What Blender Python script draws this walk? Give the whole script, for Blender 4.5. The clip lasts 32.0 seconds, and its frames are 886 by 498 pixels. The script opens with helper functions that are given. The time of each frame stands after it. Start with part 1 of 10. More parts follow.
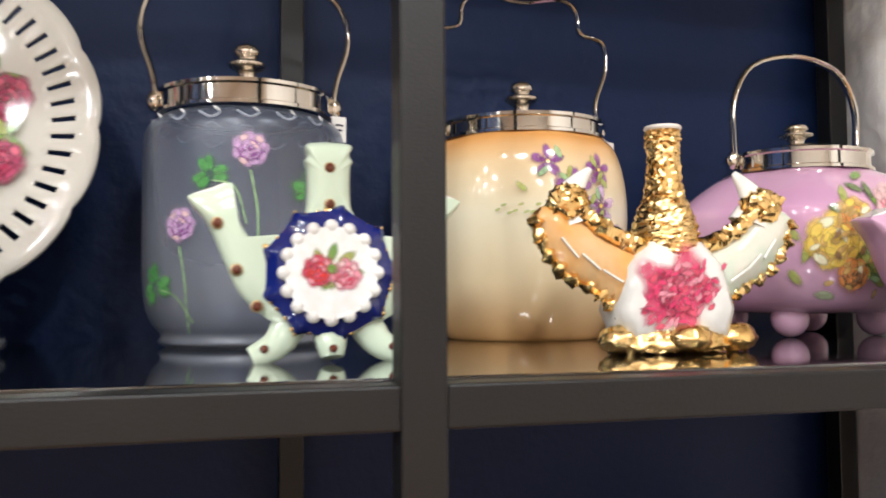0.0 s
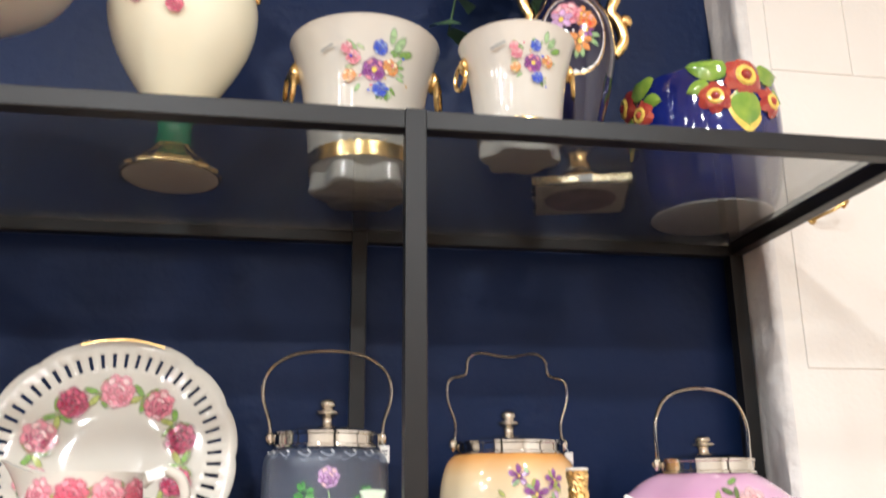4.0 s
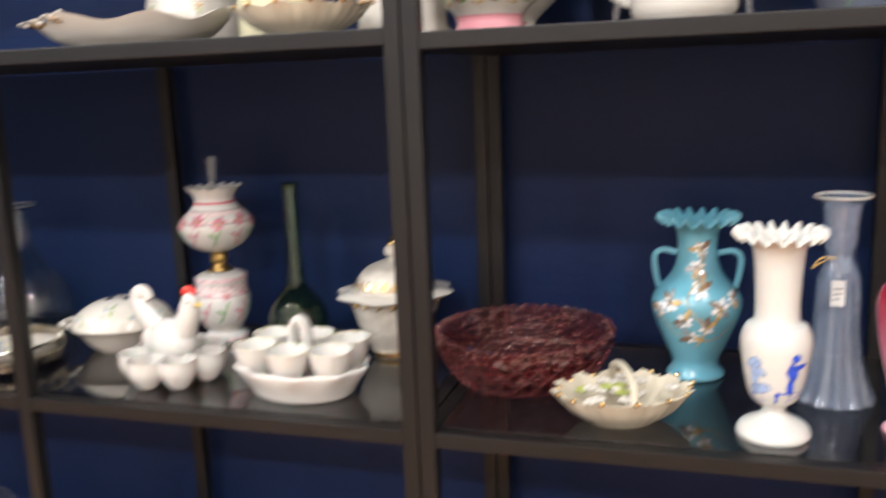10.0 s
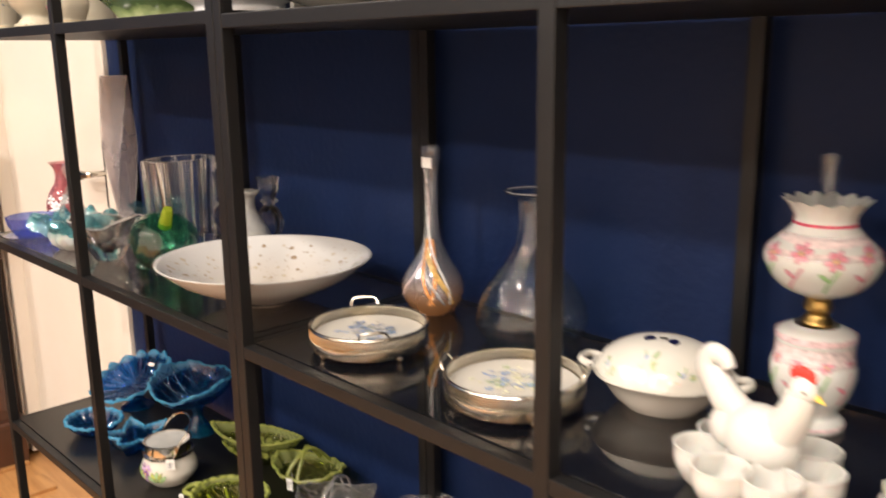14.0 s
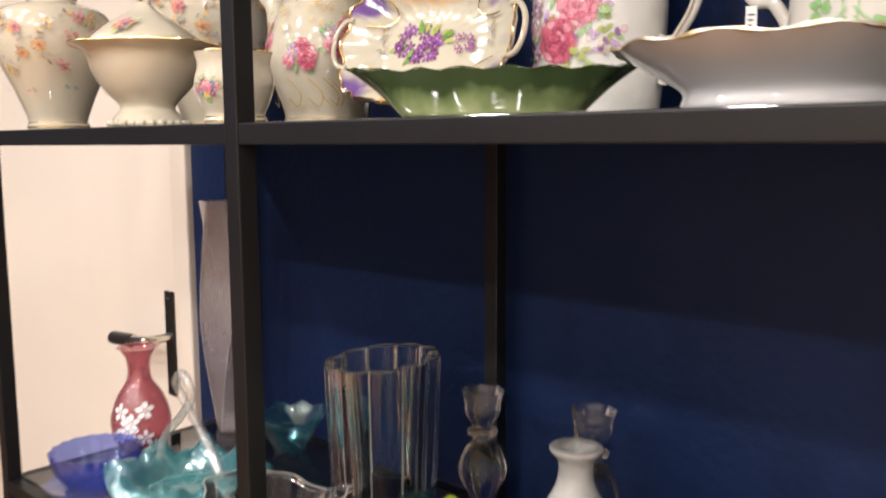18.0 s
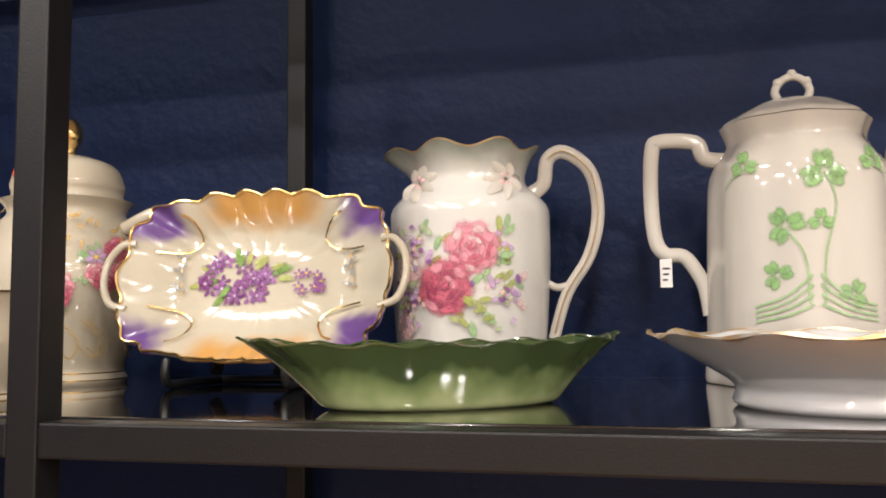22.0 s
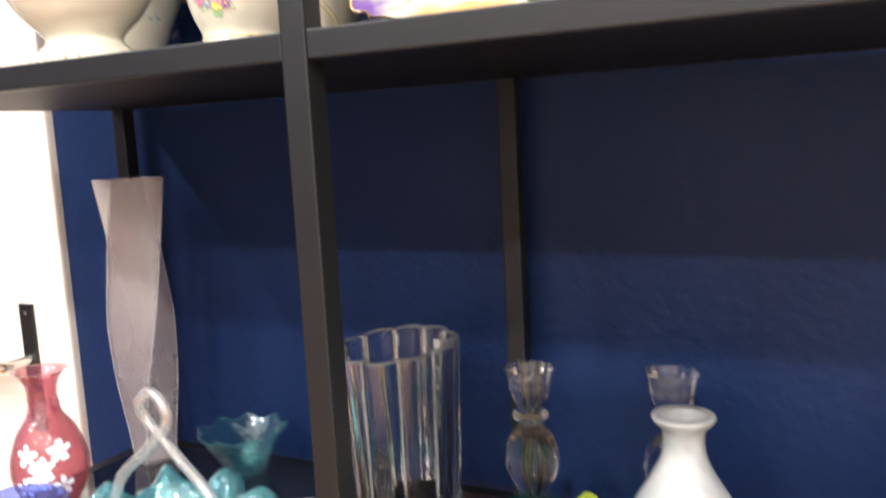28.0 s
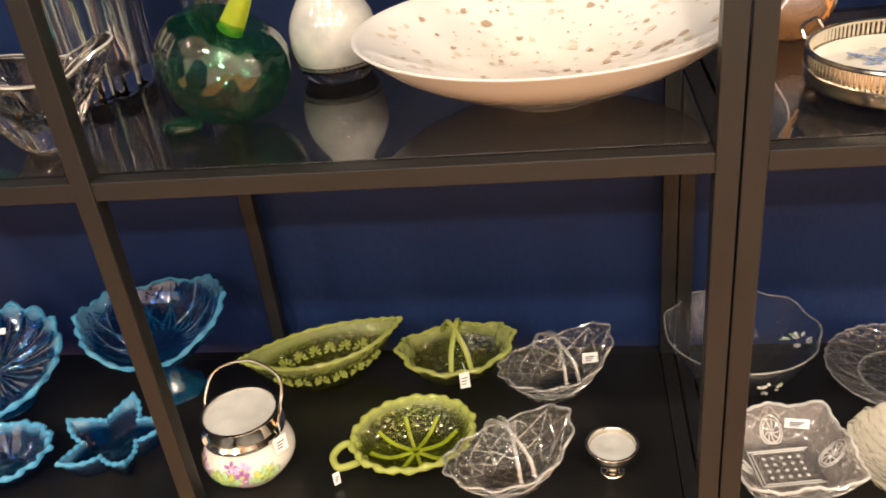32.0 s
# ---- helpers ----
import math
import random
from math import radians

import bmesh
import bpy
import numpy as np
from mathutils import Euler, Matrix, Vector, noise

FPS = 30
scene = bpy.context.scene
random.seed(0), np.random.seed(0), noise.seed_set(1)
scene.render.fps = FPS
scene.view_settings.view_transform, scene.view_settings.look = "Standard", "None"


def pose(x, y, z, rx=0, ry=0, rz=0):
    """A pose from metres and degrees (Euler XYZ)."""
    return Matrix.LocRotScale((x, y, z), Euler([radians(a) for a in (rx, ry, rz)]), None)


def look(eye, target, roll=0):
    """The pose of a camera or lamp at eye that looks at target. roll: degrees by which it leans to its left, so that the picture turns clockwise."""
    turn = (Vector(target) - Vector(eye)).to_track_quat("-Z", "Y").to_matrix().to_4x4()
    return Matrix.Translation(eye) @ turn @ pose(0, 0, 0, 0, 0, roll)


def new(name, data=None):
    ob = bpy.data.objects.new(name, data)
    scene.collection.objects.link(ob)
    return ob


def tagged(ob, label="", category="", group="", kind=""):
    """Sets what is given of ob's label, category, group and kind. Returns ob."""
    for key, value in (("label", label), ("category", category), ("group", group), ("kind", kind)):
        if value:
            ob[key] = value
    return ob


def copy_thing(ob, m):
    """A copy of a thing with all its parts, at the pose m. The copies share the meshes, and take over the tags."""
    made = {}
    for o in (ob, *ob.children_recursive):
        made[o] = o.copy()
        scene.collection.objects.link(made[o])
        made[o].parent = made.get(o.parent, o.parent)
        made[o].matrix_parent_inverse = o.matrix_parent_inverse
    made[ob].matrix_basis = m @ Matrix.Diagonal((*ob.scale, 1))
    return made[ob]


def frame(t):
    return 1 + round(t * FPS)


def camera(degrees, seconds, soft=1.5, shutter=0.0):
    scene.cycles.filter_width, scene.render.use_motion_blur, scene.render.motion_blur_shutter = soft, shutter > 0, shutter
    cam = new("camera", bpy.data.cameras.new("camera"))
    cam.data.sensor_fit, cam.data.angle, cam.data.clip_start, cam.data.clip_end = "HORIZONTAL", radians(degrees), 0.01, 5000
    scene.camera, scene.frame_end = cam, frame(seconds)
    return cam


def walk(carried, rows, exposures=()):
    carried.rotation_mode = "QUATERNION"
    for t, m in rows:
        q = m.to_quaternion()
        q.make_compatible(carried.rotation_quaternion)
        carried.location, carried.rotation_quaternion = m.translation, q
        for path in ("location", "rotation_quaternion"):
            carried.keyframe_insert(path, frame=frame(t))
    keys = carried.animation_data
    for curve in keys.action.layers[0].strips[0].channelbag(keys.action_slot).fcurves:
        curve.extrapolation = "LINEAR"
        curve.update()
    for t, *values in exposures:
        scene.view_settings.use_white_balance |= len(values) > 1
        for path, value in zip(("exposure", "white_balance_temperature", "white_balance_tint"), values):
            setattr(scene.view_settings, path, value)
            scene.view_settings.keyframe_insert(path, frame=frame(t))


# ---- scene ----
cam = camera(54.6, 32.0, 1.8, 0.6)

PATH = [
    (0, (0.431, -0.295, 1.403), (0.928, 1.639, 1.506), -0.4),
    (0.5, (0.387, -0.34, 1.397), (0.94, 1.578, 1.516), -1.2),
    (1, (0.377, -0.383, 1.402), (0.965, 1.523, 1.55), -1.4),
    (1.5, (0.41, -0.453, 1.4), (0.961, 1.461, 1.58), -0.8),
    (2, (0.425, -0.532, 1.399), (0.918, 1.396, 1.588), -0.3),
    (2.5, (0.427, -0.57, 1.406), (0.853, 1.369, 1.646), -0.7),
    (3, (0.421, -0.591, 1.431), (0.808, 1.343, 1.767), -0.6),
    (3.5, (0.414, -0.607, 1.451), (0.766, 1.31, 1.899), -0.3),
    (4, (0.416, -0.619, 1.471), (0.736, 1.279, 2.013), -0.5),
    (4.5, (0.415, -0.635, 1.487), (0.691, 1.251, 2.093), -0.9),
    (6.5, (0.408, -0.648, 1.476), (0.564, 1.238, 2.124), -2.4),
    (7, (0.418, -0.637, 1.454), (0.523, 1.293, 1.965), -3.5),
    (7.5, (0.454, -0.636, 1.421), (0.437, 1.336, 1.75), -4.3),
    (8, (0.429, -0.635, 1.377), (0.378, 1.36, 1.508), -5.5),
    (8.5, (0.372, -0.657, 1.357), (0.357, 1.339, 1.243), -5.9),
    (9, (0.352, -0.681, 1.337), (0.182, 1.304, 1.156), -4.3),
    (9.5, (0.308, -0.713, 1.326), (-0.076, 1.233, 1.069), -2.7),
    (10, (0.279, -0.784, 1.324), (-0.306, 1.09, 0.942), -2.2),
    (10.5, (0.26, -0.824, 1.313), (-0.53, 0.944, 0.813), -2.2),
    (11, (0.247, -0.843, 1.314), (-0.67, 0.847, 0.764), -2.0),
    (11.5, (0.226, -0.854, 1.313), (-0.764, 0.791, 0.754), -1.7),
    (12, (0.209, -0.828, 1.315), (-0.847, 0.774, 0.751), -1.5),
    (12.5, (0.184, -0.739, 1.313), (-0.963, 0.804, 0.765), -0.3),
    (13, (0.167, -0.663, 1.317), (-1.081, 0.806, 0.783), 0.1),
    (13.5, (0.08, -0.603, 1.315), (-1.25, 0.802, 0.81), -0.5),
    (14, (-0.067, -0.531, 1.329), (-1.47, 0.823, 0.883), -0.8),
    (14.5, (-0.169, -0.48, 1.324), (-1.634, 0.812, 0.896), -0.0),
    (15, (-0.291, -0.404, 1.332), (-1.846, 0.783, 0.918), 1.0),
    (15.5, (-0.367, -0.356, 1.328), (-1.991, 0.738, 0.921), 1.0),
    (17.5, (-0.831, -0.432, 1.345), (-2.209, 0.984, 1.037), -0.8),
    (18, (-0.945, -0.375, 1.367), (-2.278, 1.095, 1.12), -0.3),
    (18.5, (-1.013, -0.356, 1.378), (-2.255, 1.199, 1.188), -0.0),
    (19, (-1.104, -0.316, 1.375), (-2.156, 1.384, 1.348), -0.6),
    (19.5, (-1.137, -0.302, 1.387), (-2.043, 1.481, 1.408), -0.6),
    (20, (-1.159, -0.301, 1.4), (-1.926, 1.546, 1.447), -0.8),
    (20.5, (-1.176, -0.303, 1.411), (-1.85, 1.578, 1.496), -0.3),
    (21, (-1.212, -0.322, 1.418), (-1.727, 1.606, 1.551), -0.5),
    (21.5, (-1.225, -0.33, 1.42), (-1.701, 1.606, 1.581), -0.8),
    (22, (-1.215, -0.334, 1.424), (-1.713, 1.595, 1.599), -0.7),
    (22.5, (-1.179, -0.335, 1.422), (-1.817, 1.551, 1.614), 0.2),
    (23, (-1.188, -0.348, 1.417), (-1.94, 1.496, 1.601), 0.8),
    (23.5, (-1.207, -0.353, 1.414), (-2.085, 1.436, 1.59), 0.7),
    (24, (-1.233, -0.36, 1.41), (-2.185, 1.389, 1.588), 0.3),
    (24.5, (-1.236, -0.363, 1.401), (-2.271, 1.338, 1.59), -0.3),
    (26.5, (-1.247, -0.353, 1.39), (-2.404, 1.271, 1.542), -0.6),
    (27, (-1.248, -0.35, 1.372), (-2.341, 1.325, 1.389), -1.6),
    (27.5, (-1.229, -0.379, 1.344), (-2.226, 1.349, 1.197), -2.5),
    (28, (-1.212, -0.392, 1.324), (-2.121, 1.368, 1.049), -3.1),
    (28.5, (-1.181, -0.453, 1.285), (-1.975, 1.35, 0.939), -2.8),
    (29, (-1.151, -0.508, 1.275), (-1.808, 1.292, 0.704), -4.8),
    (29.5, (-1.14, -0.539, 1.263), (-1.699, 1.251, 0.568), -5.6),
    (30, (-1.135, -0.552, 1.246), (-1.606, 1.233, 0.476), -6.2),
    (30.5, (-1.125, -0.567, 1.235), (-1.521, 1.203, 0.392), -6.3),
    (31, (-1.119, -0.569, 1.226), (-1.481, 1.174, 0.314), -6.6),
    (31.5, (-1.116, -0.568, 1.222), (-1.466, 1.149, 0.257), -7.1),
    (32, (-1.115, -0.57, 1.225), (-1.426, 1.148, 0.25), -7.0),
]
walk(cam, [(t, look(eye, target, roll)) for t, eye, target, roll in PATH], exposures=[(0, 0.1, 5700, 7), (3, 0.15, 5800, 7.5), (4.4, 0.28, 5600, 6.5), (6.5, 0.2, 5500, 7.5), (7, 0.2, 5400, 8), (8, 0.05, 5700, 10), (9, 0.03, 5800, 10.5), (10, 0.4, 5800, 10), (12, 0.85, 6700, 12), (13, 0.82, 6700, 11), (14, 0.55, 6600, 11.5), (15, 0.48, 6300, 8.5), (18, 0.25, 6100, 12), (19, 0.5, 6000, 11), (20, 0.35, 6000, 11), (22, 0.07, 6300, 12.5), (23, 0.12, 6800, 14), (24, 0.08, 6000, 10), (26.5, 0.05, 5500, 11), (27, 0.15, 5400, 11), (28, 1.12, 5700, 8.5), (29, 0.98, 6900, 13.5), (30, 0.75, 7100, 14), (31, 0.68, 7300, 14), (32, 0.92, 7300, 12)])

# ---- world and light ----
world = bpy.data.worlds.new("shop")
scene.world = world
world.use_nodes = True
world.node_tree.nodes["Background"].inputs[0].default_value = (1.0, 0.96, 0.92, 1)
world.node_tree.nodes["Background"].inputs[1].default_value = 0.05


def ceiling_lamp(x, y, z, watts, size, tint=(1.0, 0.935, 0.85)):
    data = bpy.data.lights.new("ceiling_lamp", "AREA")
    data.shape, data.size, data.energy, data.color = "DISK", size, watts, tint
    ob = new("ceiling_lamp", data)
    ob.matrix_world = look((x, y, z), (x, y, 0))
    return ob


CEIL = 2.62
LAMPS = [(x, y) for y in (-0.95, -1.75, -2.7) for x in (-3.0, -2.0, -1.0, 0.0, 1.0)]
for lx, ly in LAMPS:
    ceiling_lamp(lx, ly, CEIL - 0.03, {-0.95: 10, -1.75: 14, -2.7: 18}[ly], 0.14)

# ---- materials ----


def shader(name):
    m = bpy.data.materials.new(name)
    m.use_nodes = True
    return m, m.node_tree, m.node_tree.nodes, m.node_tree.links, m.node_tree.nodes["Principled BSDF"]


def surface(name, base, rough=0.5, metal=0.0, second=None, scale=20.0, bump=0.0, bump_scale=200.0, coat=0.0, spec=0.5, wear=0.06, detail=4.0, sub=0.0, stretch=(1, 1, 1)):
    """A surface with two scales of variation: broad tint and fine grain."""
    m, nt, N, L, p = shader(name)
    second = second or tuple(c * (1 - 2 * wear) for c in base)
    co = N.new("ShaderNodeTexCoord")
    mp = N.new("ShaderNodeMapping")
    mp.inputs["Scale"].default_value = stretch
    L.new(co.outputs["Object"], mp.inputs["Vector"])
    n1 = N.new("ShaderNodeTexNoise")
    n1.inputs["Scale"].default_value, n1.inputs["Detail"].default_value = scale, detail
    L.new(mp.outputs[0], n1.inputs["Vector"])
    ramp = N.new("ShaderNodeMapRange")
    ramp.inputs["From Min"].default_value, ramp.inputs["From Max"].default_value = 0.35, 0.65
    L.new(n1.outputs[0], ramp.inputs[0])
    mix = N.new("ShaderNodeMix")
    mix.data_type = "RGBA"
    mix.inputs[6].default_value, mix.inputs[7].default_value = (*base, 1), (*second, 1)
    L.new(ramp.outputs[0], mix.inputs[0])
    L.new(mix.outputs[2], p.inputs["Base Color"])
    n2 = N.new("ShaderNodeTexNoise")
    n2.inputs["Scale"].default_value, n2.inputs["Detail"].default_value = bump_scale, 3
    L.new(mp.outputs[0], n2.inputs["Vector"])
    rr = N.new("ShaderNodeMapRange")
    rr.inputs["To Min"].default_value, rr.inputs["To Max"].default_value = max(rough * 0.8, 0.02), min(rough * 1.25, 1)
    L.new(n2.outputs[0], rr.inputs[0])
    L.new(rr.outputs[0], p.inputs["Roughness"])
    p.inputs["Metallic"].default_value = metal
    p.inputs["Coat Weight"].default_value, p.inputs["Coat Roughness"].default_value = coat, 0.05
    p.inputs["Specular IOR Level"].default_value = spec
    if sub:
        p.inputs["Subsurface Weight"].default_value, p.inputs["Subsurface Scale"].default_value = sub, 0.01
    if bump:
        b = N.new("ShaderNodeBump")
        b.inputs["Strength"].default_value, b.inputs["Distance"].default_value = bump, 0.002
        L.new(n2.outputs[0], b.inputs["Height"])
        L.new(b.outputs[0], p.inputs["Normal"])
    return m


def edge_gloss(N, L, share, normal=None):
    """How much a clear surface mirrors: little head-on, much at a grazing angle."""
    lw, pw, ma = N.new("ShaderNodeLayerWeight"), N.new("ShaderNodeMath"), N.new("ShaderNodeMath")
    lw.inputs["Blend"].default_value = 0.5
    pw.operation, pw.inputs[1].default_value = "POWER", 4.0
    ma.operation, ma.use_clamp = "MULTIPLY_ADD", True
    ma.inputs[1].default_value, ma.inputs[2].default_value = 0.85, 0.045 * share
    L.new(lw.outputs["Facing"], pw.inputs[0])
    L.new(pw.outputs[0], ma.inputs[0])
    if normal:
        L.new(normal, lw.inputs["Normal"])
    return ma.outputs[0]


def thin_glass(name, tint, gloss=1.0, milk=0.0, milk_color=(0.9, 0.93, 0.97), rough=0.03, wave=0.0, wave_scale=60.0, facets=False, opal=None):
    """Blown or pressed glass in a thin wall: light goes straight through, tinted; edges and glints by gloss."""
    m, nt, N, L, p = shader(name)
    out = N["Material Output"]
    tr, gl = N.new("ShaderNodeBsdfTransparent"), N.new("ShaderNodeBsdfGlossy")
    tr.inputs[0].default_value = (*tint, 1)
    gl.inputs["Roughness"].default_value = rough
    mix = N.new("ShaderNodeMixShader")
    bent = None
    first = tr
    if milk:
        df = N.new("ShaderNodeBsdfDiffuse")
        df.inputs[0].default_value = (*milk_color, 1)
        tl = N.new("ShaderNodeBsdfTranslucent")
        tl.inputs[0].default_value = (*milk_color, 1)
        ad = N.new("ShaderNodeMixShader")
        ad.inputs[0].default_value = 0.4
        L.new(df.outputs[0], ad.inputs[1])
        L.new(tl.outputs[0], ad.inputs[2])
        mm = N.new("ShaderNodeMixShader")
        nz = N.new("ShaderNodeTexNoise")
        nz.inputs["Scale"].default_value = 35
        co = N.new("ShaderNodeTexCoord")
        L.new(co.outputs["Object"], nz.inputs["Vector"])
        mr = N.new("ShaderNodeMapRange")
        mr.inputs["To Min"].default_value, mr.inputs["To Max"].default_value = milk * 0.75, min(milk * 1.25, 1)
        L.new(nz.outputs[0], mr.inputs[0])
        if opal:
            # milkier and paler towards the rim: opal = (height from, height to, share, colour)
            sp, zr, mx, cm = N.new("ShaderNodeSeparateXYZ"), N.new("ShaderNodeMapRange"), N.new("ShaderNodeMath"), N.new("ShaderNodeMix")
            L.new(co.outputs["Object"], sp.inputs[0])
            L.new(sp.outputs[2], zr.inputs[0])
            zr.interpolation_type = "SMOOTHSTEP"
            zr.inputs["From Min"].default_value, zr.inputs["From Max"].default_value = opal[0], opal[1]
            mx.operation = "MULTIPLY_ADD"
            mx.use_clamp = True
            mx.inputs[1].default_value = opal[2]
            L.new(zr.outputs[0], mx.inputs[0])
            L.new(mr.outputs[0], mx.inputs[2])
            cm.data_type = "RGBA"
            cm.inputs[6].default_value, cm.inputs[7].default_value = (*milk_color, 1), (*opal[3], 1)
            L.new(zr.outputs[0], cm.inputs[0])
            for node in (df, tl):
                L.new(cm.outputs[2], node.inputs[0])
            L.new(mx.outputs[0], mm.inputs[0])
        else:
            L.new(mr.outputs[0], mm.inputs[0])
        L.new(tr.outputs[0], mm.inputs[1])
        L.new(ad.outputs[0], mm.inputs[2])
        first = mm
    L.new(first.outputs[0], mix.inputs[1])
    L.new(gl.outputs[0], mix.inputs[2])
    if wave:
        co = N.new("ShaderNodeTexCoord")
        nz = N.new("ShaderNodeTexVoronoi" if facets else "ShaderNodeTexNoise")
        nz.inputs["Scale"].default_value = wave_scale
        L.new(co.outputs["Object"], nz.inputs["Vector"])
        b = N.new("ShaderNodeBump")
        b.inputs["Strength"].default_value, b.inputs["Distance"].default_value = wave, 0.008 if facets else 0.003
        L.new(nz.outputs[0], b.inputs["Height"])
        L.new(b.outputs[0], gl.inputs["Normal"])
        bent = b.outputs[0]
    L.new(edge_gloss(N, L, gloss * 0.9, bent), mix.inputs[0])
    L.new(mix.outputs[0], out.inputs[0])
    return m


def crystal(name, tint=(1, 1, 1), rough=0.02, wave=0.0, wave_scale=80.0, ior=1.5, density=0.0, base=None):
    """Thick cut or pressed glass that bends light."""
    m, nt, N, L, p = shader(name)
    p.inputs["Base Color"].default_value = (*tint, 1)
    p.inputs["Transmission Weight"].default_value = 1 - density
    p.inputs["Roughness"].default_value, p.inputs["IOR"].default_value = rough, ior
    co = N.new("ShaderNodeTexCoord")
    nz = N.new("ShaderNodeTexNoise")
    nz.inputs["Scale"].default_value = wave_scale
    L.new(co.outputs["Object"], nz.inputs["Vector"])
    b = N.new("ShaderNodeBump")
    b.inputs["Strength"].default_value, b.inputs["Distance"].default_value = max(wave, 0.03), 0.002
    L.new(nz.outputs[0], b.inputs["Height"])
    L.new(b.outputs[0], p.inputs["Normal"])
    return m


def shaded(name, low, high, z0, z1, rough=0.1, power=1.0, speck=None, speck_amount=0.0, coat=0.3, noise_mix=0.15, axis=2):
    """Glaze that runs from one colour to another along the height of the thing."""
    m, nt, N, L, p = shader(name)
    co, sp = N.new("ShaderNodeTexCoord"), N.new("ShaderNodeSeparateXYZ")
    L.new(co.outputs["Object"], sp.inputs[0])
    nz = N.new("ShaderNodeTexNoise")
    nz.inputs["Scale"].default_value, nz.inputs["Detail"].default_value = 30, 4
    L.new(co.outputs["Object"], nz.inputs["Vector"])
    mr = N.new("ShaderNodeMapRange")
    mr.inputs["From Min"].default_value, mr.inputs["From Max"].default_value = z0, z1
    L.new(sp.outputs[axis], mr.inputs[0])
    ad = N.new("ShaderNodeMath")
    ad.operation = "MULTIPLY_ADD"
    ad.inputs[1].default_value, ad.inputs[2].default_value = noise_mix * 2, -noise_mix
    L.new(nz.outputs[0], ad.inputs[0])
    sm = N.new("ShaderNodeMath")
    sm.use_clamp = True
    L.new(mr.outputs[0], sm.inputs[0])
    L.new(ad.outputs[0], sm.inputs[1])
    pw = N.new("ShaderNodeMath")
    pw.operation = "POWER"
    pw.inputs[1].default_value = power
    L.new(sm.outputs[0], pw.inputs[0])
    mix = N.new("ShaderNodeMix")
    mix.data_type = "RGBA"
    mix.inputs[6].default_value, mix.inputs[7].default_value = (*low, 1), (*high, 1)
    L.new(pw.outputs[0], mix.inputs[0])
    last = mix.outputs[2]
    if speck:
        vo = N.new("ShaderNodeTexNoise")
        vo.inputs["Scale"].default_value, vo.inputs["Detail"].default_value = 55, 1
        L.new(co.outputs["Object"], vo.inputs["Vector"])
        th = N.new("ShaderNodeMapRange")
        th.inputs["From Min"].default_value, th.inputs["From Max"].default_value = 1 - speck_amount, 1 - speck_amount + 0.03
        L.new(vo.outputs[0], th.inputs[0])
        m2 = N.new("ShaderNodeMix")
        m2.data_type = "RGBA"
        m2.inputs[7].default_value = (*speck, 1)
        L.new(th.outputs[0], m2.inputs[0])
        L.new(last, m2.inputs[6])
        last = m2.outputs[2]
    L.new(last, p.inputs["Base Color"])
    p.inputs["Roughness"].default_value = rough
    p.inputs["Coat Weight"].default_value = coat
    return m


def ramped(name, stops, height, rough=0.1, wobble=0.06, coat=0.4, grain=22):
    """Glaze that changes colour several times along the height of the thing."""
    m, nt, N, L, p = shader(name)
    co, sp, nz = N.new("ShaderNodeTexCoord"), N.new("ShaderNodeSeparateXYZ"), N.new("ShaderNodeTexNoise")
    nz.inputs["Scale"].default_value = grain
    L.new(co.outputs["Object"], sp.inputs[0])
    L.new(co.outputs["Object"], nz.inputs["Vector"])
    dv, ad = N.new("ShaderNodeMath"), N.new("ShaderNodeMath")
    dv.operation, dv.inputs[1].default_value = "DIVIDE", height
    ad.operation, ad.inputs[1].default_value = "MULTIPLY_ADD", wobble
    L.new(sp.outputs[2], dv.inputs[0])
    L.new(nz.outputs[0], ad.inputs[0])
    L.new(dv.outputs[0], ad.inputs[2])
    cr = N.new("ShaderNodeValToRGB")
    el = cr.color_ramp.elements
    while len(el) < len(stops):
        el.new(0.5)
    for e, (at_, col) in zip(el, stops):
        e.position, e.color = min(at_ + wobble * 0.5, 1), (*col, 1)
    L.new(ad.outputs[0], cr.inputs[0])
    L.new(cr.outputs[0], p.inputs["Base Color"])
    p.inputs["Roughness"].default_value, p.inputs["Coat Weight"].default_value = rough, coat
    return m


def sheer(m, low=0.55):
    """Thin enamel: the glaze below shows through in places and where a stroke runs out."""
    N, L = m.node_tree.nodes, m.node_tree.links
    at, cut, out = N.new("ShaderNodeAttribute"), N.new("ShaderNodeMath"), N.new("ShaderNodeMath")
    at.attribute_name = "thin"
    cut.operation, cut.inputs[0].default_value, out.operation = "SUBTRACT", 1.0, "MULTIPLY"
    L.new(at.outputs["Fac"], cut.inputs[1])
    L.new(cut.outputs[0], out.inputs[1])
    co, nz, mr = N.new("ShaderNodeTexCoord"), N.new("ShaderNodeTexNoise"), N.new("ShaderNodeMapRange")
    nz.inputs["Scale"].default_value, nz.inputs["Detail"].default_value = 210, 3
    mr.inputs["From Min"].default_value, mr.inputs["From Max"].default_value = 0.3, 0.6
    mr.inputs["To Min"].default_value, mr.inputs["To Max"].default_value = low, 0.98
    L.new(co.outputs["Object"], nz.inputs["Vector"])
    L.new(nz.outputs[0], mr.inputs[0])
    L.new(mr.outputs[0], out.inputs[0])
    L.new(out.outputs[0], N["Principled BSDF"].inputs["Alpha"])


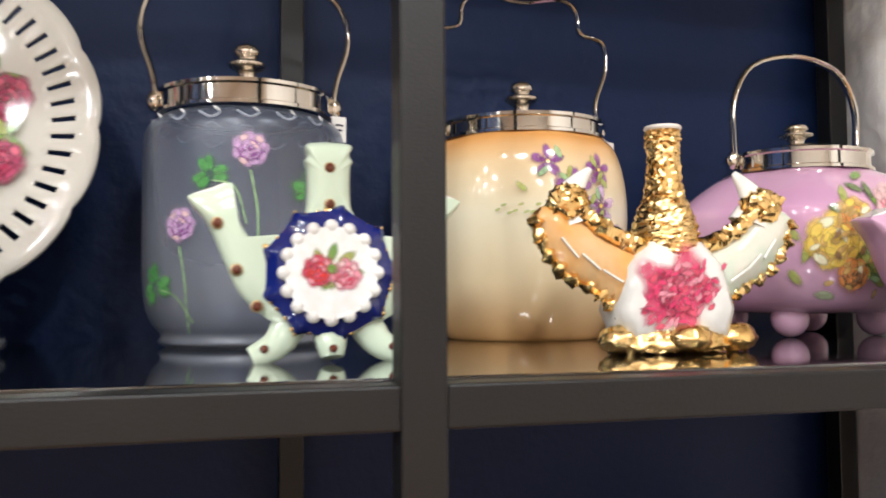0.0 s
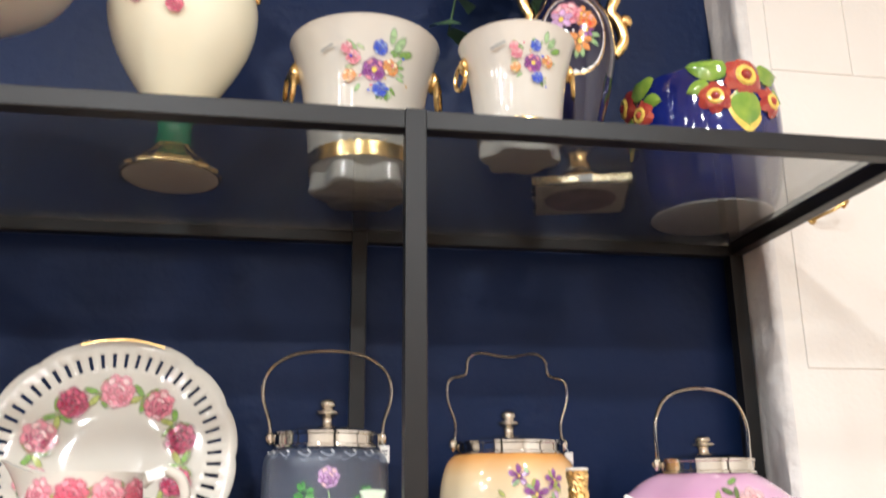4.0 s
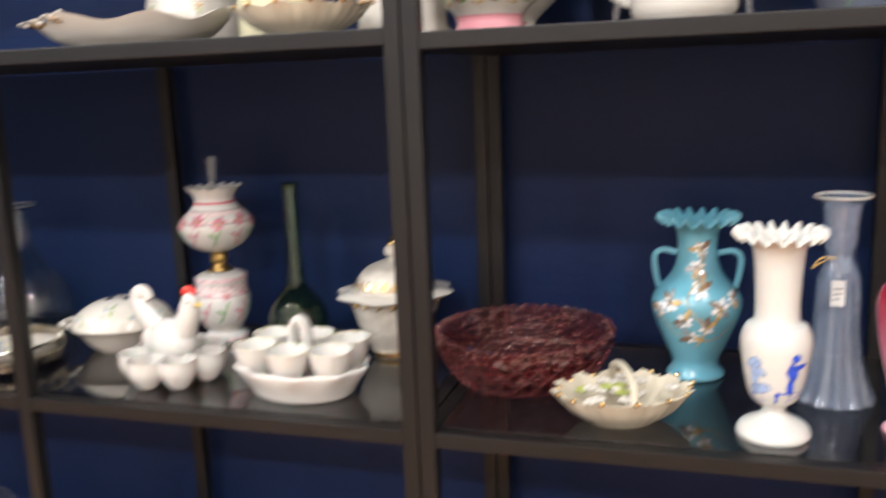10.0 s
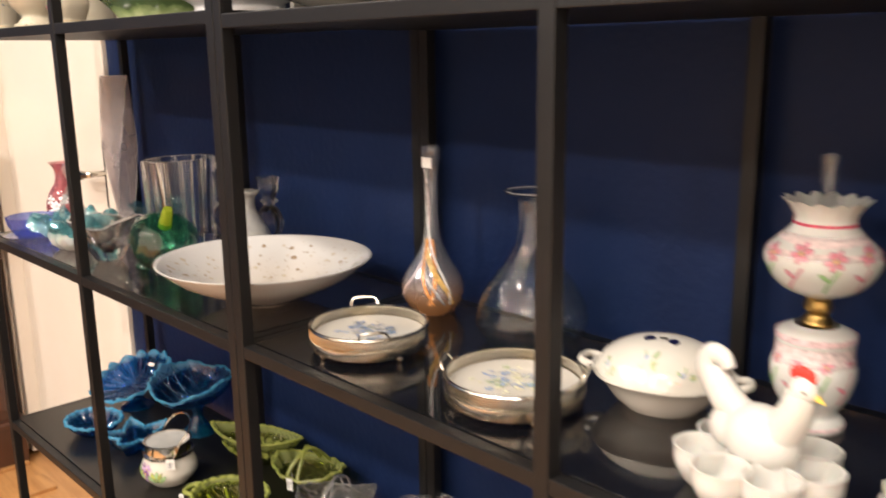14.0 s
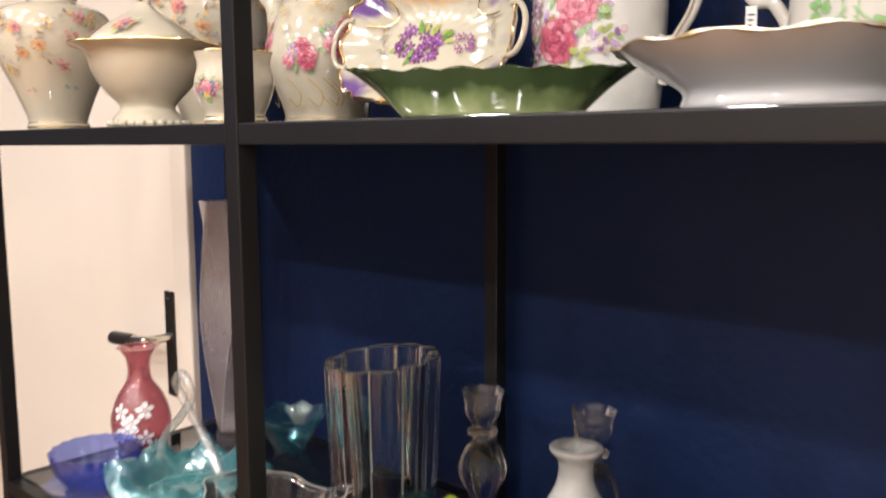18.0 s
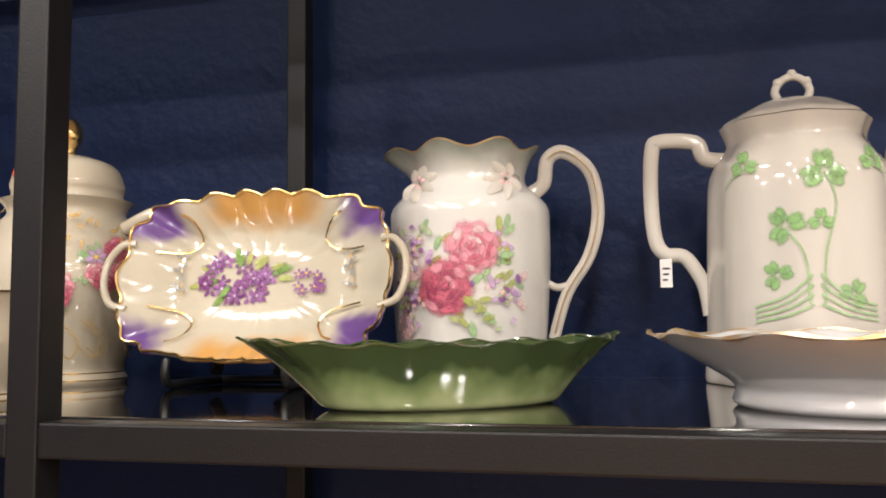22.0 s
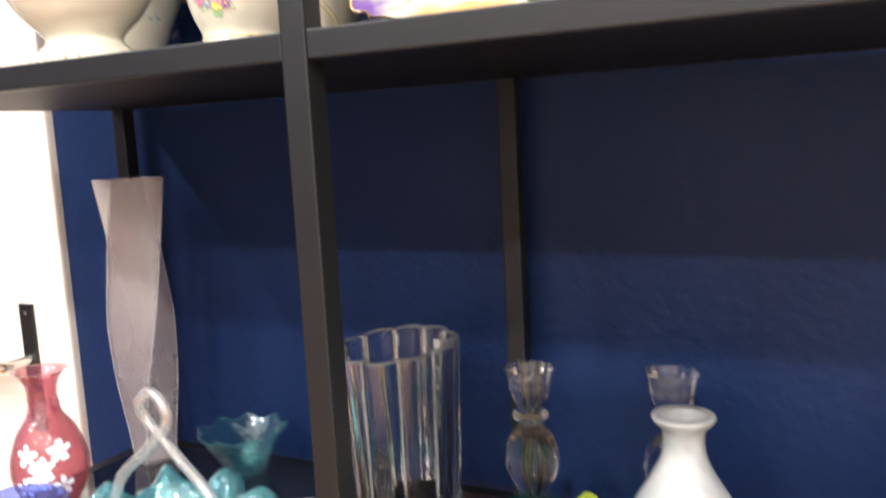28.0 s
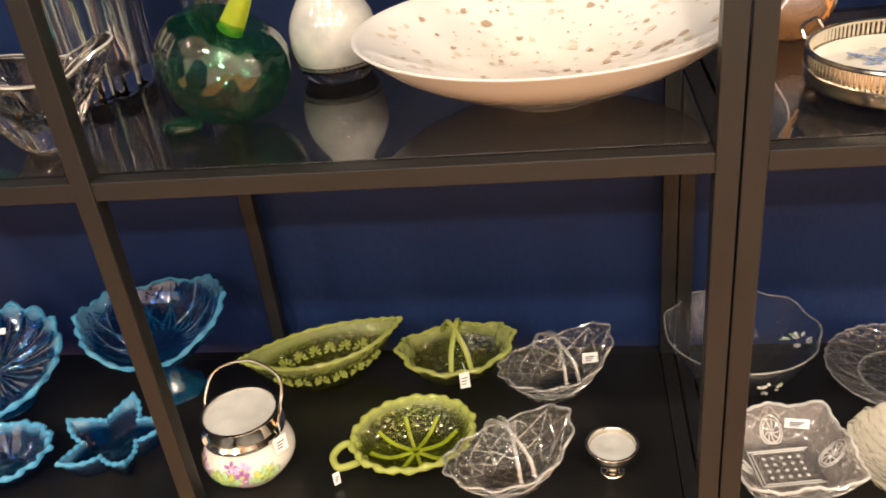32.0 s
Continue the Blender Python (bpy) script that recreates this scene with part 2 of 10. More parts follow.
M = {}
M["black_metal"] = surface("black_metal", (0.0098, 0.0094, 0.0096), 0.4, bump=0.08, bump_scale=900, scale=6, wear=0.12, spec=0.32)
M["black_board"] = surface("black_board", (0.006, 0.0057, 0.0054), 0.3, scale=9, wear=0.1, bump=0.05, bump_scale=500, spec=0.4)
M["board_underside"] = surface("raw_black_underside", (0.005, 0.005, 0.005), 0.45, second=(0.0035, 0.0035, 0.0035), scale=5, spec=0.2)
M["white_wall"] = surface("white_wall", (0.79, 0.755, 0.70), 0.6, second=(0.74, 0.705, 0.65), scale=3, bump=0.25, bump_scale=140)
M["rough_plaster"] = surface("rough_plaster", (0.78, 0.75, 0.71), 0.55, second=(0.66, 0.63, 0.6), scale=25, bump=0.9, bump_scale=90)
M["door_paint"] = surface("door_paint", (0.80, 0.735, 0.65), 0.4, second=(0.76, 0.69, 0.60), scale=2, bump=0.08, bump_scale=60)
M["ceiling"] = surface("ceiling_paint", (0.8, 0.78, 0.74), 0.8, scale=2, bump=0.2, bump_scale=120)
M["porcelain"] = surface("porcelain", (0.605, 0.57, 0.505), 0.07, second=(0.565, 0.525, 0.46), scale=12, coat=0.4, bump=0.02, bump_scale=60)
M["ivory"] = surface("ivory_porcelain", (0.57, 0.52, 0.41), 0.09, second=(0.53, 0.475, 0.36), scale=14, coat=0.4, bump=0.03, bump_scale=70)
M["milk"] = surface("milk_glass", (0.63, 0.61, 0.57), 0.08, second=(0.59, 0.57, 0.53), scale=15, coat=0.3, sub=0.1)
M["bisque"] = surface("white_bisque", (0.60, 0.565, 0.49), 0.4, second=(0.49, 0.455, 0.39), scale=60, bump=0.8, bump_scale=170)
M["gold"] = surface("gold_gilt", (0.95, 0.70, 0.32), 0.2, metal=1, second=(0.90, 0.60, 0.22), scale=40, bump=0.2, bump_scale=120)
M["silver"] = surface("silver_plate", (0.84, 0.80, 0.72), 0.11, metal=1, second=(0.72, 0.66, 0.56), scale=25, bump=0.02, bump_scale=300)
M["tray_silver"] = surface("brushed_silver_plate", (0.82, 0.78, 0.70), 0.2, metal=1, second=(0.70, 0.65, 0.55), scale=25, bump=0.03, bump_scale=300)
M["worn_gilt"] = surface("worn_gilt", (0.55, 0.38, 0.18), 0.3, metal=0.7, second=(0.72, 0.68, 0.6), scale=120)
M["brass"] = surface("worn_brass", (0.55, 0.36, 0.12), 0.3, metal=1, scale=40)
M["chrome"] = surface("chrome", (0.72, 0.69, 0.63), 0.06, metal=1, scale=10)
# paler towards the foot: light picked up there is put into the milk
M["frosted"] = thin_glass("frosted_glass", (0.74, 0.78, 0.85), gloss=0.9, milk=0.12, milk_color=(0.58, 0.63, 0.78), rough=0.3, opal=(0.13, 0.02, 0.15, (0.66, 0.67, 0.72)))
M["clear"] = thin_glass("clear_glass", (0.95, 0.96, 0.96), gloss=1.25, milk=0.008, rough=0.015, wave=0.12, wave_scale=25)
M["seedy"] = thin_glass("seedy_glass", (0.90, 0.94, 0.94), gloss=1.6, milk=0.002, milk_color=(0.75, 0.85, 0.88), rough=0.015, wave=0.14, wave_scale=150)
M["green_thin"] = thin_glass("green_glass", (0.60, 0.75, 0.65), gloss=1.6, milk=0.008, milk_color=(0.3, 0.5, 0.35), rough=0.02, wave=0.1)
M["blue_thin"] = thin_glass("cobalt_glass", (0.56, 0.62, 0.93), gloss=1.4, milk=0.09, milk_color=(0.38, 0.46, 0.88), rough=0.03, wave=0.5)
M["turq_thin"] = thin_glass("turquoise_glass", (0.70, 0.90, 0.93), gloss=2.4, milk=0.03, milk_color=(0.3, 0.7, 0.78), rough=0.03, wave=0.5)
M["pumpkin_green"] = thin_glass("pumpkin_green_glass", (0.30, 0.68, 0.52), gloss=2.4, milk=0.035, milk_color=(0.02, 0.22, 0.13), rough=0.02, wave=0.18, wave_scale=30)
M["lime_glass"] = thin_glass("lime_glass", (0.62, 0.75, 0.10), milk=0.55, milk_color=(0.50, 0.58, 0.06), rough=0.05)
M["crystal"] = thin_glass("cut_crystal", (0.95, 0.96, 0.96), gloss=2.0, milk=0.012, milk_color=(0.9, 0.89, 0.86), rough=0.02, wave=0.25, wave_scale=45)
M["pressed"] = thin_glass("pressed_glass", (0.96, 0.96, 0.95), gloss=2.6, milk=0.012, milk_color=(0.9, 0.88, 0.83), rough=0.05, wave=0.75, wave_scale=130, facets=True)
M["pressed_warm"] = thin_glass("rosy_pressed_glass", (0.95, 0.92, 0.90), gloss=3.0, milk=0.13, milk_color=(0.86, 0.79, 0.75), rough=0.06, wave=0.8, wave_scale=120, facets=True)
M["amber_clear"] = thin_glass("smoky_amber_glass", (0.84, 0.77, 0.66), gloss=2.2, milk=0.02, milk_color=(0.7, 0.55, 0.4), rough=0.03, wave=0.5, wave_scale=60)
M["cranberry_cut"] = thin_glass("cranberry_cut_glass", (0.80, 0.46, 0.48), gloss=2.4, milk=0.05, milk_color=(0.42, 0.12, 0.14), rough=0.05, wave=0.8, wave_scale=95, facets=True)
M["cran_thin"] = thin_glass("cranberry_glass", (0.93, 0.70, 0.73), gloss=1.6, milk=0.2, milk_color=(0.52, 0.20, 0.25), rough=0.04)
M["blue_pressed"] = thin_glass("blue_opalescent_glass", (0.05, 0.42, 0.74), gloss=1.8, milk=0.17, milk_color=(0.01, 0.30, 0.58), rough=0.05, wave=0.45, wave_scale=60)
M["blue_opal"] = thin_glass("blue_opal_edge", (0.25, 0.62, 0.85), milk=0.6, milk_color=(0.12, 0.48, 0.72), rough=0.08)
M["lime_pressed"] = thin_glass("lime_opalescent_glass", (0.60, 0.70, 0.12), gloss=1.7, milk=0.22, milk_color=(0.50, 0.58, 0.03), rough=0.05, wave=0.45, wave_scale=70)
M["lime_opal"] = thin_glass("lime_opal_edge", (0.75, 0.78, 0.35), milk=0.6, milk_color=(0.52, 0.56, 0.16), rough=0.08)
M["opal_blue"] = thin_glass("opaline_pale_blue", (0.82, 0.88, 0.95), gloss=2.6, milk=0.23, milk_color=(0.68, 0.77, 0.92), rough=0.08, wave=0.2)
M["lilac_frost"] = thin_glass("frosted_lilac_glass", (0.88, 0.85, 0.85), gloss=1.2, milk=0.21, milk_color=(0.82, 0.76, 0.75), rough=0.3)
M["turq_satin"] = surface("turquoise_satin_glass", (0.165, 0.40, 0.485), 0.2, second=(0.125, 0.34, 0.44), scale=18, sub=0.1)
M["pink_satin"] = shaded("pink_satin_glass", (0.78, 0.38, 0.50), (0.34, 0.01, 0.035), 0.01, 0.14, rough=0.07, power=1.0)
M["pink_compote"] = shaded("pink_opal_glass", (0.60, 0.64, 0.74), (0.74, 0.20, 0.28), 0.098, 0.138, rough=0.08)
M["peach"] = ramped("peach_glaze", ((0.0, (0.66, 0.36, 0.13)), (0.28, (0.78, 0.62, 0.38)), (0.6, (0.80, 0.72, 0.52)), (0.84, (0.78, 0.58, 0.33)), (0.97, (0.70, 0.34, 0.10))), 0.134)
M["pink_glaze"] = surface("pink_lustre_glaze", (0.60, 0.32, 0.49), 0.1, second=(0.68, 0.44, 0.58), scale=9, coat=0.5)
M["green_stem"] = surface("emerald_glaze", (0.012, 0.13, 0.05), 0.08, second=(0.02, 0.19, 0.08), scale=40, coat=0.5)
M["cobalt_glaze"] = surface("cobalt_glaze", (0.008, 0.018, 0.17), 0.06, second=(0.006, 0.010, 0.10), scale=14, coat=0.6)
M["ink_glaze"] = surface("ink_blue_glaze", (0.006, 0.007, 0.035), 0.06, scale=14, coat=0.6)
M["mint_glaze"] = surface("mint_glaze", (0.62, 0.70, 0.55), 0.1, second=(0.55, 0.65, 0.50), scale=12, coat=0.3)
M["green_dish"] = ramped("moss_green_glaze", ((0.0, (0.34, 0.38, 0.19)), (0.25, (0.21, 0.26, 0.11)), (0.5, (0.10, 0.14, 0.052)), (0.75, (0.045, 0.07, 0.026))), 0.034, wobble=0.8, grain=48)
M["pale_ware"] = surface("pale_blue_white_ware", (0.78, 0.77, 0.76), 0.08, second=(0.72, 0.71, 0.71), scale=10, coat=0.4)
M["speckled"] = shaded("speckled_alabaster_glass", (0.56, 0.48, 0.40), (0.55, 0.53, 0.51), 0.0, 0.05, rough=0.08)
M["swirl"] = thin_glass("orange_grey_swirl_glass", (0.76, 0.78, 0.82), gloss=2.4, milk=0.24, milk_color=(0.52, 0.54, 0.60), rough=0.03, wave=0.2, opal=(0.075, 0.01, 0.26, (0.62, 0.30, 0.12)))
M["pink_band"] = surface("pink_band_glaze", (0.74, 0.32, 0.36), 0.1, scale=16, coat=0.3)
M["mint_band"] = surface("mint_green_band", (0.36, 0.62, 0.40), 0.1, second=(0.30, 0.55, 0.34), scale=20, coat=0.4)
M["leaf"] = surface("leaf_green", (0.06, 0.12, 0.045), 0.4, second=(0.10, 0.19, 0.08), scale=40, bump=0.1)
M["mahogany"] = surface("mahogany", (0.078, 0.031, 0.018), 0.3, second=(0.040, 0.015, 0.009), scale=7, detail=6, bump=0.06, bump_scale=220, coat=0.3, stretch=(8, 1, 0.6))
M["oak_floor"] = surface("oak_floor", (0.46, 0.24, 0.09), 0.35, second=(0.34, 0.16, 0.055), scale=6, detail=6, bump=0.08, bump_scale=150, stretch=(0.7, 9, 1))
M["tag"] = surface("paper_tag", (0.82, 0.80, 0.76), 0.7, scale=50)
M["ink"] = surface("ink", (0.03, 0.03, 0.06), 0.6, scale=50)
M["string"] = surface("white_string", (0.75, 0.72, 0.68), 0.8, scale=90)
# milky white put in for the light that glass edges catch
M["glass_edge"] = thin_glass("bright_glass_edge", (0.95, 0.95, 0.95), gloss=2.5, milk=0.42, milk_color=(0.92, 0.91, 0.88), rough=0.08)
M["cran_edge"] = thin_glass("cranberry_edge", (0.84, 0.52, 0.53), gloss=2.6, milk=0.17, milk_color=(0.56, 0.26, 0.27), rough=0.07)
M["folded_crystal"] = crystal("folded_crystal", (0.98, 0.985, 0.98), 0.01, wave=0.15, wave_scale=22)
M["pale_gold"] = surface("pale_gold", (0.82, 0.70, 0.46), 0.26, metal=1, second=(0.70, 0.58, 0.36), scale=60)
M["cut_candle"] = crystal("cut_candlestick_glass", (0.98, 0.985, 0.98), 0.01, wave=0.4, wave_scale=55)
M["grey_lining"] = surface("grey_white_lining", (0.40, 0.39, 0.365), 0.35, second=(0.32, 0.31, 0.29), scale=30)
# whitened lines: the sparkle of cut glass is put into their colour
M["cut_line"] = thin_glass("cut_glass_line", (0.96, 0.96, 0.96), gloss=6.0, milk=0.22, milk_color=(0.92, 0.91, 0.88), rough=0.08)
# brown for the shade in the hollow under the plinth
M["socket_brown"] = surface("dark_hollow_brown", (0.10, 0.075, 0.05), 0.6, second=(0.16, 0.12, 0.085), scale=40)
M["dull_gilt"] = surface("dull_gilt", (0.50, 0.37, 0.19), 0.38, metal=0.6, second=(0.40, 0.28, 0.13), scale=60)


def blue_opal_glass(z0, z1):
    return thin_glass("blue_opalescent_glass", (0.02, 0.28, 0.60), gloss=2.6, milk=0.05, milk_color=(0.01, 0.18, 0.42), rough=0.05, wave=0.6, wave_scale=55, opal=(z0, z1, 0.5, (0.20, 0.50, 0.70)))


def lime_opal_glass(z0, z1):
    return thin_glass("lime_opalescent_glass", (0.55, 0.58, 0.12), gloss=2.4, milk=0.07, milk_color=(0.32, 0.36, 0.04), rough=0.05, wave=0.7, wave_scale=110, facets=True, opal=(z0, z1, 0.45, (0.52, 0.57, 0.22)))


M["acrylic"] = thin_glass("clear_acrylic", (0.93, 0.94, 0.95), gloss=3.0, milk=0.12, rough=0.03)
M["black_stand"] = surface("black_plastic", (0.012, 0.012, 0.012), 0.3, scale=20)
M["radio_grey"] = surface("pale_grey_plastic", (0.62, 0.63, 0.66), 0.4, scale=30)
M["card"] = surface("cream_card", (0.84, 0.76, 0.58), 0.7, scale=20)
M["jewel"] = surface("brown_jewel", (0.12, 0.03, 0.015), 0.06, scale=60, coat=0.6)
M["orange_lustre"] = surface("orange_lustre", (0.72, 0.36, 0.10), 0.12, second=(0.66, 0.44, 0.22), scale=45, coat=0.4)
M["mint_lustre"] = surface("mint_lustre", (0.52, 0.60, 0.48), 0.12, second=(0.70, 0.66, 0.56), scale=45, coat=0.4)
M["pearl"] = surface("pearl_white", (0.84, 0.81, 0.76), 0.12, scale=80, coat=0.5)
M["brick_glaze"] = surface("brick_red_glaze", (0.30, 0.028, 0.03), 0.1, second=(0.46, 0.08, 0.045), scale=60, coat=0.5)
M["leaf_glaze"] = surface("leaf_green_glaze", (0.30, 0.42, 0.06), 0.1, second=(0.16, 0.30, 0.04), scale=50, coat=0.5)
M["purple_lustre"] = surface("purple_lustre", (0.22, 0.12, 0.36), 0.12, second=(0.52, 0.40, 0.60), scale=30, coat=0.4)
M["black_stripe"] = surface("black_glass", (0.008, 0.012, 0.010), 0.06, scale=20, coat=0.5)
M["mint_stripe"] = surface("mint_stripe_glass", (0.20, 0.40, 0.27), 0.08, scale=20, coat=0.3)

for key, col in {
    "d_rose": (0.54, 0.06, 0.11), "d_pink": (0.68, 0.28, 0.34), "d_pale": (0.76, 0.52, 0.52), "d_deep": (0.30, 0.02, 0.06),
    "d_leaf": (0.16, 0.30, 0.05), "d_mint": (0.30, 0.46, 0.22), "d_olive": (0.36, 0.40, 0.10), "d_violet": (0.25, 0.08, 0.28),
    "d_plum": (0.18, 0.03, 0.18), "d_lilac": (0.55, 0.36, 0.58), "d_blue": (0.08, 0.12, 0.50), "d_sky": (0.30, 0.40, 0.62),
    "d_yellow": (0.80, 0.55, 0.10), "d_orange": (0.66, 0.27, 0.08), "d_white": (0.85, 0.83, 0.78), "d_brown": (0.22, 0.12, 0.06),
    "d_red": (0.60, 0.03, 0.02), "d_cream": (0.80, 0.72, 0.50), "d_clover": (0.10, 0.30, 0.08), "d_royal": (0.02, 0.07, 0.55),
    "d_clovergreen": (0.24, 0.42, 0.16), "d_slate": (0.14, 0.22, 0.40), "d_rosemid": (0.54, 0.12, 0.18), "d_fleck": (0.44, 0.38, 0.30), "d_fleckdark": (0.30, 0.22, 0.15), "d_bottle": (0.025, 0.06, 0.02), "d_moss": (0.10, 0.15, 0.04), "d_dark_lime": (0.13, 0.16, 0.005), "d_shell": (0.74, 0.58, 0.56), "d_dusty": (0.60, 0.20, 0.25), "d_blush": (0.76, 0.48, 0.47), "d_wine": (0.36, 0.06, 0.12), "d_sage": (0.42, 0.50, 0.30),
    "d_cerise": (0.56, 0.035, 0.12), "d_ochre": (0.55, 0.36, 0.12), "d_grey": (0.30, 0.30, 0.28), "d_black": (0.02, 0.02, 0.03),
}.items():
    M[key] = surface(key[2:] + "_enamel", col, 0.14, second=tuple(min(c * 1.22 + 0.015, 0.9) for c in col), scale=160, coat=0.3)
    sheer(M[key], 0.97 if key in ("d_white", "d_cream", "d_black", "d_red", "d_yellow", "d_fleck", "d_fleckdark", "d_bottle", "d_moss", "d_dark_lime", "d_royal") else 0.55)


def navy_wall():
    m, nt, N, L, p = shader("navy_wall_paint")
    co = N.new("ShaderNodeTexCoord")
    n1 = N.new("ShaderNodeTexNoise")
    n1.inputs["Scale"].default_value, n1.inputs["Detail"].default_value = 3, 5
    n2 = N.new("ShaderNodeTexNoise")
    n2.inputs["Scale"].default_value, n2.inputs["Detail"].default_value = 75, 4
    n3 = N.new("ShaderNodeTexNoise")
    n3.inputs["Scale"].default_value = 7
    for n in (n1, n2, n3):
        L.new(co.outputs["Object"], n.inputs["Vector"])
    mix = N.new("ShaderNodeMix")
    mix.data_type = "RGBA"
    mix.inputs[6].default_value, mix.inputs[7].default_value = (0.0070, 0.0154, 0.054, 1), (0.0102, 0.0214, 0.070, 1)
    L.new(n1.outputs[0], mix.inputs[0])
    L.new(mix.outputs[2], p.inputs["Base Color"])
    p.inputs["Roughness"].default_value, p.inputs["Specular IOR Level"].default_value = 0.4, 0.14
    ml = N.new("ShaderNodeMath")
    ml.operation = "MULTIPLY"
    L.new(n2.outputs[0], ml.inputs[0])
    L.new(n3.outputs[0], ml.inputs[1])
    b = N.new("ShaderNodeBump")
    b.inputs["Strength"].default_value, b.inputs["Distance"].default_value = 0.55, 0.004
    L.new(ml.outputs[0], b.inputs["Height"])
    L.new(b.outputs[0], p.inputs["Normal"])
    return m


M["navy_wall"] = navy_wall()


def sheet_glass(name, clear, haze=0.006):
    """Plate glass lying in the frame: see-through with clear reflections."""
    m, nt, N, L, p = shader(name)
    tr, gl, mix = N.new("ShaderNodeBsdfTransparent"), N.new("ShaderNodeBsdfGlossy"), N.new("ShaderNodeMixShader")
    tr.inputs[0].default_value = (*clear, 1)
    gl.inputs["Roughness"].default_value = 0.02
    L.new(edge_gloss(N, L, 2.2), mix.inputs[0])
    # a faint milky film mixed in to give the glass its haze
    df, du = N.new("ShaderNodeBsdfDiffuse"), N.new("ShaderNodeMixShader")
    df.inputs[0].default_value = (0.5, 0.5, 0.5, 1)
    tl, dt = N.new("ShaderNodeBsdfTranslucent"), N.new("ShaderNodeMixShader")
    tl.inputs[0].default_value = (0.6, 0.57, 0.53, 1)
    dt.inputs[0].default_value = 0.5
    L.new(df.outputs[0], dt.inputs[1])
    L.new(tl.outputs[0], dt.inputs[2])
    nz, mr = N.new("ShaderNodeTexNoise"), N.new("ShaderNodeMapRange")
    nz.inputs["Scale"].default_value, nz.inputs["Detail"].default_value = 14, 5
    mr.inputs["To Min"].default_value, mr.inputs["To Max"].default_value = haze * 0.6, haze * 1.4
    L.new(nz.outputs[0], mr.inputs[0])
    L.new(mr.outputs[0], du.inputs[0])
    L.new(tr.outputs[0], du.inputs[1])
    L.new(dt.outputs[0], du.inputs[2])
    L.new(du.outputs[0], mix.inputs[1])
    L.new(gl.outputs[0], mix.inputs[2])
    L.new(mix.outputs[0], N["Material Output"].inputs[0])
    return m


M["shelf_glass"] = sheet_glass("shelf_glass", (0.75, 0.77, 0.77), 0.03)
# clear glass tinted dark, to put the wall below into shade
M["smoked_glass"] = sheet_glass("darkened_shelf_glass", (0.43, 0.44, 0.45), 0.013)
M["black_gloss"] = surface("black_gloss_board", (0.007, 0.007, 0.0075), 0.06, scale=9, wear=0.1, bump=0.012, bump_scale=300, coat=1.0, spec=0.9)

# ---- building blocks ----


def link(name, bm, material, smooth=True):
    me = bpy.data.meshes.new(name)
    bm.normal_update()
    bm.to_mesh(me)
    bm.free()
    for mt in material if isinstance(material, (list, tuple)) else [material]:
        me.materials.append(M[mt] if isinstance(mt, str) else mt)
    if smooth:
        me.polygons.foreach_set("use_smooth", [True] * len(me.polygons))
        me.set_sharp_from_angle(angle=radians(50))
    return new(name, me)


JOINED = {"bead", "beaded_rim", "gilt_relief", "fleck", "gilt_beading", "foliage", "jewel", "raised_pattern", "etched_scroll", "modelled_flower", "gilt_edge", "ruffled_edge", "cut_pattern", "flower_relief", "gallery", "star_cut", "painted_posy", "painted_sprig", "blue_painting", "cameo_spray", "swirl"}


def part(name, bm, material, parent, label="", smooth=True):
    """One mesh object under a thing or a part."""
    ob = link(name, bm, material, smooth)
    ob.parent = parent
    if name in JOINED:
        ob["kind"] = "stuff"
    if label:
        ob["label"] = label
    return ob


def thing(name, x, y, z, label, category, rz=0, group=""):
    ob = new(name)
    ob.empty_display_size = 0.03
    ob.matrix_world = pose(x, y, z, 0, 0, rz)
    return tagged(ob, label, category, group)


def setting(name, bm, material, label, category, smooth=False):
    return tagged(link(name, bm, material, smooth), label, category, kind="structure")


def box(bm, x0, x1, y0, y1, z0, z1, bevel=0.0, mi=0):
    v = [bm.verts.new((x, y, z)) for x in (x0, x1) for y in (y0, y1) for z in (z0, z1)]
    fs = [bm.faces.new([v[i] for i in q]) for q in ((0, 1, 3, 2), (4, 6, 7, 5), (0, 4, 5, 1), (2, 3, 7, 6), (0, 2, 6, 4), (1, 5, 7, 3))]
    for f in fs:
        f.material_index = mi
    if bevel:
        es = list({e for f in fs for e in f.edges})
        bmesh.ops.bevel(bm, geom=es, offset=bevel, segments=2, affect="EDGES", profile=0.6)
    return bm


def boxed(x0, x1, y0, y1, z0, z1, bevel=0.0):
    return box(bmesh.new(), x0, x1, y0, y1, z0, z1, bevel)


def spline(pts, steps=5):
    """A smooth line through the points (Catmull-Rom)."""
    pts = [Vector(p) for p in pts]
    out = []
    for i in range(len(pts) - 1):
        a, b, c, d = pts[max(i - 1, 0)], pts[i], pts[i + 1], pts[min(i + 2, len(pts) - 1)]
        for s in range(steps):
            t = s / steps
            out.append(0.5 * ((2 * b) + (c - a) * t + (2 * a - 5 * b + 4 * c - d) * t * t + (3 * b - a - 3 * c + d) * t**3))
    out.append(pts[-1])
    return out


def smooth_profile(prof, steps=4):
    return [(max(p.x, 0.0), p.y) for p in spline([(r, z, 0) for r, z in prof], steps)]


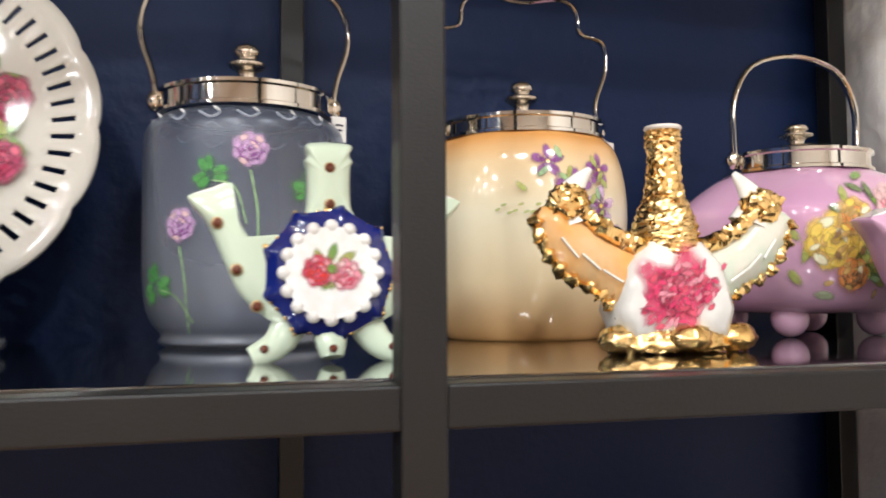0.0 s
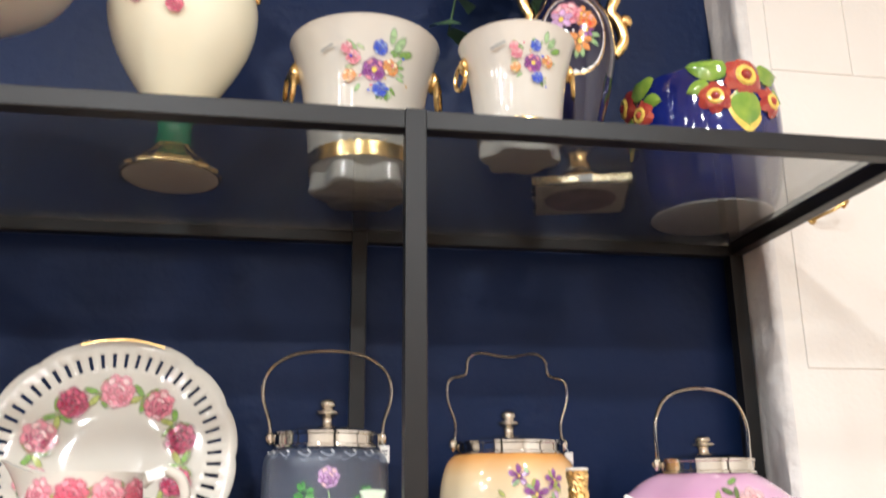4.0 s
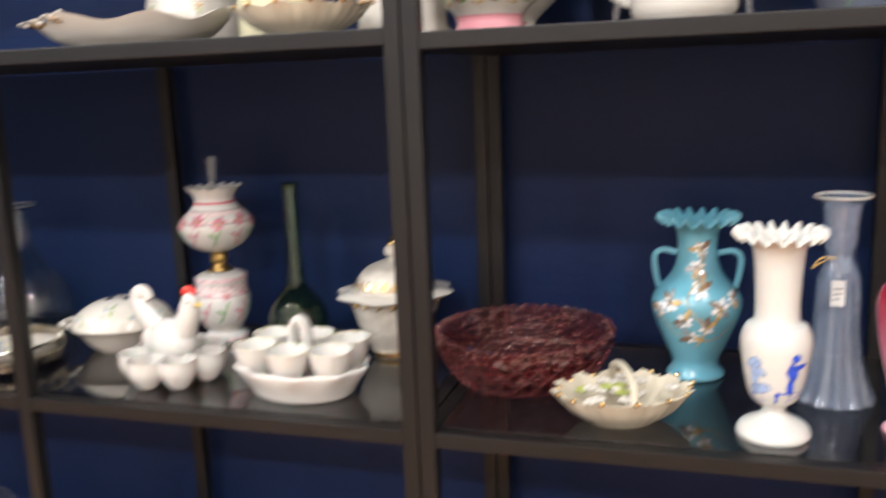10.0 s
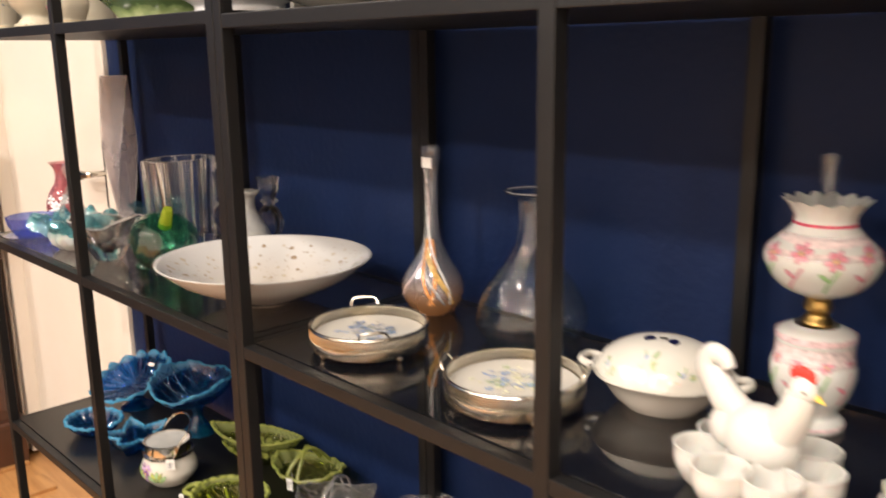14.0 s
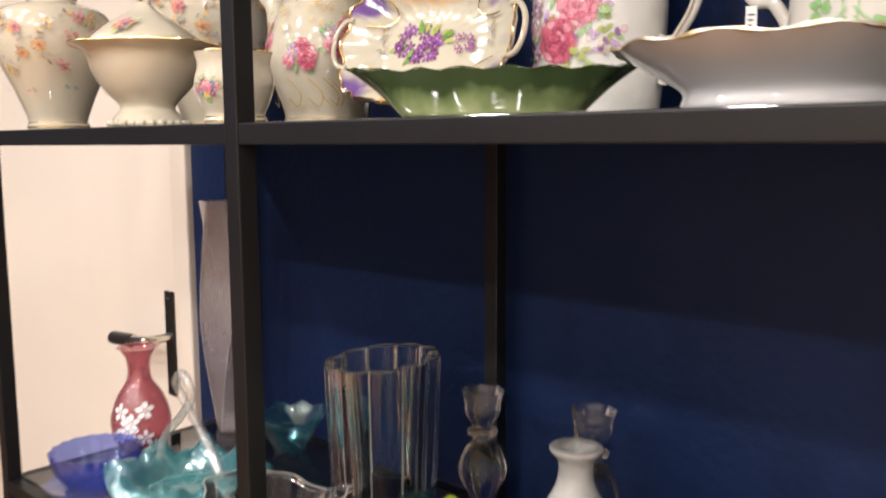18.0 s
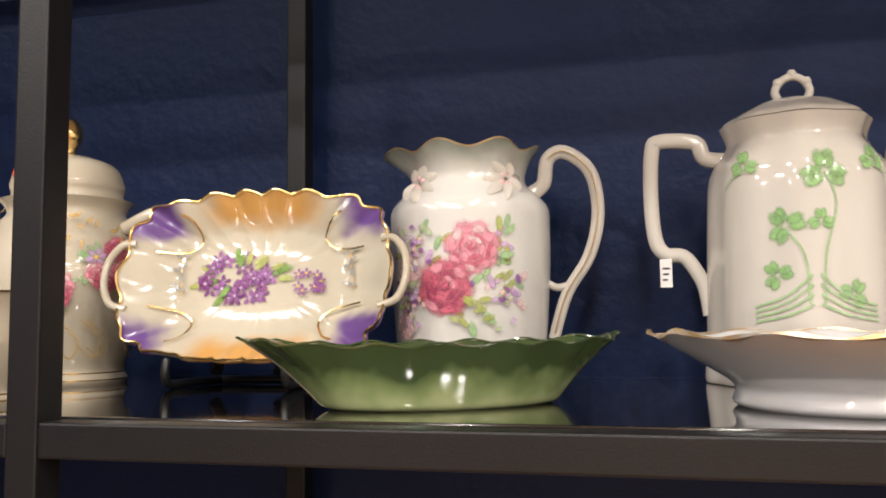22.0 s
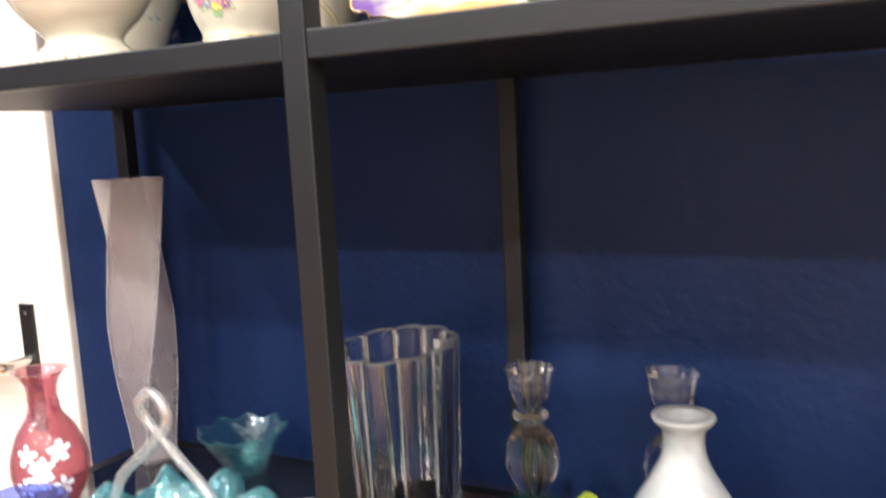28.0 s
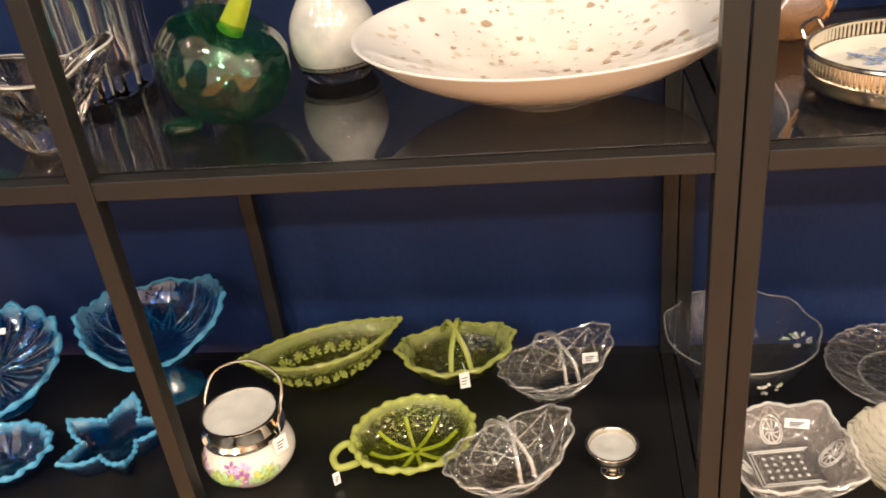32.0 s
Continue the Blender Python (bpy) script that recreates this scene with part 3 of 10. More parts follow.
def lathe(prof, segs=40, steps=4, mod=None, bm=None, mi=0, smooth=True, thick=0.0):
    """Turns a profile (radius, height) round the z axis. mod(angle, r, z) may give another (x, y, z). thick: a wall, closed inside."""
    bm = bm or bmesh.new()
    line = smooth_profile(prof, steps) if smooth else list(prof)
    if thick:
        inner = [(max(r - thick, 0.0004), max(z, line[0][1] + thick)) for r, z in line[::-1]]
        line = line + inner
        line.append((0.0, inner[-1][1]))
    if line[0][0] > 1e-5:
        line = [(0.0, line[0][1])] + line
    rings = []
    for r, z in line:
        if r < 1e-5 and not mod:
            rings.append([bm.verts.new((0, 0, z))])
        elif r < 1e-5:
            rings.append([bm.verts.new((0, 0, z))])
        else:
            ring = []
            for k in range(segs):
                a = 2 * math.pi * k / segs
                x, y, zz = mod(a, r, z) if mod else (r * math.cos(a), r * math.sin(a), z)
                ring.append(bm.verts.new((x, y, zz)))
            rings.append(ring)
    for a, b in zip(rings, rings[1:]):
        if len(a) == 1 and len(b) == 1:
            continue
        for k in range(segs):
            q = [a[k % len(a)], a[(k + 1) % len(a)], b[(k + 1) % len(b)], b[k % len(b)]]
            q = list(dict.fromkeys(q))
            if len(q) > 2:
                f = bm.faces.new(q)
                f.material_index = mi
    return bm


def frill(n, amp_r=0.0, amp_z=0.0, above=0.0, span=0.02, oval=1.0, phase=0.0):
    """Scallops that grow towards the rim, from the height above on; oval: stretch along x."""

    def mod(a, r, z):
        k = min(max((z - above) / span, 0.0), 1.0)
        w = math.cos(n * a + phase)
        rr = r * (1 + amp_r * w * k)
        return rr * math.cos(a) * oval, rr * math.sin(a), z + amp_z * w * k

    return mod


def lobed(n, depth, oval=1.0, power=1.0):
    def mod(a, r, z):
        rr = r * (1 - depth * (1 - abs(math.cos(n * a / 2)) ** power))
        return rr * math.cos(a) * oval, rr * math.sin(a), z

    return mod


def tube(pts, radius, bm=None, segs=8, steps=5, mi=0, closed_ends=True, taper=None, flat=1.0):
    """A round rod along a smooth line; radius a number or a function of 0..1."""
    bm = bm or bmesh.new()
    line = spline(pts, steps) if steps > 1 else [Vector(p) for p in pts]
    rings, up = [], None
    for i, p in enumerate(line):
        d = (line[min(i + 1, len(line) - 1)] - line[max(i - 1, 0)]).normalized()
        if up is None:
            up = d.orthogonal().normalized()
            if abs(d.y) < 0.9:
                up = (Vector((0, 1, 0)) - d * d.y).normalized()
        up = (up - d * up.dot(d)).normalized()
        side = d.cross(up)
        r = radius(i / (len(line) - 1)) if callable(radius) else radius
        rings.append([bm.verts.new(p + (up * math.cos(2 * math.pi * k / segs) * flat + side * math.sin(2 * math.pi * k / segs)) * r) for k in range(segs)])
    for a, b in zip(rings, rings[1:]):
        for k in range(segs):
            bm.faces.new((a[k], a[(k + 1) % segs], b[(k + 1) % segs], b[k])).material_index = mi
    if closed_ends:
        for r in (rings[0][::-1], rings[-1]):
            bm.faces.new(r).material_index = mi
    return bm


def ball(bm, c, r, squash=(1, 1, 1), u=10, v=7, mi=0):
    c = Vector(c)
    rows = []
    for j in range(v + 1):
        b = math.pi * j / v
        if j in (0, v):
            rows.append([bm.verts.new(c + Vector((0, 0, r * squash[2] * math.cos(b))))])
        else:
            rows.append([bm.verts.new(c + Vector((r * squash[0] * math.sin(b) * math.cos(2 * math.pi * k / u), r * squash[1] * math.sin(b) * math.sin(2 * math.pi * k / u), r * squash[2] * math.cos(b)))) for k in range(u)])
    for a, b in zip(rows, rows[1:]):
        for k in range(u):
            q = list(dict.fromkeys([a[k % len(a)], b[k % len(b)], b[(k + 1) % len(b)], a[(k + 1) % len(a)]]))
            if len(q) > 2:
                bm.faces.new(q).material_index = mi
    return bm


def slab(outline, y0, y1, bm=None, mi=0, mid=None, bulge=0.0):
    """A plate with an outline in x and z between two depths, its two faces bulging a little."""
    bm = bm or bmesh.new()
    n = len(outline)
    cx, cz = sum(p[0] for p in outline) / n, sum(p[1] for p in outline) / n
    rims = []
    for y, k in ((y0, 1.0), (y1, 1.0)):
        rims.append([bm.verts.new((x, y, z)) for x, z in outline])
    for k in range(n):
        bm.faces.new((rims[0][k], rims[0][(k + 1) % n], rims[1][(k + 1) % n], rims[1][k])).material_index = mi
    for rim, y, s in ((rims[0], y0, -1), (rims[1], y1, 1)):
        prev = rim
        for f, g in ((0.85, 0.6), (0.5, 0.9)):
            ring = [bm.verts.new((cx + (x - cx) * f, y + s * bulge * g, cz + (z - cz) * f)) for x, z in outline]
            for k in range(n):
                q = (prev[k], ring[k], ring[(k + 1) % n], prev[(k + 1) % n])
                bm.faces.new(q if s > 0 else q[::-1]).material_index = mi
            prev = ring
        c = bm.verts.new((cx, y + s * bulge, cz))
        for k in range(n):
            q = (prev[k], c, prev[(k + 1) % n])
            bm.faces.new(q if s > 0 else q[::-1]).material_index = mi
    bmesh.ops.recalc_face_normals(bm, faces=bm.faces[:])
    return bm


# ---- painted decoration, laid on a curved surface as thin enamel ----


class Paint:
    """Collects flat strokes on a surface. surf(a, b, lift) gives the place of a point a across and b up, in metres."""

    def __init__(self, surf):
        self.surf, self.bm, self.slots, self.lift = surf, bmesh.new(), [], 0.0003
        self.thin = self.bm.verts.layers.float.new("thin")

    def point(self, a, b, thin=0.0):
        """A point of the enamel; thin: 1 where the brush stroke runs out."""
        v = self.bm.verts.new(self.surf(a, b, self.lift))
        v[self.thin] = thin
        return v

    def slot(self, colour):
        if colour not in self.slots:
            self.slots.append(colour)
        return self.slots.index(colour)

    def blob(self, a, b, ra, rb, turn=0.0, colour="d_pink", n=10, ragged=0.12):
        mi = self.slot(colour)
        self.lift += 0.000012
        c, s = math.cos(turn), math.sin(turn)
        mid = self.point(a, b)
        rim, inner = [], []
        for k in range(n):
            t = 2 * math.pi * k / n
            q = 1 + random.uniform(-ragged, ragged)
            u, v = ra * q * math.cos(t), rb * q * math.sin(t)
            if ragged:
                inner.append(self.point(a + 0.62 * (u * c - v * s), b + 0.62 * (u * s + v * c)))
                u, v = u * 1.12, v * 1.12
            rim.append(self.point(a + u * c - v * s, b + u * s + v * c, 1.0 if ragged else 0.0))
        core = inner or rim
        for k in range(n):
            self.bm.faces.new((mid, core[k], core[(k + 1) % n])).material_index = mi
            if inner:
                self.bm.faces.new((core[k], rim[k], rim[(k + 1) % n], core[(k + 1) % n])).material_index = mi

    def stroke(self, pts, width, colour, steps=4):
        mi = self.slot(colour)
        self.lift += 0.00001
        line = spline([(p[0], p[1], 0) for p in pts], steps)
        prev = None
        for i, p in enumerate(line):
            d = (line[min(i + 1, len(line) - 1)] - line[max(i - 1, 0)]).normalized()
            w = width * 0.5
            row = [self.point(p.x - d.y * w * k, p.y + d.x * w * k, thin) for k, thin in ((1.2, 0.8), (0.6, 0.0), (-0.6, 0.0), (-1.2, 0.8))]
            if prev:
                for k in range(3):
                    self.bm.faces.new((prev[k], prev[k + 1], row[k + 1], row[k])).material_index = mi
            prev = row

    def rose(self, a, b, r, tones=("d_pink", "d_rose", "d_pale")):
        """A full-blown rose: broad petals, light on the upper edges, round a dark heart."""
        mid, dark, pale = tones
        spin = random.uniform(-0.3, 0.3)
        for k in range(7):
            t = k * 0.898 + spin
            self.blob(a + 0.52 * r * math.cos(t), b + 0.5 * r * math.sin(t), r * 0.5, r * 0.44, t, mid, 10, 0.1)
        for k in range(5):
            t = 0.3 + 0.62 * k + spin
            self.blob(a + 0.66 * r * math.cos(t), b + 0.64 * r * math.sin(t), r * 0.3, r * 0.17, t + 1.57, pale if k % 2 else mid, 9, 0.15)
        for k in range(4):
            t = 3.5 + 0.75 * k + spin
            self.blob(a + 0.6 * r * math.cos(t), b + 0.6 * r * math.sin(t), r * 0.3, r * 0.12, t + 1.57, dark, 8, 0.2)
            self.blob(a + 0.74 * r * math.cos(t), b + 0.72 * r * math.sin(t), r * 0.3, r * 0.15, t + 1.57, pale if k == 1 else mid, 9, 0.15)
        for k in range(6):
            t = k * 1.047 - spin
            self.blob(a + 0.36 * r * math.cos(t), b + 0.36 * r * math.sin(t), r * 0.25, r * 0.12, t + 1.57, dark if k % 2 else mid, 8, 0.15)
        for k in range(4):
            t = 0.5 + k * 0.8 + spin
            self.blob(a + 0.3 * r * math.cos(t), b + 0.3 * r * math.sin(t), r * 0.2, r * 0.09, t + 1.57, pale if k < 2 else mid, 8, 0.15)
        self.blob(a, b, r * 0.18, r * 0.14, 0.4, dark, 8)
        self.blob(a + 0.06 * r, b + 0.05 * r, r * 0.12, r * 0.06, 0.8, mid, 7)

    def daisy(self, a, b, r, petal="d_white", eye="d_yellow", n=6):
        for k in range(n):
            t = 2 * math.pi * k / n + 0.3
            self.blob(a + 0.6 * r * math.cos(t), b + 0.6 * r * math.sin(t), r * 0.45, r * 0.3, t, petal, 8)
        self.blob(a, b, r * 0.25, r * 0.25, 0, eye, 7)

    def leaf(self, a, b, length, turn, colour="d_leaf"):
        self.blob(a + 0.5 * length * math.cos(turn), b + 0.5 * length * math.sin(turn), length * 0.5, length * 0.22, turn, colour, 9, 0.06)

    def clover(self, a, b, r, turn=1.57, colour="d_clover", stem=0.0):
        for k in (-1, 0, 1):
            t = turn + k * 1.9
            for s in (-0.32, 0.32):
                self.blob(a + 0.55 * r * math.cos(t + s), b + 0.55 * r * math.sin(t + s), r * 0.46, r * 0.3, t + s * 0.5, colour, 8, 0.06)
        if stem:
            self.stroke([(a, b), (a + 0.1 * r, b - stem * 0.5), (a + 0.5 * r, b - stem)], r * 0.12, colour)

    def spray(self, a, b, r, n, tones, leaves="d_leaf", spread=1.0, small=0.35):
        """A posy: leaves behind, a few large blooms, small ones about them."""
        for k in range(n * 2):
            t = random.random() * 6.3
            self.leaf(a + 0.5 * r * math.cos(t), b + 0.5 * r * spread * math.sin(t), r * 0.55, t + random.uniform(-0.5, 0.5), leaves if k % 3 else "d_mint")
        for k in range(n):
            t = 6.283 * k / n + random.uniform(-0.3, 0.3)
            q = r * (0.35 + 0.5 * random.random())
            tone = tones[k % len(tones)]
            if isinstance(tone, tuple):
                self.rose(a + q * math.cos(t), b + q * spread * math.sin(t), r * small * random.uniform(0.8, 1.25), tone)
            else:
                self.daisy(a + q * math.cos(t), b + q * spread * math.sin(t), r * small * random.uniform(0.6, 1.0), tone)

    def done(self, name, parent, label=""):
        bmesh.ops.recalc_face_normals(self.bm, faces=[])
        return part(name, self.bm, self.slots, parent, label)


def outer(prof, steps=4):
    """The outside radius of a profile at a height."""
    line = smooth_profile(prof, steps)
    zs, rs = [p[1] for p in line], [p[0] for p in line]
    k = int(np.argmax(zs))
    zs, rs = zs[: k + 1], rs[: k + 1]

    def radius(z):
        return float(np.interp(z, zs, rs))

    return radius


def round_surf(radius, facing=-math.pi / 2, mod=None):
    """The skin of a turned body, a metres round from the side that faces (by default the shop)."""

    def surf(a, b, lift):
        r = radius(b)
        t = facing + a / max(r, 0.004)
        slope = (radius(b + 0.001) - radius(b - 0.001)) / 0.002
        k = 1 / math.sqrt(1 + slope * slope)
        x, y, z = mod(t, r, b) if mod else (r * math.cos(t), r * math.sin(t), b)
        return Vector((x + lift * k * math.cos(t), y + lift * k * math.sin(t), z - lift * k * slope))

    return surf


def pouring(reach, rise, z0, z1, half=0.38, towards=math.pi, oval=1.0):
    """A lip pulled out of the rim of a jug."""

    def mod(a, r, z):
        k = min(max((z - z0) / (z1 - z0), 0), 1) ** 2
        d = abs((a - towards + math.pi) % (2 * math.pi) - math.pi)
        lip = k * math.exp(-((d / half) ** 2))
        return (r + reach * lip) * math.cos(a) * oval, r * math.sin(a), z + rise * lip

    return mod


def ring_band(r, z, width, bm=None, mi=0, mod=None, segs=40):
    bm = bm or bmesh.new()
    rows = []
    for rr, zz in ((r - 0.0006, z - width / 2), (r, z - width / 2 + 0.0002), (r, z + width / 2 - 0.0002), (r - 0.0006, z + width / 2)):
        row = []
        for k in range(segs):
            a = 2 * math.pi * k / segs
            p = mod(a, rr, zz) if mod else (rr * math.cos(a), rr * math.sin(a), zz)
            row.append(bm.verts.new(p))
        rows.append(row)
    for p, q in zip(rows, rows[1:]):
        for k in range(segs):
            bm.faces.new((p[k], p[(k + 1) % segs], q[(k + 1) % segs], q[k])).material_index = mi
    return bm


def price_tag(parent, at_, w=0.014, h=0.024, turn=0, string_to=None):
    """A paper tag on a string, with lines too small to read."""
    bm = bmesh.new()
    box(bm, -w / 2, w / 2, -0.0004, 0.0004, -h, 0, 0.0)
    tag = part("price_tag", bm, "tag", parent, "white paper price tag", False)
    tag.matrix_local = pose(*at_, 0, 0, turn)
    ink = bmesh.new()
    for k in range(3):
        box(ink, -w * 0.3, w * (0.3 - 0.1 * k), -0.0008, -0.0004, -h * (0.3 + 0.2 * k) - 0.0012, -h * (0.3 + 0.2 * k))
    part("writing", ink, "ink", tag, smooth=False)
    if string_to:
        part("string", tube([at_, tuple((Vector(at_) + Vector(string_to)) / 2 + Vector((0.002, 0, -0.003))), string_to], 0.0004, segs=5), "string", parent)
    return tag


def sticker(parent, at_, w=0.012, h=0.008, turn=0, tilt=0, rx=0):
    tag = part("price_sticker", boxed(-w / 2, w / 2, -0.0003, 0.0003, -h / 2, h / 2), "tag", parent, "white price sticker", False)
    tag.matrix_local = pose(*at_, rx, tilt, turn)
    return tag


def cut_pattern(parent, prof, mod, n, mat="cut_line", twist=0.5, r=0.0007, lo=0.08, hi=0.96, outside=0.0006, straight=True, name="cut_pattern", label="cut lines and fans"):
    """Fine cut lines on the outside of a dish: flutes from foot to rim, crossed by slanting ones."""
    bm = bmesh.new()
    line = smooth_profile(prof, 4)
    pts = line[int(len(line) * lo) : max(int(len(line) * hi), int(len(line) * lo) + 3)]
    for k in range(n):
        for tw in ((0.0, twist, -twist) if straight else (twist, -twist)):
            row = []
            for i, (rr, z) in enumerate(pts):
                a = 2 * math.pi * (k + tw * 2 * (i / (len(pts) - 1) - 0.5)) / n
                row.append(mod(a, rr + outside, z) if mod else ((rr + outside) * math.cos(a), (rr + outside) * math.sin(a), z))
            tube(row[:: max(len(row) // 7, 1)], r, bm, segs=4, steps=1)
    return part(name, bm, mat, parent, label)


def rim_line(parent, prof, mod, mat="glass_edge", r=0.0011, n=120):
    rr, z = prof[-1]
    # rim tube; its pale default colour stands in for caught light
    return part("rim", tube([mod(a, rr, z) if mod else (rr * math.cos(a), rr * math.sin(a), z) for a in np.linspace(0, 2 * math.pi, n + 1)], r, segs=5, steps=1), mat, parent, "bright rim")


def roughen(bm, amp, freq=260.0, seed=0.0):
    """Lumpy, hand-dabbed surface."""
    bm.normal_update()
    for v in bm.verts:
        k = noise.noise(v.co * freq + Vector((seed, 0, 0))) + 0.5 * noise.noise(v.co * freq * 2.3)
        v.co += v.normal * amp * k
    return bm

# ---- the room ----
T, L2, L2C, L3, L4, L5 = 1.763, 1.372, 1.383, 0.972, 0.557, 0.14
BACK = 0.36
RIGHT = 0.957
WEST = -3.45
SOUTH = -4.2
EAST = 1.9
FACE = 0.28

floor = setting("floor", boxed(WEST - 0.1, EAST + 0.12, SOUTH - 0.1, BACK + 0.12, -0.08, -0.012), "oak_floor", "oak board floor of the shop", "floor")
setting("ceiling", boxed(WEST - 0.1, EAST + 0.12, SOUTH - 0.1, BACK + 0.12, CEIL, CEIL + 0.1), "ceiling", "plain white painted ceiling", "ceiling")
setting("wall_north", boxed(-2.142, RIGHT - 0.004, BACK, BACK + 0.12, -0.01, CEIL), "navy_wall", "navy blue painted plaster wall", "wall")
setting("wall_north_west", boxed(WEST - 0.1, -3.16, BACK, BACK + 0.12, -0.01, CEIL), "navy_wall", "navy blue painted plaster wall", "wall")
setting("wall_above_door", boxed(-3.16, -2.142, BACK, BACK + 0.12, 2.16, CEIL), "white_wall", "cream painted wall above the door", "wall")
setting("wall_west", boxed(WEST - 0.1, WEST, SOUTH, BACK - 0.002, -0.01, CEIL), "navy_wall", "navy blue painted wall behind the cabinet", "wall")
# next two walls are unseen, added to close the room and reflect light
setting("wall_south", boxed(WEST - 0.1, EAST + 0.1, SOUTH - 0.1, SOUTH, -0.01, CEIL), "white_wall", "unseen cream wall added behind the walker", "wall")
setting("wall_east", boxed(EAST, EAST + 0.1, SOUTH, FACE, -0.01, CEIL), "white_wall", "unseen cream side wall added to close the room", "wall")
breast = setting("wall_breast", boxed(RIGHT + 0.006, EAST + 0.1, FACE, BACK + 0.12, -0.01, CEIL), "white_wall", "cream painted wall standing forward beside the shelves", "wall")

# rough strip of plaster where the white wall meets the blue one
bm = bmesh.new()
rows = []
for j in range(100):
    z = CEIL * j / 99
    row = []
    for i in range(14):
        u = i / 13
        if i < 10:
            x, y = RIGHT - 0.003, BACK - 0.001 - i * 0.0078
        else:
            b = (i - 9) / 4 * math.pi / 2
            x, y = RIGHT - 0.003 + 0.011 * (1 - math.cos(b)), FACE + 0.009 - 0.0105 * math.sin(b)
        bulge = 0.0022 * math.sin(z * 17 + i * 0.9) * math.sin(z * 5.3) + 0.004 * noise.noise(Vector((z * 11, i * 0.7, 3)))
        row.append(bm.verts.new((x - bulge * (1 - 0.6 * u), y - bulge * 0.4 * (i >= 10), z)))
    rows.append(row)
for p, q in zip(rows, rows[1:]):
    for i in range(13):
        bm.faces.new((p[i], p[i + 1], q[i + 1], q[i]))
setting("trim_plaster", bm, "rough_plaster", "rough white plaster strip in the corner", "plaster", True)

# painted-over boards let into the face of the wall
def wall_panel(x0, x1, z0, z1):
    ob = link("panel", boxed(x0, x1, FACE - 0.0016, FACE + 0.004, z0, z1, 0.0009), "white_wall", False)
    ob.parent = breast


for x0, x1, z0, z1 in ((0.989, 1.15, 1.602, 1.976), (0.989, 1.1, 1.9785, 2.45), (1.1018, 1.6, 1.9785, 2.45), (1.1525, 1.6, 1.602, 1.976)):
    wall_panel(x0, x1, z0, z1)

hook = thing("cup_hook", 1.017, FACE - 0.0016, 1.78, "small brass cup hook screwed into the white wall", "hook")
part("shank", tube([(0, 0, 0), (0.004, -0.012, 0.002), (0.014, -0.024, 0.006), (0.026, -0.03, 0.014), (0.034, -0.024, 0.018), (0.031, -0.018, 0.011)], 0.002, segs=6), "brass", hook)
part("collar", lathe([(0.005, 0), (0.005, 0.002), (0.002, 0.003)], 12, smooth=False), "brass", hook).matrix_local = pose(0, 0, 0, 90, 0, 0)

# floor boards
widths = bmesh.new()
box(widths, 0, 0.118, 0, 1.18, -0.012, 0, 0.002)
plank_mesh = bpy.data.meshes.new("floor_board")
widths.to_mesh(plank_mesh)
widths.free()
plank_mesh.materials.append(M["oak_floor"])

# door to the left of the shelves, in the plane of the back wall
door = thing("door_1", -2.19, BACK + 0.03, 0, "cream painted flush door with a metal lever handle, closed", "door")
door["kind"] = "structure"
part("leaf", boxed(-0.845, 0, 0, 0.04, 0.008, 2.05, 0.003), "door_paint", door, smooth=False)
part("lock_plate", boxed(-0.098, -0.070, -0.005, 0.001, 0.93, 1.115, 0.003), "black_stand", door, "dark metal lock plate", smooth=False)
lev = part("lever", tube([(-0.084, -0.003, 1.035), (-0.084, -0.04, 1.035), (-0.094, -0.05, 1.034), (-0.14, -0.052, 1.03), (-0.19, -0.05, 1.026)], lambda s: 0.0075 + 0.003 * s, segs=10), "chrome", door, "chrome lever handle")
part("grip", tube([(-0.125, -0.052, 1.0305), (-0.195, -0.05, 1.0255)], 0.0118, segs=10, steps=1), "black_stand", lev)
part("screw", boxed(-0.087, -0.081, -0.0065, -0.004, 1.1, 1.106, 0.001), "chrome", door, smooth=False)
for nm, x0, x1, z0, z1 in (("trim_right", -2.188, -2.142, 0, 2.16), ("trim_left", -3.16, -3.037, 0, 2.16), ("trim_top", -3.037, -2.188, 2.053, 2.16)):
    bm = bmesh.new()
    box(bm, x0, x1, BACK - 0.012, BACK + 0.1, z0, z1, 0.004)
    if nm == "trim_left":
        box(bm, x0 + 0.02, x1 - 0.03, BACK - 0.02, BACK - 0.011, z0, z1, 0.004)
    setting(nm, bm, "door_paint", "cream painted door casing", "door frame")

# ---- black steel shelving units ----
PW = 0.017
FRAME = 0.342
LEVELS = {"a": (T, L2, L3, L4, L5), "b": (T, (L2 + L2C) / 2, L3, L4, L5), "c": (T, L2C, L3, L4, L5)}


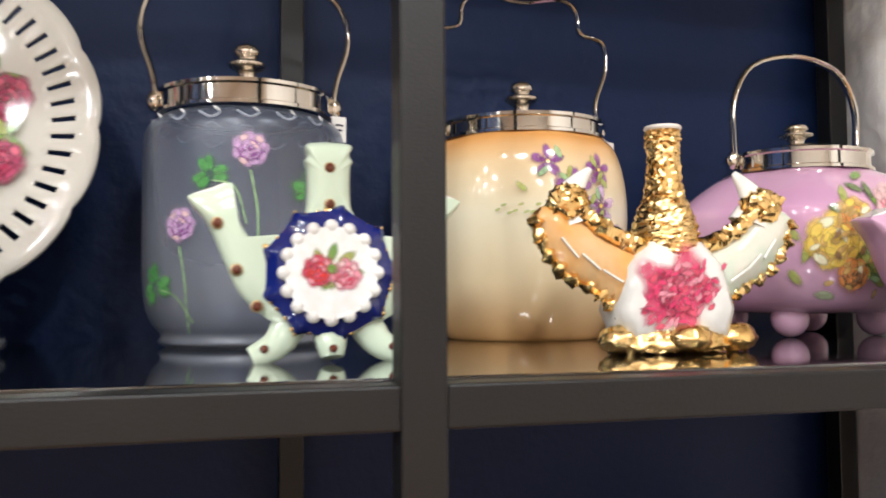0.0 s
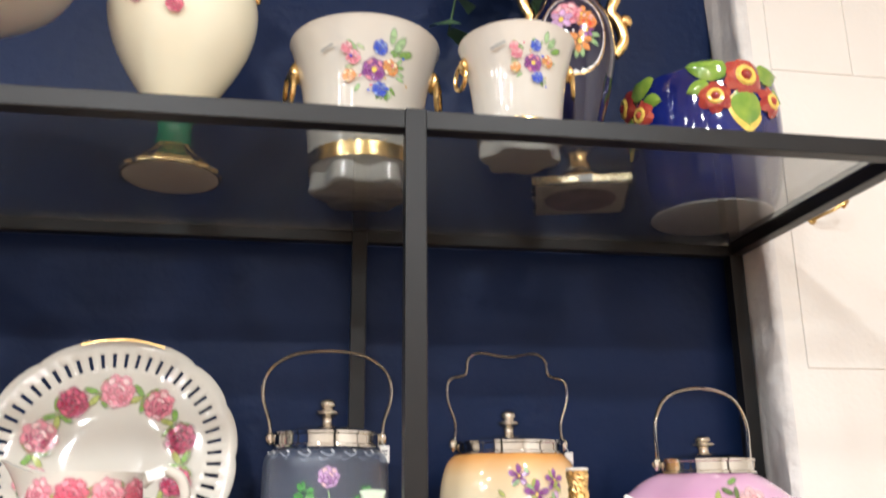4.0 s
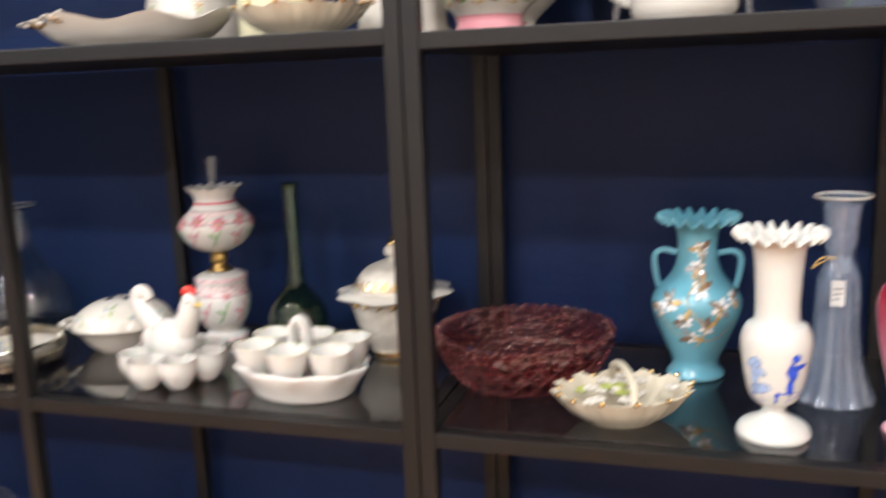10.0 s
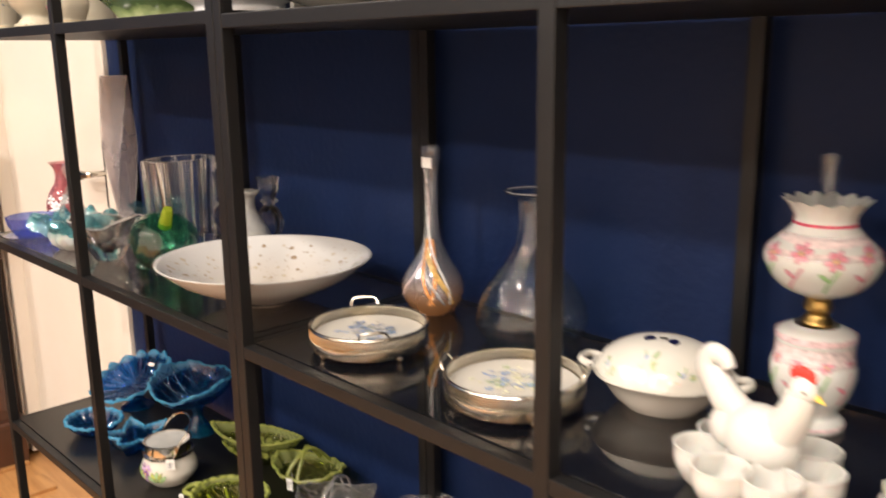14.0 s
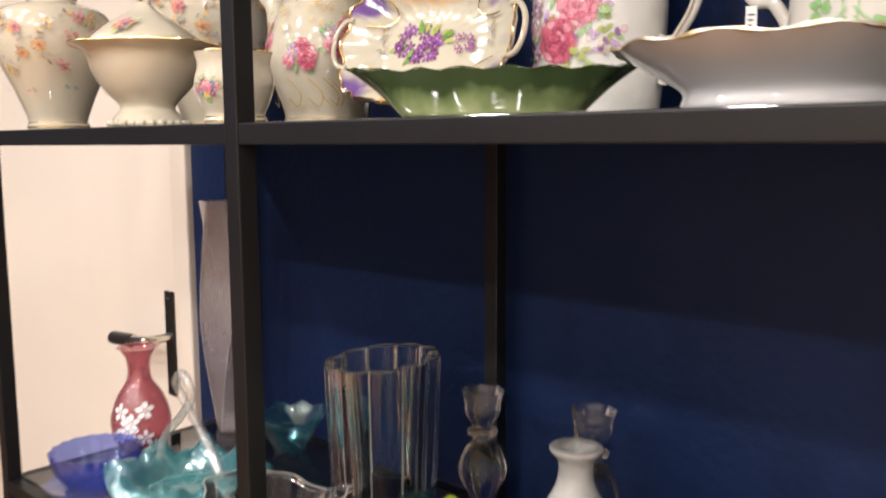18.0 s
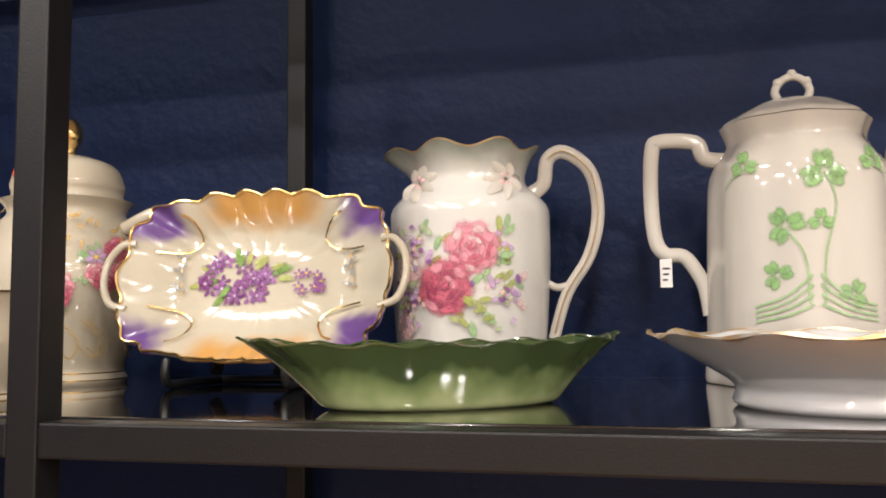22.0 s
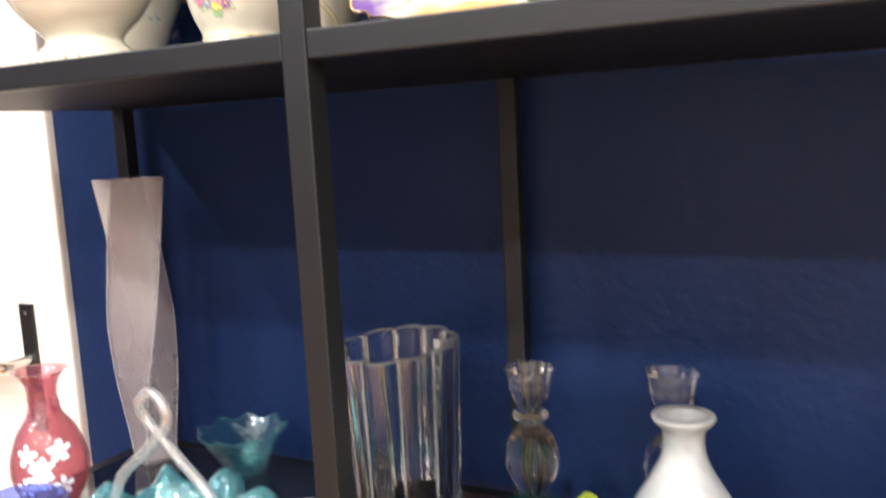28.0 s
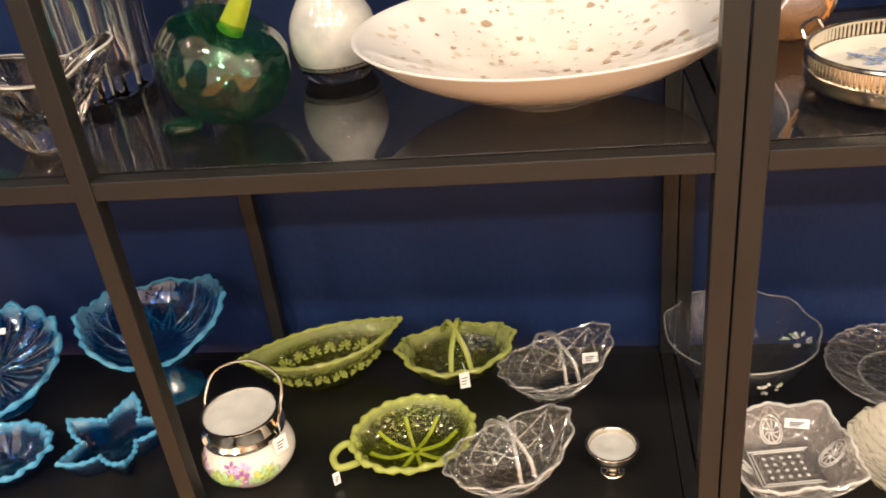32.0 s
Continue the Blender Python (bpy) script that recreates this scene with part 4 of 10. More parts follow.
def shelving_unit(xb, x0, x1, xm, z_levels, label):
    u = thing("shelving_unit", (x0 + x1) / 2, FRAME / 2, 0, label, "shelf", group="row of shelving units")
    ox, oy = (x0 + x1) / 2, FRAME / 2

    def put(name, a0, a1, b0, b1, c0, c1, mat, bev=0.0012, lab=""):
        return part(name, boxed(a0 - ox, a1 - ox, b0 - oy, b1 - oy, c0, c1, bev), mat, u, lab, smooth=False)

    for x in (x0, xm - PW / 2, x1 - PW):
        put("front_post", x, x + PW, 0, PW, 0, T, "black_metal")
    for x in (x0, xb - PW / 2, x1 - PW):
        put("back_post", x, x + PW, FRAME - PW, FRAME, 0, T, "black_metal")
    for k, z in enumerate(z_levels):
        top = z
        low = top - 0.0172
        for a, b in ((x0 + PW, xm - PW / 2), (xm + PW / 2, x1 - PW)):
            put("front_rail", a, b, 0.0006, PW - 0.0006, low, top - 0.001, "black_metal")
        for a, b in ((x0 + PW, xb - PW / 2), (xb + PW / 2, x1 - PW)):
            put("back_rail", a, b, FRAME - PW + 0.0006, FRAME - 0.0006, low, top - 0.001, "black_metal")
        for x in (x0, x1 - PW):
            put("side_rail", x + 0.0006, x + PW - 0.0006, PW, FRAME - PW, low, top - 0.001, "black_metal")
        if k in (0, 2):
            put("glass_shelf", x0 + PW + 0.001, x1 - PW - 0.001, PW + 0.001, FRAME - PW - 0.001, top - 0.006, top, "shelf_glass" if k == 0 else "smoked_glass", 0.0006, "clear glass shelf")
        else:
            bd = put("board", x0 + PW + 0.0005, x1 - PW - 0.0005, PW + 0.0005, FRAME - PW - 0.0005, top - 0.0169, top, "black_gloss" if k == 1 else "black_board", 0.001, "glossy black shelf board" if k == 1 else "black shelf board")
            bd.data.materials.append(M["board_underside"])
            for f in bd.data.polygons:
                f.material_index = 1 if f.normal.z < -0.9 else 0
    for x in (x0, xm - PW / 2, x1 - PW):
        for y in (0,):
            put("foot", x + 0.003, x + PW - 0.003, y + 0.003, y + PW - 0.003, -0.004, 0.001, "black_stand", 0.0)
    return u


shelving_unit(0.479, 0.0008, 0.949, 0.5, LEVELS["a"], "black steel shelving unit with glass shelves, full of china")
shelving_unit(-0.490, -0.9992, -0.0008, -0.5, LEVELS["b"], "black steel shelving unit with glass shelves of glassware")
shelving_unit(-1.512, -2.0, -1.0008, -1.5, LEVELS["c"], "black steel shelving unit at the end beside the door")

# ======== top shelf ========
ROSES = ("d_pink", "d_rosemid", "d_pale")
DARKROSES = ("d_rosemid", "d_wine", "d_pink")


def gilt_ring(parent, r, z, wide, mod=None):
    return part("gilt_band", ring_band(r, z, wide, mod=mod), "gold", parent, "gilt band")


# milk glass cake stand
c = thing("cake_stand", 0.097, 0.095, T, "white milk glass footed cake bowl with a beaded rim", "cake stand")
part("foot", lathe([(0.05, 0), (0.051, 0.006), (0.046, 0.012), (0.024, 0.03), (0.017, 0.05), (0.016, 0.085), (0.022, 0.1), (0.01, 0.104)], 40), "milk", c)
bowlprof = [(0.012, 0.102), (0.06, 0.112), (0.1, 0.142), (0.118, 0.185)]
part("bowl", lathe(bowlprof, 56, thick=0.005), "milk", c)
bm = bmesh.new()
for k in range(64):
    a = 2 * math.pi * k / 64
    ball(bm, (0.1165 * math.cos(a), 0.1165 * math.sin(a), 0.187), 0.0052, u=6, v=5)
part("beaded_rim", bm, "milk", c)

# cream two-handled vase
v = thing("two_handled_vase", 0.287, 0.19, T, "cream porcelain vase with pink roses, green neck and gilt scroll handles", "vase")
part("foot", lathe([(0.02, 0.026), (0.0185, 0.034), (0.0165, 0.046), (0.0175, 0.056), (0.019, 0.062), (0.015, 0.064)], 40), "green_stem", v, "green waisted stem")
skirt = part("gilt_skirt", lathe([(0.047, 0), (0.0475, 0.004), (0.043, 0.009), (0.034, 0.016), (0.024, 0.025), (0.02, 0.03)], 96, mod=frill(18, 0.025, 0.0, -1, 0.1)), "gold", v, "fluted gilt skirt of the foot")
part("underside", lathe([(0.0445, -0.0004), (0.0445, 0.0003), (0.0, 0.0004)], 48, smooth=False), "ivory", skirt, "bare cream underside")
part("gilt_ring", tube([(0.0195 * math.cos(a), 0.0195 * math.sin(a), 0.063) for a in np.linspace(0, 2 * math.pi, 37)], 0.0024, segs=7, steps=1), "gold", v, "gilt ring under the body")
vp = [(0.015, 0.062), (0.031, 0.078), (0.06, 0.125), (0.073, 0.165), (0.07, 0.2), (0.045, 0.235), (0.03, 0.255), (0.027, 0.285), (0.034, 0.315), (0.046, 0.335)]
part("body", lathe(vp, 48, thick=0.004), shaded("cream_green_neck", (0.84, 0.80, 0.62), (0.012, 0.11, 0.05), 0.222, 0.245, noise_mix=0.04), v)
p = Paint(round_surf(outer(vp)))
p.spray(-0.018, 0.178, 0.034, 6, [DARKROSES, ROSES, ROSES], "d_olive", 0.55, 0.5)
p.rose(-0.035, 0.172, 0.015, DARKROSES)
p.rose(0.004, 0.174, 0.017, ROSES)
p.rose(0.002, 0.148, 0.009, DARKROSES)
for k in range(9):
    p.blob(0.036 + 0.01 * random.random(), 0.178 + 0.025 * random.random(), 0.003, 0.003, 0, "d_plum", 6)
p.done("painted_spray", v)
for s in (-1, 1):
    bm = tube([(s * 0.06, 0, 0.195), (s * 0.07, 0, 0.2), (s * 0.062, 0, 0.215), (s * 0.07, 0, 0.235), (s * 0.066, 0, 0.262), (s * 0.05, 0, 0.268), (s * 0.045, 0, 0.28), (s * 0.06, 0, 0.295), (s * 0.06, 0, 0.32), (s * 0.04, 0, 0.325)], 0.0042, segs=7)
    for q in ((0.071, 0.2), (0.073, 0.236), (0.067, 0.263), (0.063, 0.3), (0.061, 0.197)):
        ball(bm, (s * q[0], 0, q[1]), 0.006, u=7, v=5)
    part("handle", bm, "gold", v, "gilt scroll handle")


def cache_pot(x, y, k, label, seed):
    random.seed(seed)
    t = thing("cache_pot", x, y, T, label, "flower pot", group="white flower pots on the top shelf")
    pr = [(0.03 * k, 0.012 * k), (0.048 * k, 0.02 * k), (0.053 * k, 0.034 * k), (0.061 * k, 0.1 * k), (0.072 * k, 0.145 * k), (0.0755 * k, 0.155 * k)]
    part("body", lathe(pr, 52, thick=0.004 * k), "porcelain", t)
    part("foot", lathe([(0.045 * k, 0), (0.048 * k, 0.003), (0.046 * k, 0.02 * k), (0.036 * k, 0.024 * k)], 48, mod=frill(6, 0.10, 0, -1, 0.1), smooth=False), "porcelain", t)
    gilt_ring(t, 0.0535 * k, 0.031 * k, 0.016 * k)
    for s in (-1, 1):
        part("lion_boss", ball(bmesh.new(), (s * 0.069 * k, 0, 0.125 * k), 0.01 * k, (0.7, 1, 1.2)), "gold", t, "gilt boss")
        pts = [(s * (0.074 + 0.004 * math.sin(a)) * k, 0.013 * k * math.sin(a), (0.108 + 0.016 * math.cos(a)) * k) for a in np.linspace(0, 2 * math.pi, 13)]
        part("ring_handle", tube(pts, 0.0028 * k, segs=7, steps=2), "gold", t, "gilt ring handle")
    q = Paint(round_surf(outer(pr)))
    for i in range(16):
        t_ = random.random() * 6.28
        q.leaf(0.006 * k + 0.02 * k * math.cos(t_), (0.105 + 0.02 * math.sin(t_)) * k, 0.010 * k, t_ + random.uniform(-0.5, 0.5), ["d_mint", "d_leaf", "d_sage"][i % 3])
    for a, b, l, tn in ((0.022, 0.122, 0.022, 0.9), (0.026, 0.12, 0.02, 0.35), (0.02, 0.128, 0.018, 1.4), (-0.012, 0.12, 0.016, 2.3), (0.012, 0.088, 0.014, -1.2)):
        q.leaf(a * k, b * k, l * k, tn, "d_mint" if tn > 0.5 else "d_leaf")
    q.rose(0.004 * k, 0.104 * k, 0.0125 * k, ("d_violet", "d_plum", "d_pink"))
    q.blob(0.004 * k, 0.104 * k, 0.003 * k, 0.003 * k, 0, "d_yellow", 8)
    for a, b, r, tones in ((0.007, 0.125, 0.008, ("d_blue", "d_royal", "d_sky")), (0.022, 0.108, 0.0085, ("d_orange", "d_ochre", "d_cream")), (0.008, 0.086, 0.008, ("d_blue", "d_royal", "d_sky")), (-0.016, 0.115, 0.0075, ("d_pink", "d_rosemid", "d_pale")), (-0.02, 0.098, 0.007, ("d_orange", "d_ochre", "d_cream")), (-0.022, 0.124, 0.006, ("d_pink", "d_rosemid", "d_pale"))):
        q.rose((a + random.uniform(-0.003, 0.003)) * k, b * k, r * k, tones)
    for i in range(10):
        q.blob((0.004 + random.gauss(0, 0.018)) * k, (0.095 + random.gauss(0, 0.012)) * k, 0.002 * k, 0.0014 * k, i, ["d_royal", "d_rosemid", "d_ochre"][i % 3], 6)
    for s in range(4):
        q.blob(-0.045 * k + s * 0.003, 0.125 * k + 0.001 * s, 0.003, 0.0018, 0.2, "d_grey", 6)
    q.done("painted_posy", t)
    return t


cache_pot(0.474, 0.22, 1.07, "large white porcelain flower pot with a bright posy and gilt rings", 5)
cache_pot(0.610, 0.10, 0.74, "small white porcelain flower pot with a bright posy and gilt rings", 6)

# dark blue vase with a medallion and a square gilt base
v = thing("pedestal_vase", 0.70, 0.198, T, "ink blue vase with painted flower medallion and square gilt plinth", "vase", rz=-16)
bm = bmesh.new()
box(bm, -0.05, 0.05, -0.05, 0.05, 0.0012, 0.0105, 0.0018)
part("plinth", bm, "pale_gold", v, "gilt plinth", False)
bm = bmesh.new()
box(bm, -0.0465, 0.0465, -0.0465, 0.0465, 0, 0.0025, 0.0005)
part("underside", bm, "ivory", v, "bare cream underside", False)
# no hollow is cut: a flat dark disc paints its shade
part("socket", lathe([(0.037, -0.0004), (0.037, 0.0002), (0.0, 0.0003)], 40, smooth=False), "socket_brown", v, "flat dark disc standing in for the shaded round hollow")
sticker(v, (0.004, -0.0508, 0.006), 0.013, 0.008)
part("foot", lathe([(0.03, 0.0095), (0.03, 0.02), (0.016, 0.03), (0.011, 0.044), (0.013, 0.052)], 32), "gold", v)
ip = [(0.012, 0.05), (0.02, 0.06), (0.036, 0.11), (0.047, 0.16), (0.046, 0.195), (0.034, 0.228), (0.026, 0.255), (0.028, 0.29), (0.04, 0.315)]
part("body", lathe(ip, 44, thick=0.004), "ink_glaze", v)
q = Paint(round_surf(outer(ip)))
q.blob(0.0, 0.172, 0.0375, 0.048, 0, "gold", 24, 0.0)
q.blob(0.0, 0.172, 0.0355, 0.046, 0, "d_white", 24, 0.0)
random.seed(9)
q.spray(0.002, 0.172, 0.028, 6, ["d_violet", "d_orange", ROSES, "d_pink"], "d_mint", 1.1, 0.5)
q.rose(0.016, 0.184, 0.011, ("d_orange", "d_red", "d_pale"))
q.daisy(-0.012, 0.186, 0.013, "d_lilac")
q.done("medallion", v, "white medallion with flowers")
for s in (-1, 1):
    bm = tube([(s * 0.045, 0, 0.165), (s * 0.056, 0, 0.182), (s * 0.052, 0, 0.205), (s * 0.044, 0, 0.218), (s * 0.052, 0, 0.24), (s * 0.05, 0, 0.262), (s * 0.036, 0, 0.264), (s * 0.03, 0, 0.248)], 0.0068, segs=9)
    ball(bm, (s * 0.06, 0, 0.205), 0.008, u=7, v=5)
    part("handle", bm, "gold", v, "gilt scroll handle")

# cobalt bowl with moulded fruit
b = thing("jardiniere", 0.868, 0.24, T, "glossy cobalt blue bowl with moulded fruit and leaves at the rim", "bowl")
bp = [(0.06, 0.002), (0.069, 0.004), (0.079, 0.03), (0.0855, 0.08), (0.085, 0.13), (0.081, 0.15)]
part("body", lathe(bp, 56, mod=lobed(9, 0.035, power=0.6), thick=0.005), "cobalt_glaze", b)
part("unglazed_base", lathe([(0.066, 0.0003), (0.067, 0.0018), (0.0, 0.0019)], 48, smooth=False), "rough_plaster", b, "unglazed grey base")
for a0 in (-1.5, -3.3, 0.6):
    def on_rim(u, z, out=0.0):
        a = a0 + u / 0.085
        return Vector(((0.0845 + out) * math.cos(a), (0.0845 + out) * math.sin(a), z))

    for u, z, r in ((0.002, 0.134, 0.024), (-0.032, 0.109, 0.0185), (0.036, 0.11, 0.0185)):
        flower = part("moulded_flower", bmesh.new(), "brick_glaze", b, "moulded dark red flower")
        bm = bmesh.new()
        for k in range(6):
            t = 0.5 + k * 1.047
            rows = []
            for i in range(6):
                f = i / 5
                w = r * 0.46 * math.sin(math.pi * (0.16 + 0.74 * f)) ** 0.8
                rows.append([bm.verts.new(on_rim(u + r * f * math.cos(t) - side * w * math.sin(t), min(z + r * f * math.sin(t) + side * w * math.cos(t), 0.1535), 0.002 + 0.0045 * math.sin(math.pi * min(f + 0.1, 1)) - 0.0012 * abs(side))) for side in (-1, 0, 1)])
            for p0, p1 in zip(rows, rows[1:]):
                for i in range(2):
                    bm.faces.new((p0[i], p0[i + 1], p1[i + 1], p1[i]))
        bm.normal_update()
        bm.to_mesh(flower.data)
        bm.free()
        ring = tube([on_rim(u + 0.36 * r * math.cos(t), z + 0.36 * r * math.sin(t), 0.0052) for t in np.linspace(0, 2 * math.pi, 17)], r * 0.15, segs=7, steps=1)
        part("yellow_ring", ring, "d_yellow", flower, "yellow ring of the flower")
        part("heart", ball(bmesh.new(), on_rim(u, z, 0.005), r * 0.27, (1, 1, 1), 9, 7), "brick_glaze", flower)
    for u, z, turn, ln, wide in ((0.002, 0.118, -1.57, 0.042, 0.42), (-0.018, 0.14, 2.95, 0.042, 0.34), (0.02, 0.14, 0.2, 0.038, 0.34), (-0.038, 0.126, 3.5, 0.024, 0.34), (0.042, 0.126, -0.35, 0.024, 0.34)):
        for nm, grow, lift, mat, lab in (("moulded_leaf", 1.0, 0.0016, "leaf_glaze", "moulded green leaf"),) + ((("leaf_edge", 1.18, 0.0008, "d_yellow", "yellow edge of the leaf"),) if wide > 0.4 else ()):
            bm = bmesh.new()
            rows = []
            for i in range(9):
                f = i / 8
                w = ln * grow * wide * math.sin(math.pi * (0.1 + 0.9 * f)) ** 0.75 * (1.15 - 0.3 * f)
                row = []
                for side in (-1, -0.5, 0, 0.5, 1):
                    du, dz = f * ln * grow * math.cos(turn) - side * w * math.sin(turn), f * ln * grow * math.sin(turn) + side * w * math.cos(turn)
                    row.append(bm.verts.new(on_rim(u + du, min(z + dz, 0.1525), lift + 0.002 * (1 - abs(side)))))
                rows.append(row)
            for p0, p1 in zip(rows, rows[1:]):
                for i in range(4):
                    bm.faces.new((p0[i], p0[i + 1], p1[i + 1], p1[i]))
            part(nm, bm, mat, b, lab)

# trailing ivy above the top shelf
iv = thing("ivy", 0.66, BACK - 0.012, T + 0.36, "spray of green artificial ivy hanging on the blue wall", "plant")
part("nail", tube([(0, 0.011, 0.0), (0, -0.02, 0.004)], 0.0018, segs=6, steps=1), "brass", iv)
random.seed(4)
stems, leaves = bmesh.new(), bmesh.new()
for k in range(9):
    a = -2.6 + k * 0.31
    r = random.uniform(0.05, 0.15)
    top = (0.75 * r * math.cos(a), -0.03 - 0.03 * random.random(), 0.02 + random.uniform(0, 0.03))
    end = (r * math.cos(a) * 1.25, -0.03 - 0.05 * random.random(), random.uniform(-0.12, -0.02))
    pts = [(0, -0.01, 0.0), (top[0] * 0.5, top[1] * 0.6, 0.03), top, end]
    tube(pts, 0.0013, stems, segs=5)
    for j, p0 in enumerate(spline(pts, 5)[3:]):
        ln = random.uniform(0.038, 0.066)
        d = Vector((random.uniform(-1, 1), random.uniform(-1, -0.1), random.uniform(-1, 0.2))).normalized()
        sd = d.cross(Vector((0.3, 0.2, 1))).normalized() * ln * 0.42
        up = d.cross(sd).normalized() * ln * 0.1
        m0, m1, m2 = p0, p0 + d * ln * 0.5, p0 + d * ln
        l1, r1 = p0 + d * ln * 0.38 + sd + up, p0 + d * ln * 0.38 - sd + up
        V = [leaves.verts.new(w) for w in (m0, m1, m2, l1, r1)]
        for tri in ((0, 1, 3), (3, 1, 2), (0, 4, 1), (4, 2, 1)):
            leaves.faces.new([V[i] for i in tri])
part("stem", stems, "leaf", iv)
part("foliage", leaves, "leaf", iv, "pointed green leaves")

# ======== upper shelf, right unit ========


def biscuit_barrel(x, y, z, label, prof, mat, rc, zc, ztop, handle, mod=None, rz=0, feet=0, lid_h=0.007, hr=0.002, thick=0.004, h=0.0115):
    """A biscuit barrel: body, plated collar, lid with a finial, and a bail handle."""
    t = thing("biscuit_barrel", x, y, z, label, "biscuit jar", rz, "biscuit barrels")
    part("body", lathe(prof, 64, mod=mod, thick=thick), mat, t)
    for k in range(feet):
        a = math.pi / 4 + 2 * math.pi * k / feet
        part("foot", ball(bmesh.new(), (0.048 * math.cos(a), 0.048 * math.sin(a), 0.0125), 0.0125, (1, 1, 1), 12, 8), mat, t)
    part("collar", lathe([(rc - 0.003, zc - 0.003), (rc + 0.0025, zc - 0.003), (rc + 0.0025, zc - 0.001), (rc, zc), (rc, zc + h - 0.003), (rc + 0.002, zc + h - 0.002), (rc + 0.002, zc + h), (rc - 0.003, zc + h)], 56, smooth=False), "chrome", t, "polished silver plated collar")
    lid = part("lid", lathe([(rc - 0.003, zc + h - 0.001), (rc * 0.7, zc + h + lid_h * 0.55), (rc * 0.3, zc + h + lid_h), (0.004, zc + h + lid_h + 0.001)], 48), "chrome", t, "silver plated lid")
    z0 = zc + h + lid_h
    fh = ztop - z0
    part("finial", lathe([(0.0085, z0 - 0.001), (0.0055, z0 + fh * 0.12), (0.0065, z0 + fh * 0.3), (0.0115, z0 + fh * 0.42), (0.0115, z0 + fh * 0.52), (0.006, z0 + fh * 0.6), (0.0085, z0 + fh * 0.72), (0.007, z0 + fh * 0.88), (0.0005, ztop)], 20), "silver", lid)
    part("handle", tube([(px, 0, pz) for px, pz in handle], hr, segs=8, steps=4, flat=1.6), "silver", t, "plated bail handle")
    for s in (-1, 1):
        part("lug", ball(bmesh.new(), (s * (rc + 0.003), 0, zc + 0.007), 0.005, (1, 0.8, 1.4), 8, 6), "silver", t)
    return t


def arch(pts):
    return pts + [(-px, pz) for px, pz in pts[-2::-1]]


random.seed(11)
fp = [(0.046, 0), (0.051, 0.003), (0.050, 0.008), (0.056, 0.016), (0.0605, 0.035), (0.061, 0.09), (0.0605, 0.122), (0.058, 0.132), (0.051, 0.138)]
fb = biscuit_barrel(0.445, 0.25, L2, "frosted glass biscuit barrel with enamelled clover and silver lid", fp, "frosted", 0.0515, 0.1425, 0.189, arch([(-0.054, 0.147), (-0.056, 0.165), (-0.0635, 0.192), (-0.058, 0.215), (-0.035, 0.231), (0, 0.2355)]), thick=0.003)
q = Paint(round_surf(outer(fp), -math.pi / 2 - 0.22))
for a, b0, e in ((0.014, 0.112, 0.011), (-0.026, 0.07, 0.0105)):
    q.rose(a, b0, e, ("d_lilac", "d_violet", "d_pale"))
    q.stroke([(a, b0 - 0.012), (a + 0.004, b0 - 0.035), (a + 0.004, b0 - 0.06)], 0.0013, "d_mint")
q.clover(-0.008, 0.098, 0.011, 1.9, "d_clover")
q.stroke([(-0.006, 0.094), (0.006, 0.09), (0.012, 0.07)], 0.0012, "d_mint")
q.clover(0.05, 0.092, 0.014, 1.5, "d_clover", 0.05)
q.clover(-0.045, 0.036, 0.014, 1.9, "d_clover")
q.stroke([(-0.04, 0.034), (-0.028, 0.03), (-0.018, 0.016)], 0.0012, "d_mint")
q.done("enamelled_clover", fb, "green and pink enamelled clover")
bm = bmesh.new()
for k in range(16):
    a = 2 * math.pi * k / 16
    tube([(0.0555 * math.cos(a + s), 0.0555 * math.sin(a + s), zz) for s, zz in ((-0.12, 0.1345), (0, 0.131), (0.1, 0.1335), (0.04, 0.1365))], 0.0007, bm, segs=4, steps=3)
part("etched_scroll", bm, "d_white", fb)
price_tag(fb, (0.056, -0.012, 0.142), 0.010, 0.016, 20, (0.052, 0, 0.15))

pp = [(0.05, 0), (0.055, 0.003), (0.066, 0.03), (0.0725, 0.07), (0.072, 0.1), (0.066, 0.124), (0.057, 0.134)]
pb = biscuit_barrel(0.633, 0.268, L2, "peach shaded china biscuit barrel with pansies and silver lid", pp, "peach", 0.0555, 0.137, 0.180, arch([(-0.058, 0.143), (-0.056, 0.165), (-0.064, 0.19), (-0.062, 0.21), (-0.045, 0.216), (-0.042, 0.231), (-0.03, 0.239), (0, 0.235)]), mod=lobed(8, 0.03, power=1.5), hr=0.0017, h=0.0095)
q = Paint(round_surf(outer(pp)))
for a, b0, r in ((0.014, 0.112, 0.011), (0.03, 0.095, 0.014), (0.05, 0.108, 0.011), (0.05, 0.085, 0.013), (0.056, 0.068, 0.013), (0.044, 0.055, 0.01)):
    q.daisy(a - 0.022, b0, r, "d_violet" if b0 > 0.09 else "d_lilac", "d_plum", 5)
    q.daisy(a - 0.022, b0, r * 0.55, "d_plum", "d_yellow", 5)
for k in range(26):
    q.leaf(random.uniform(-0.022, 0.043), random.uniform(0.06, 0.12), 0.010, random.random() * 6, "d_olive" if k % 2 else "d_mint")
for k in range(12):
    q.blob(-0.04 + k * 0.0035, 0.082 + 0.003 * math.sin(k * 2), 0.0022, 0.001, 0.3, "d_olive", 6)
q.done("painted_pansy_spray", pb)["kind"] = "stuff"
price_tag(pb, (0.06, -0.012, 0.136), 0.011, 0.03, 25, (0.057, 0, 0.148))

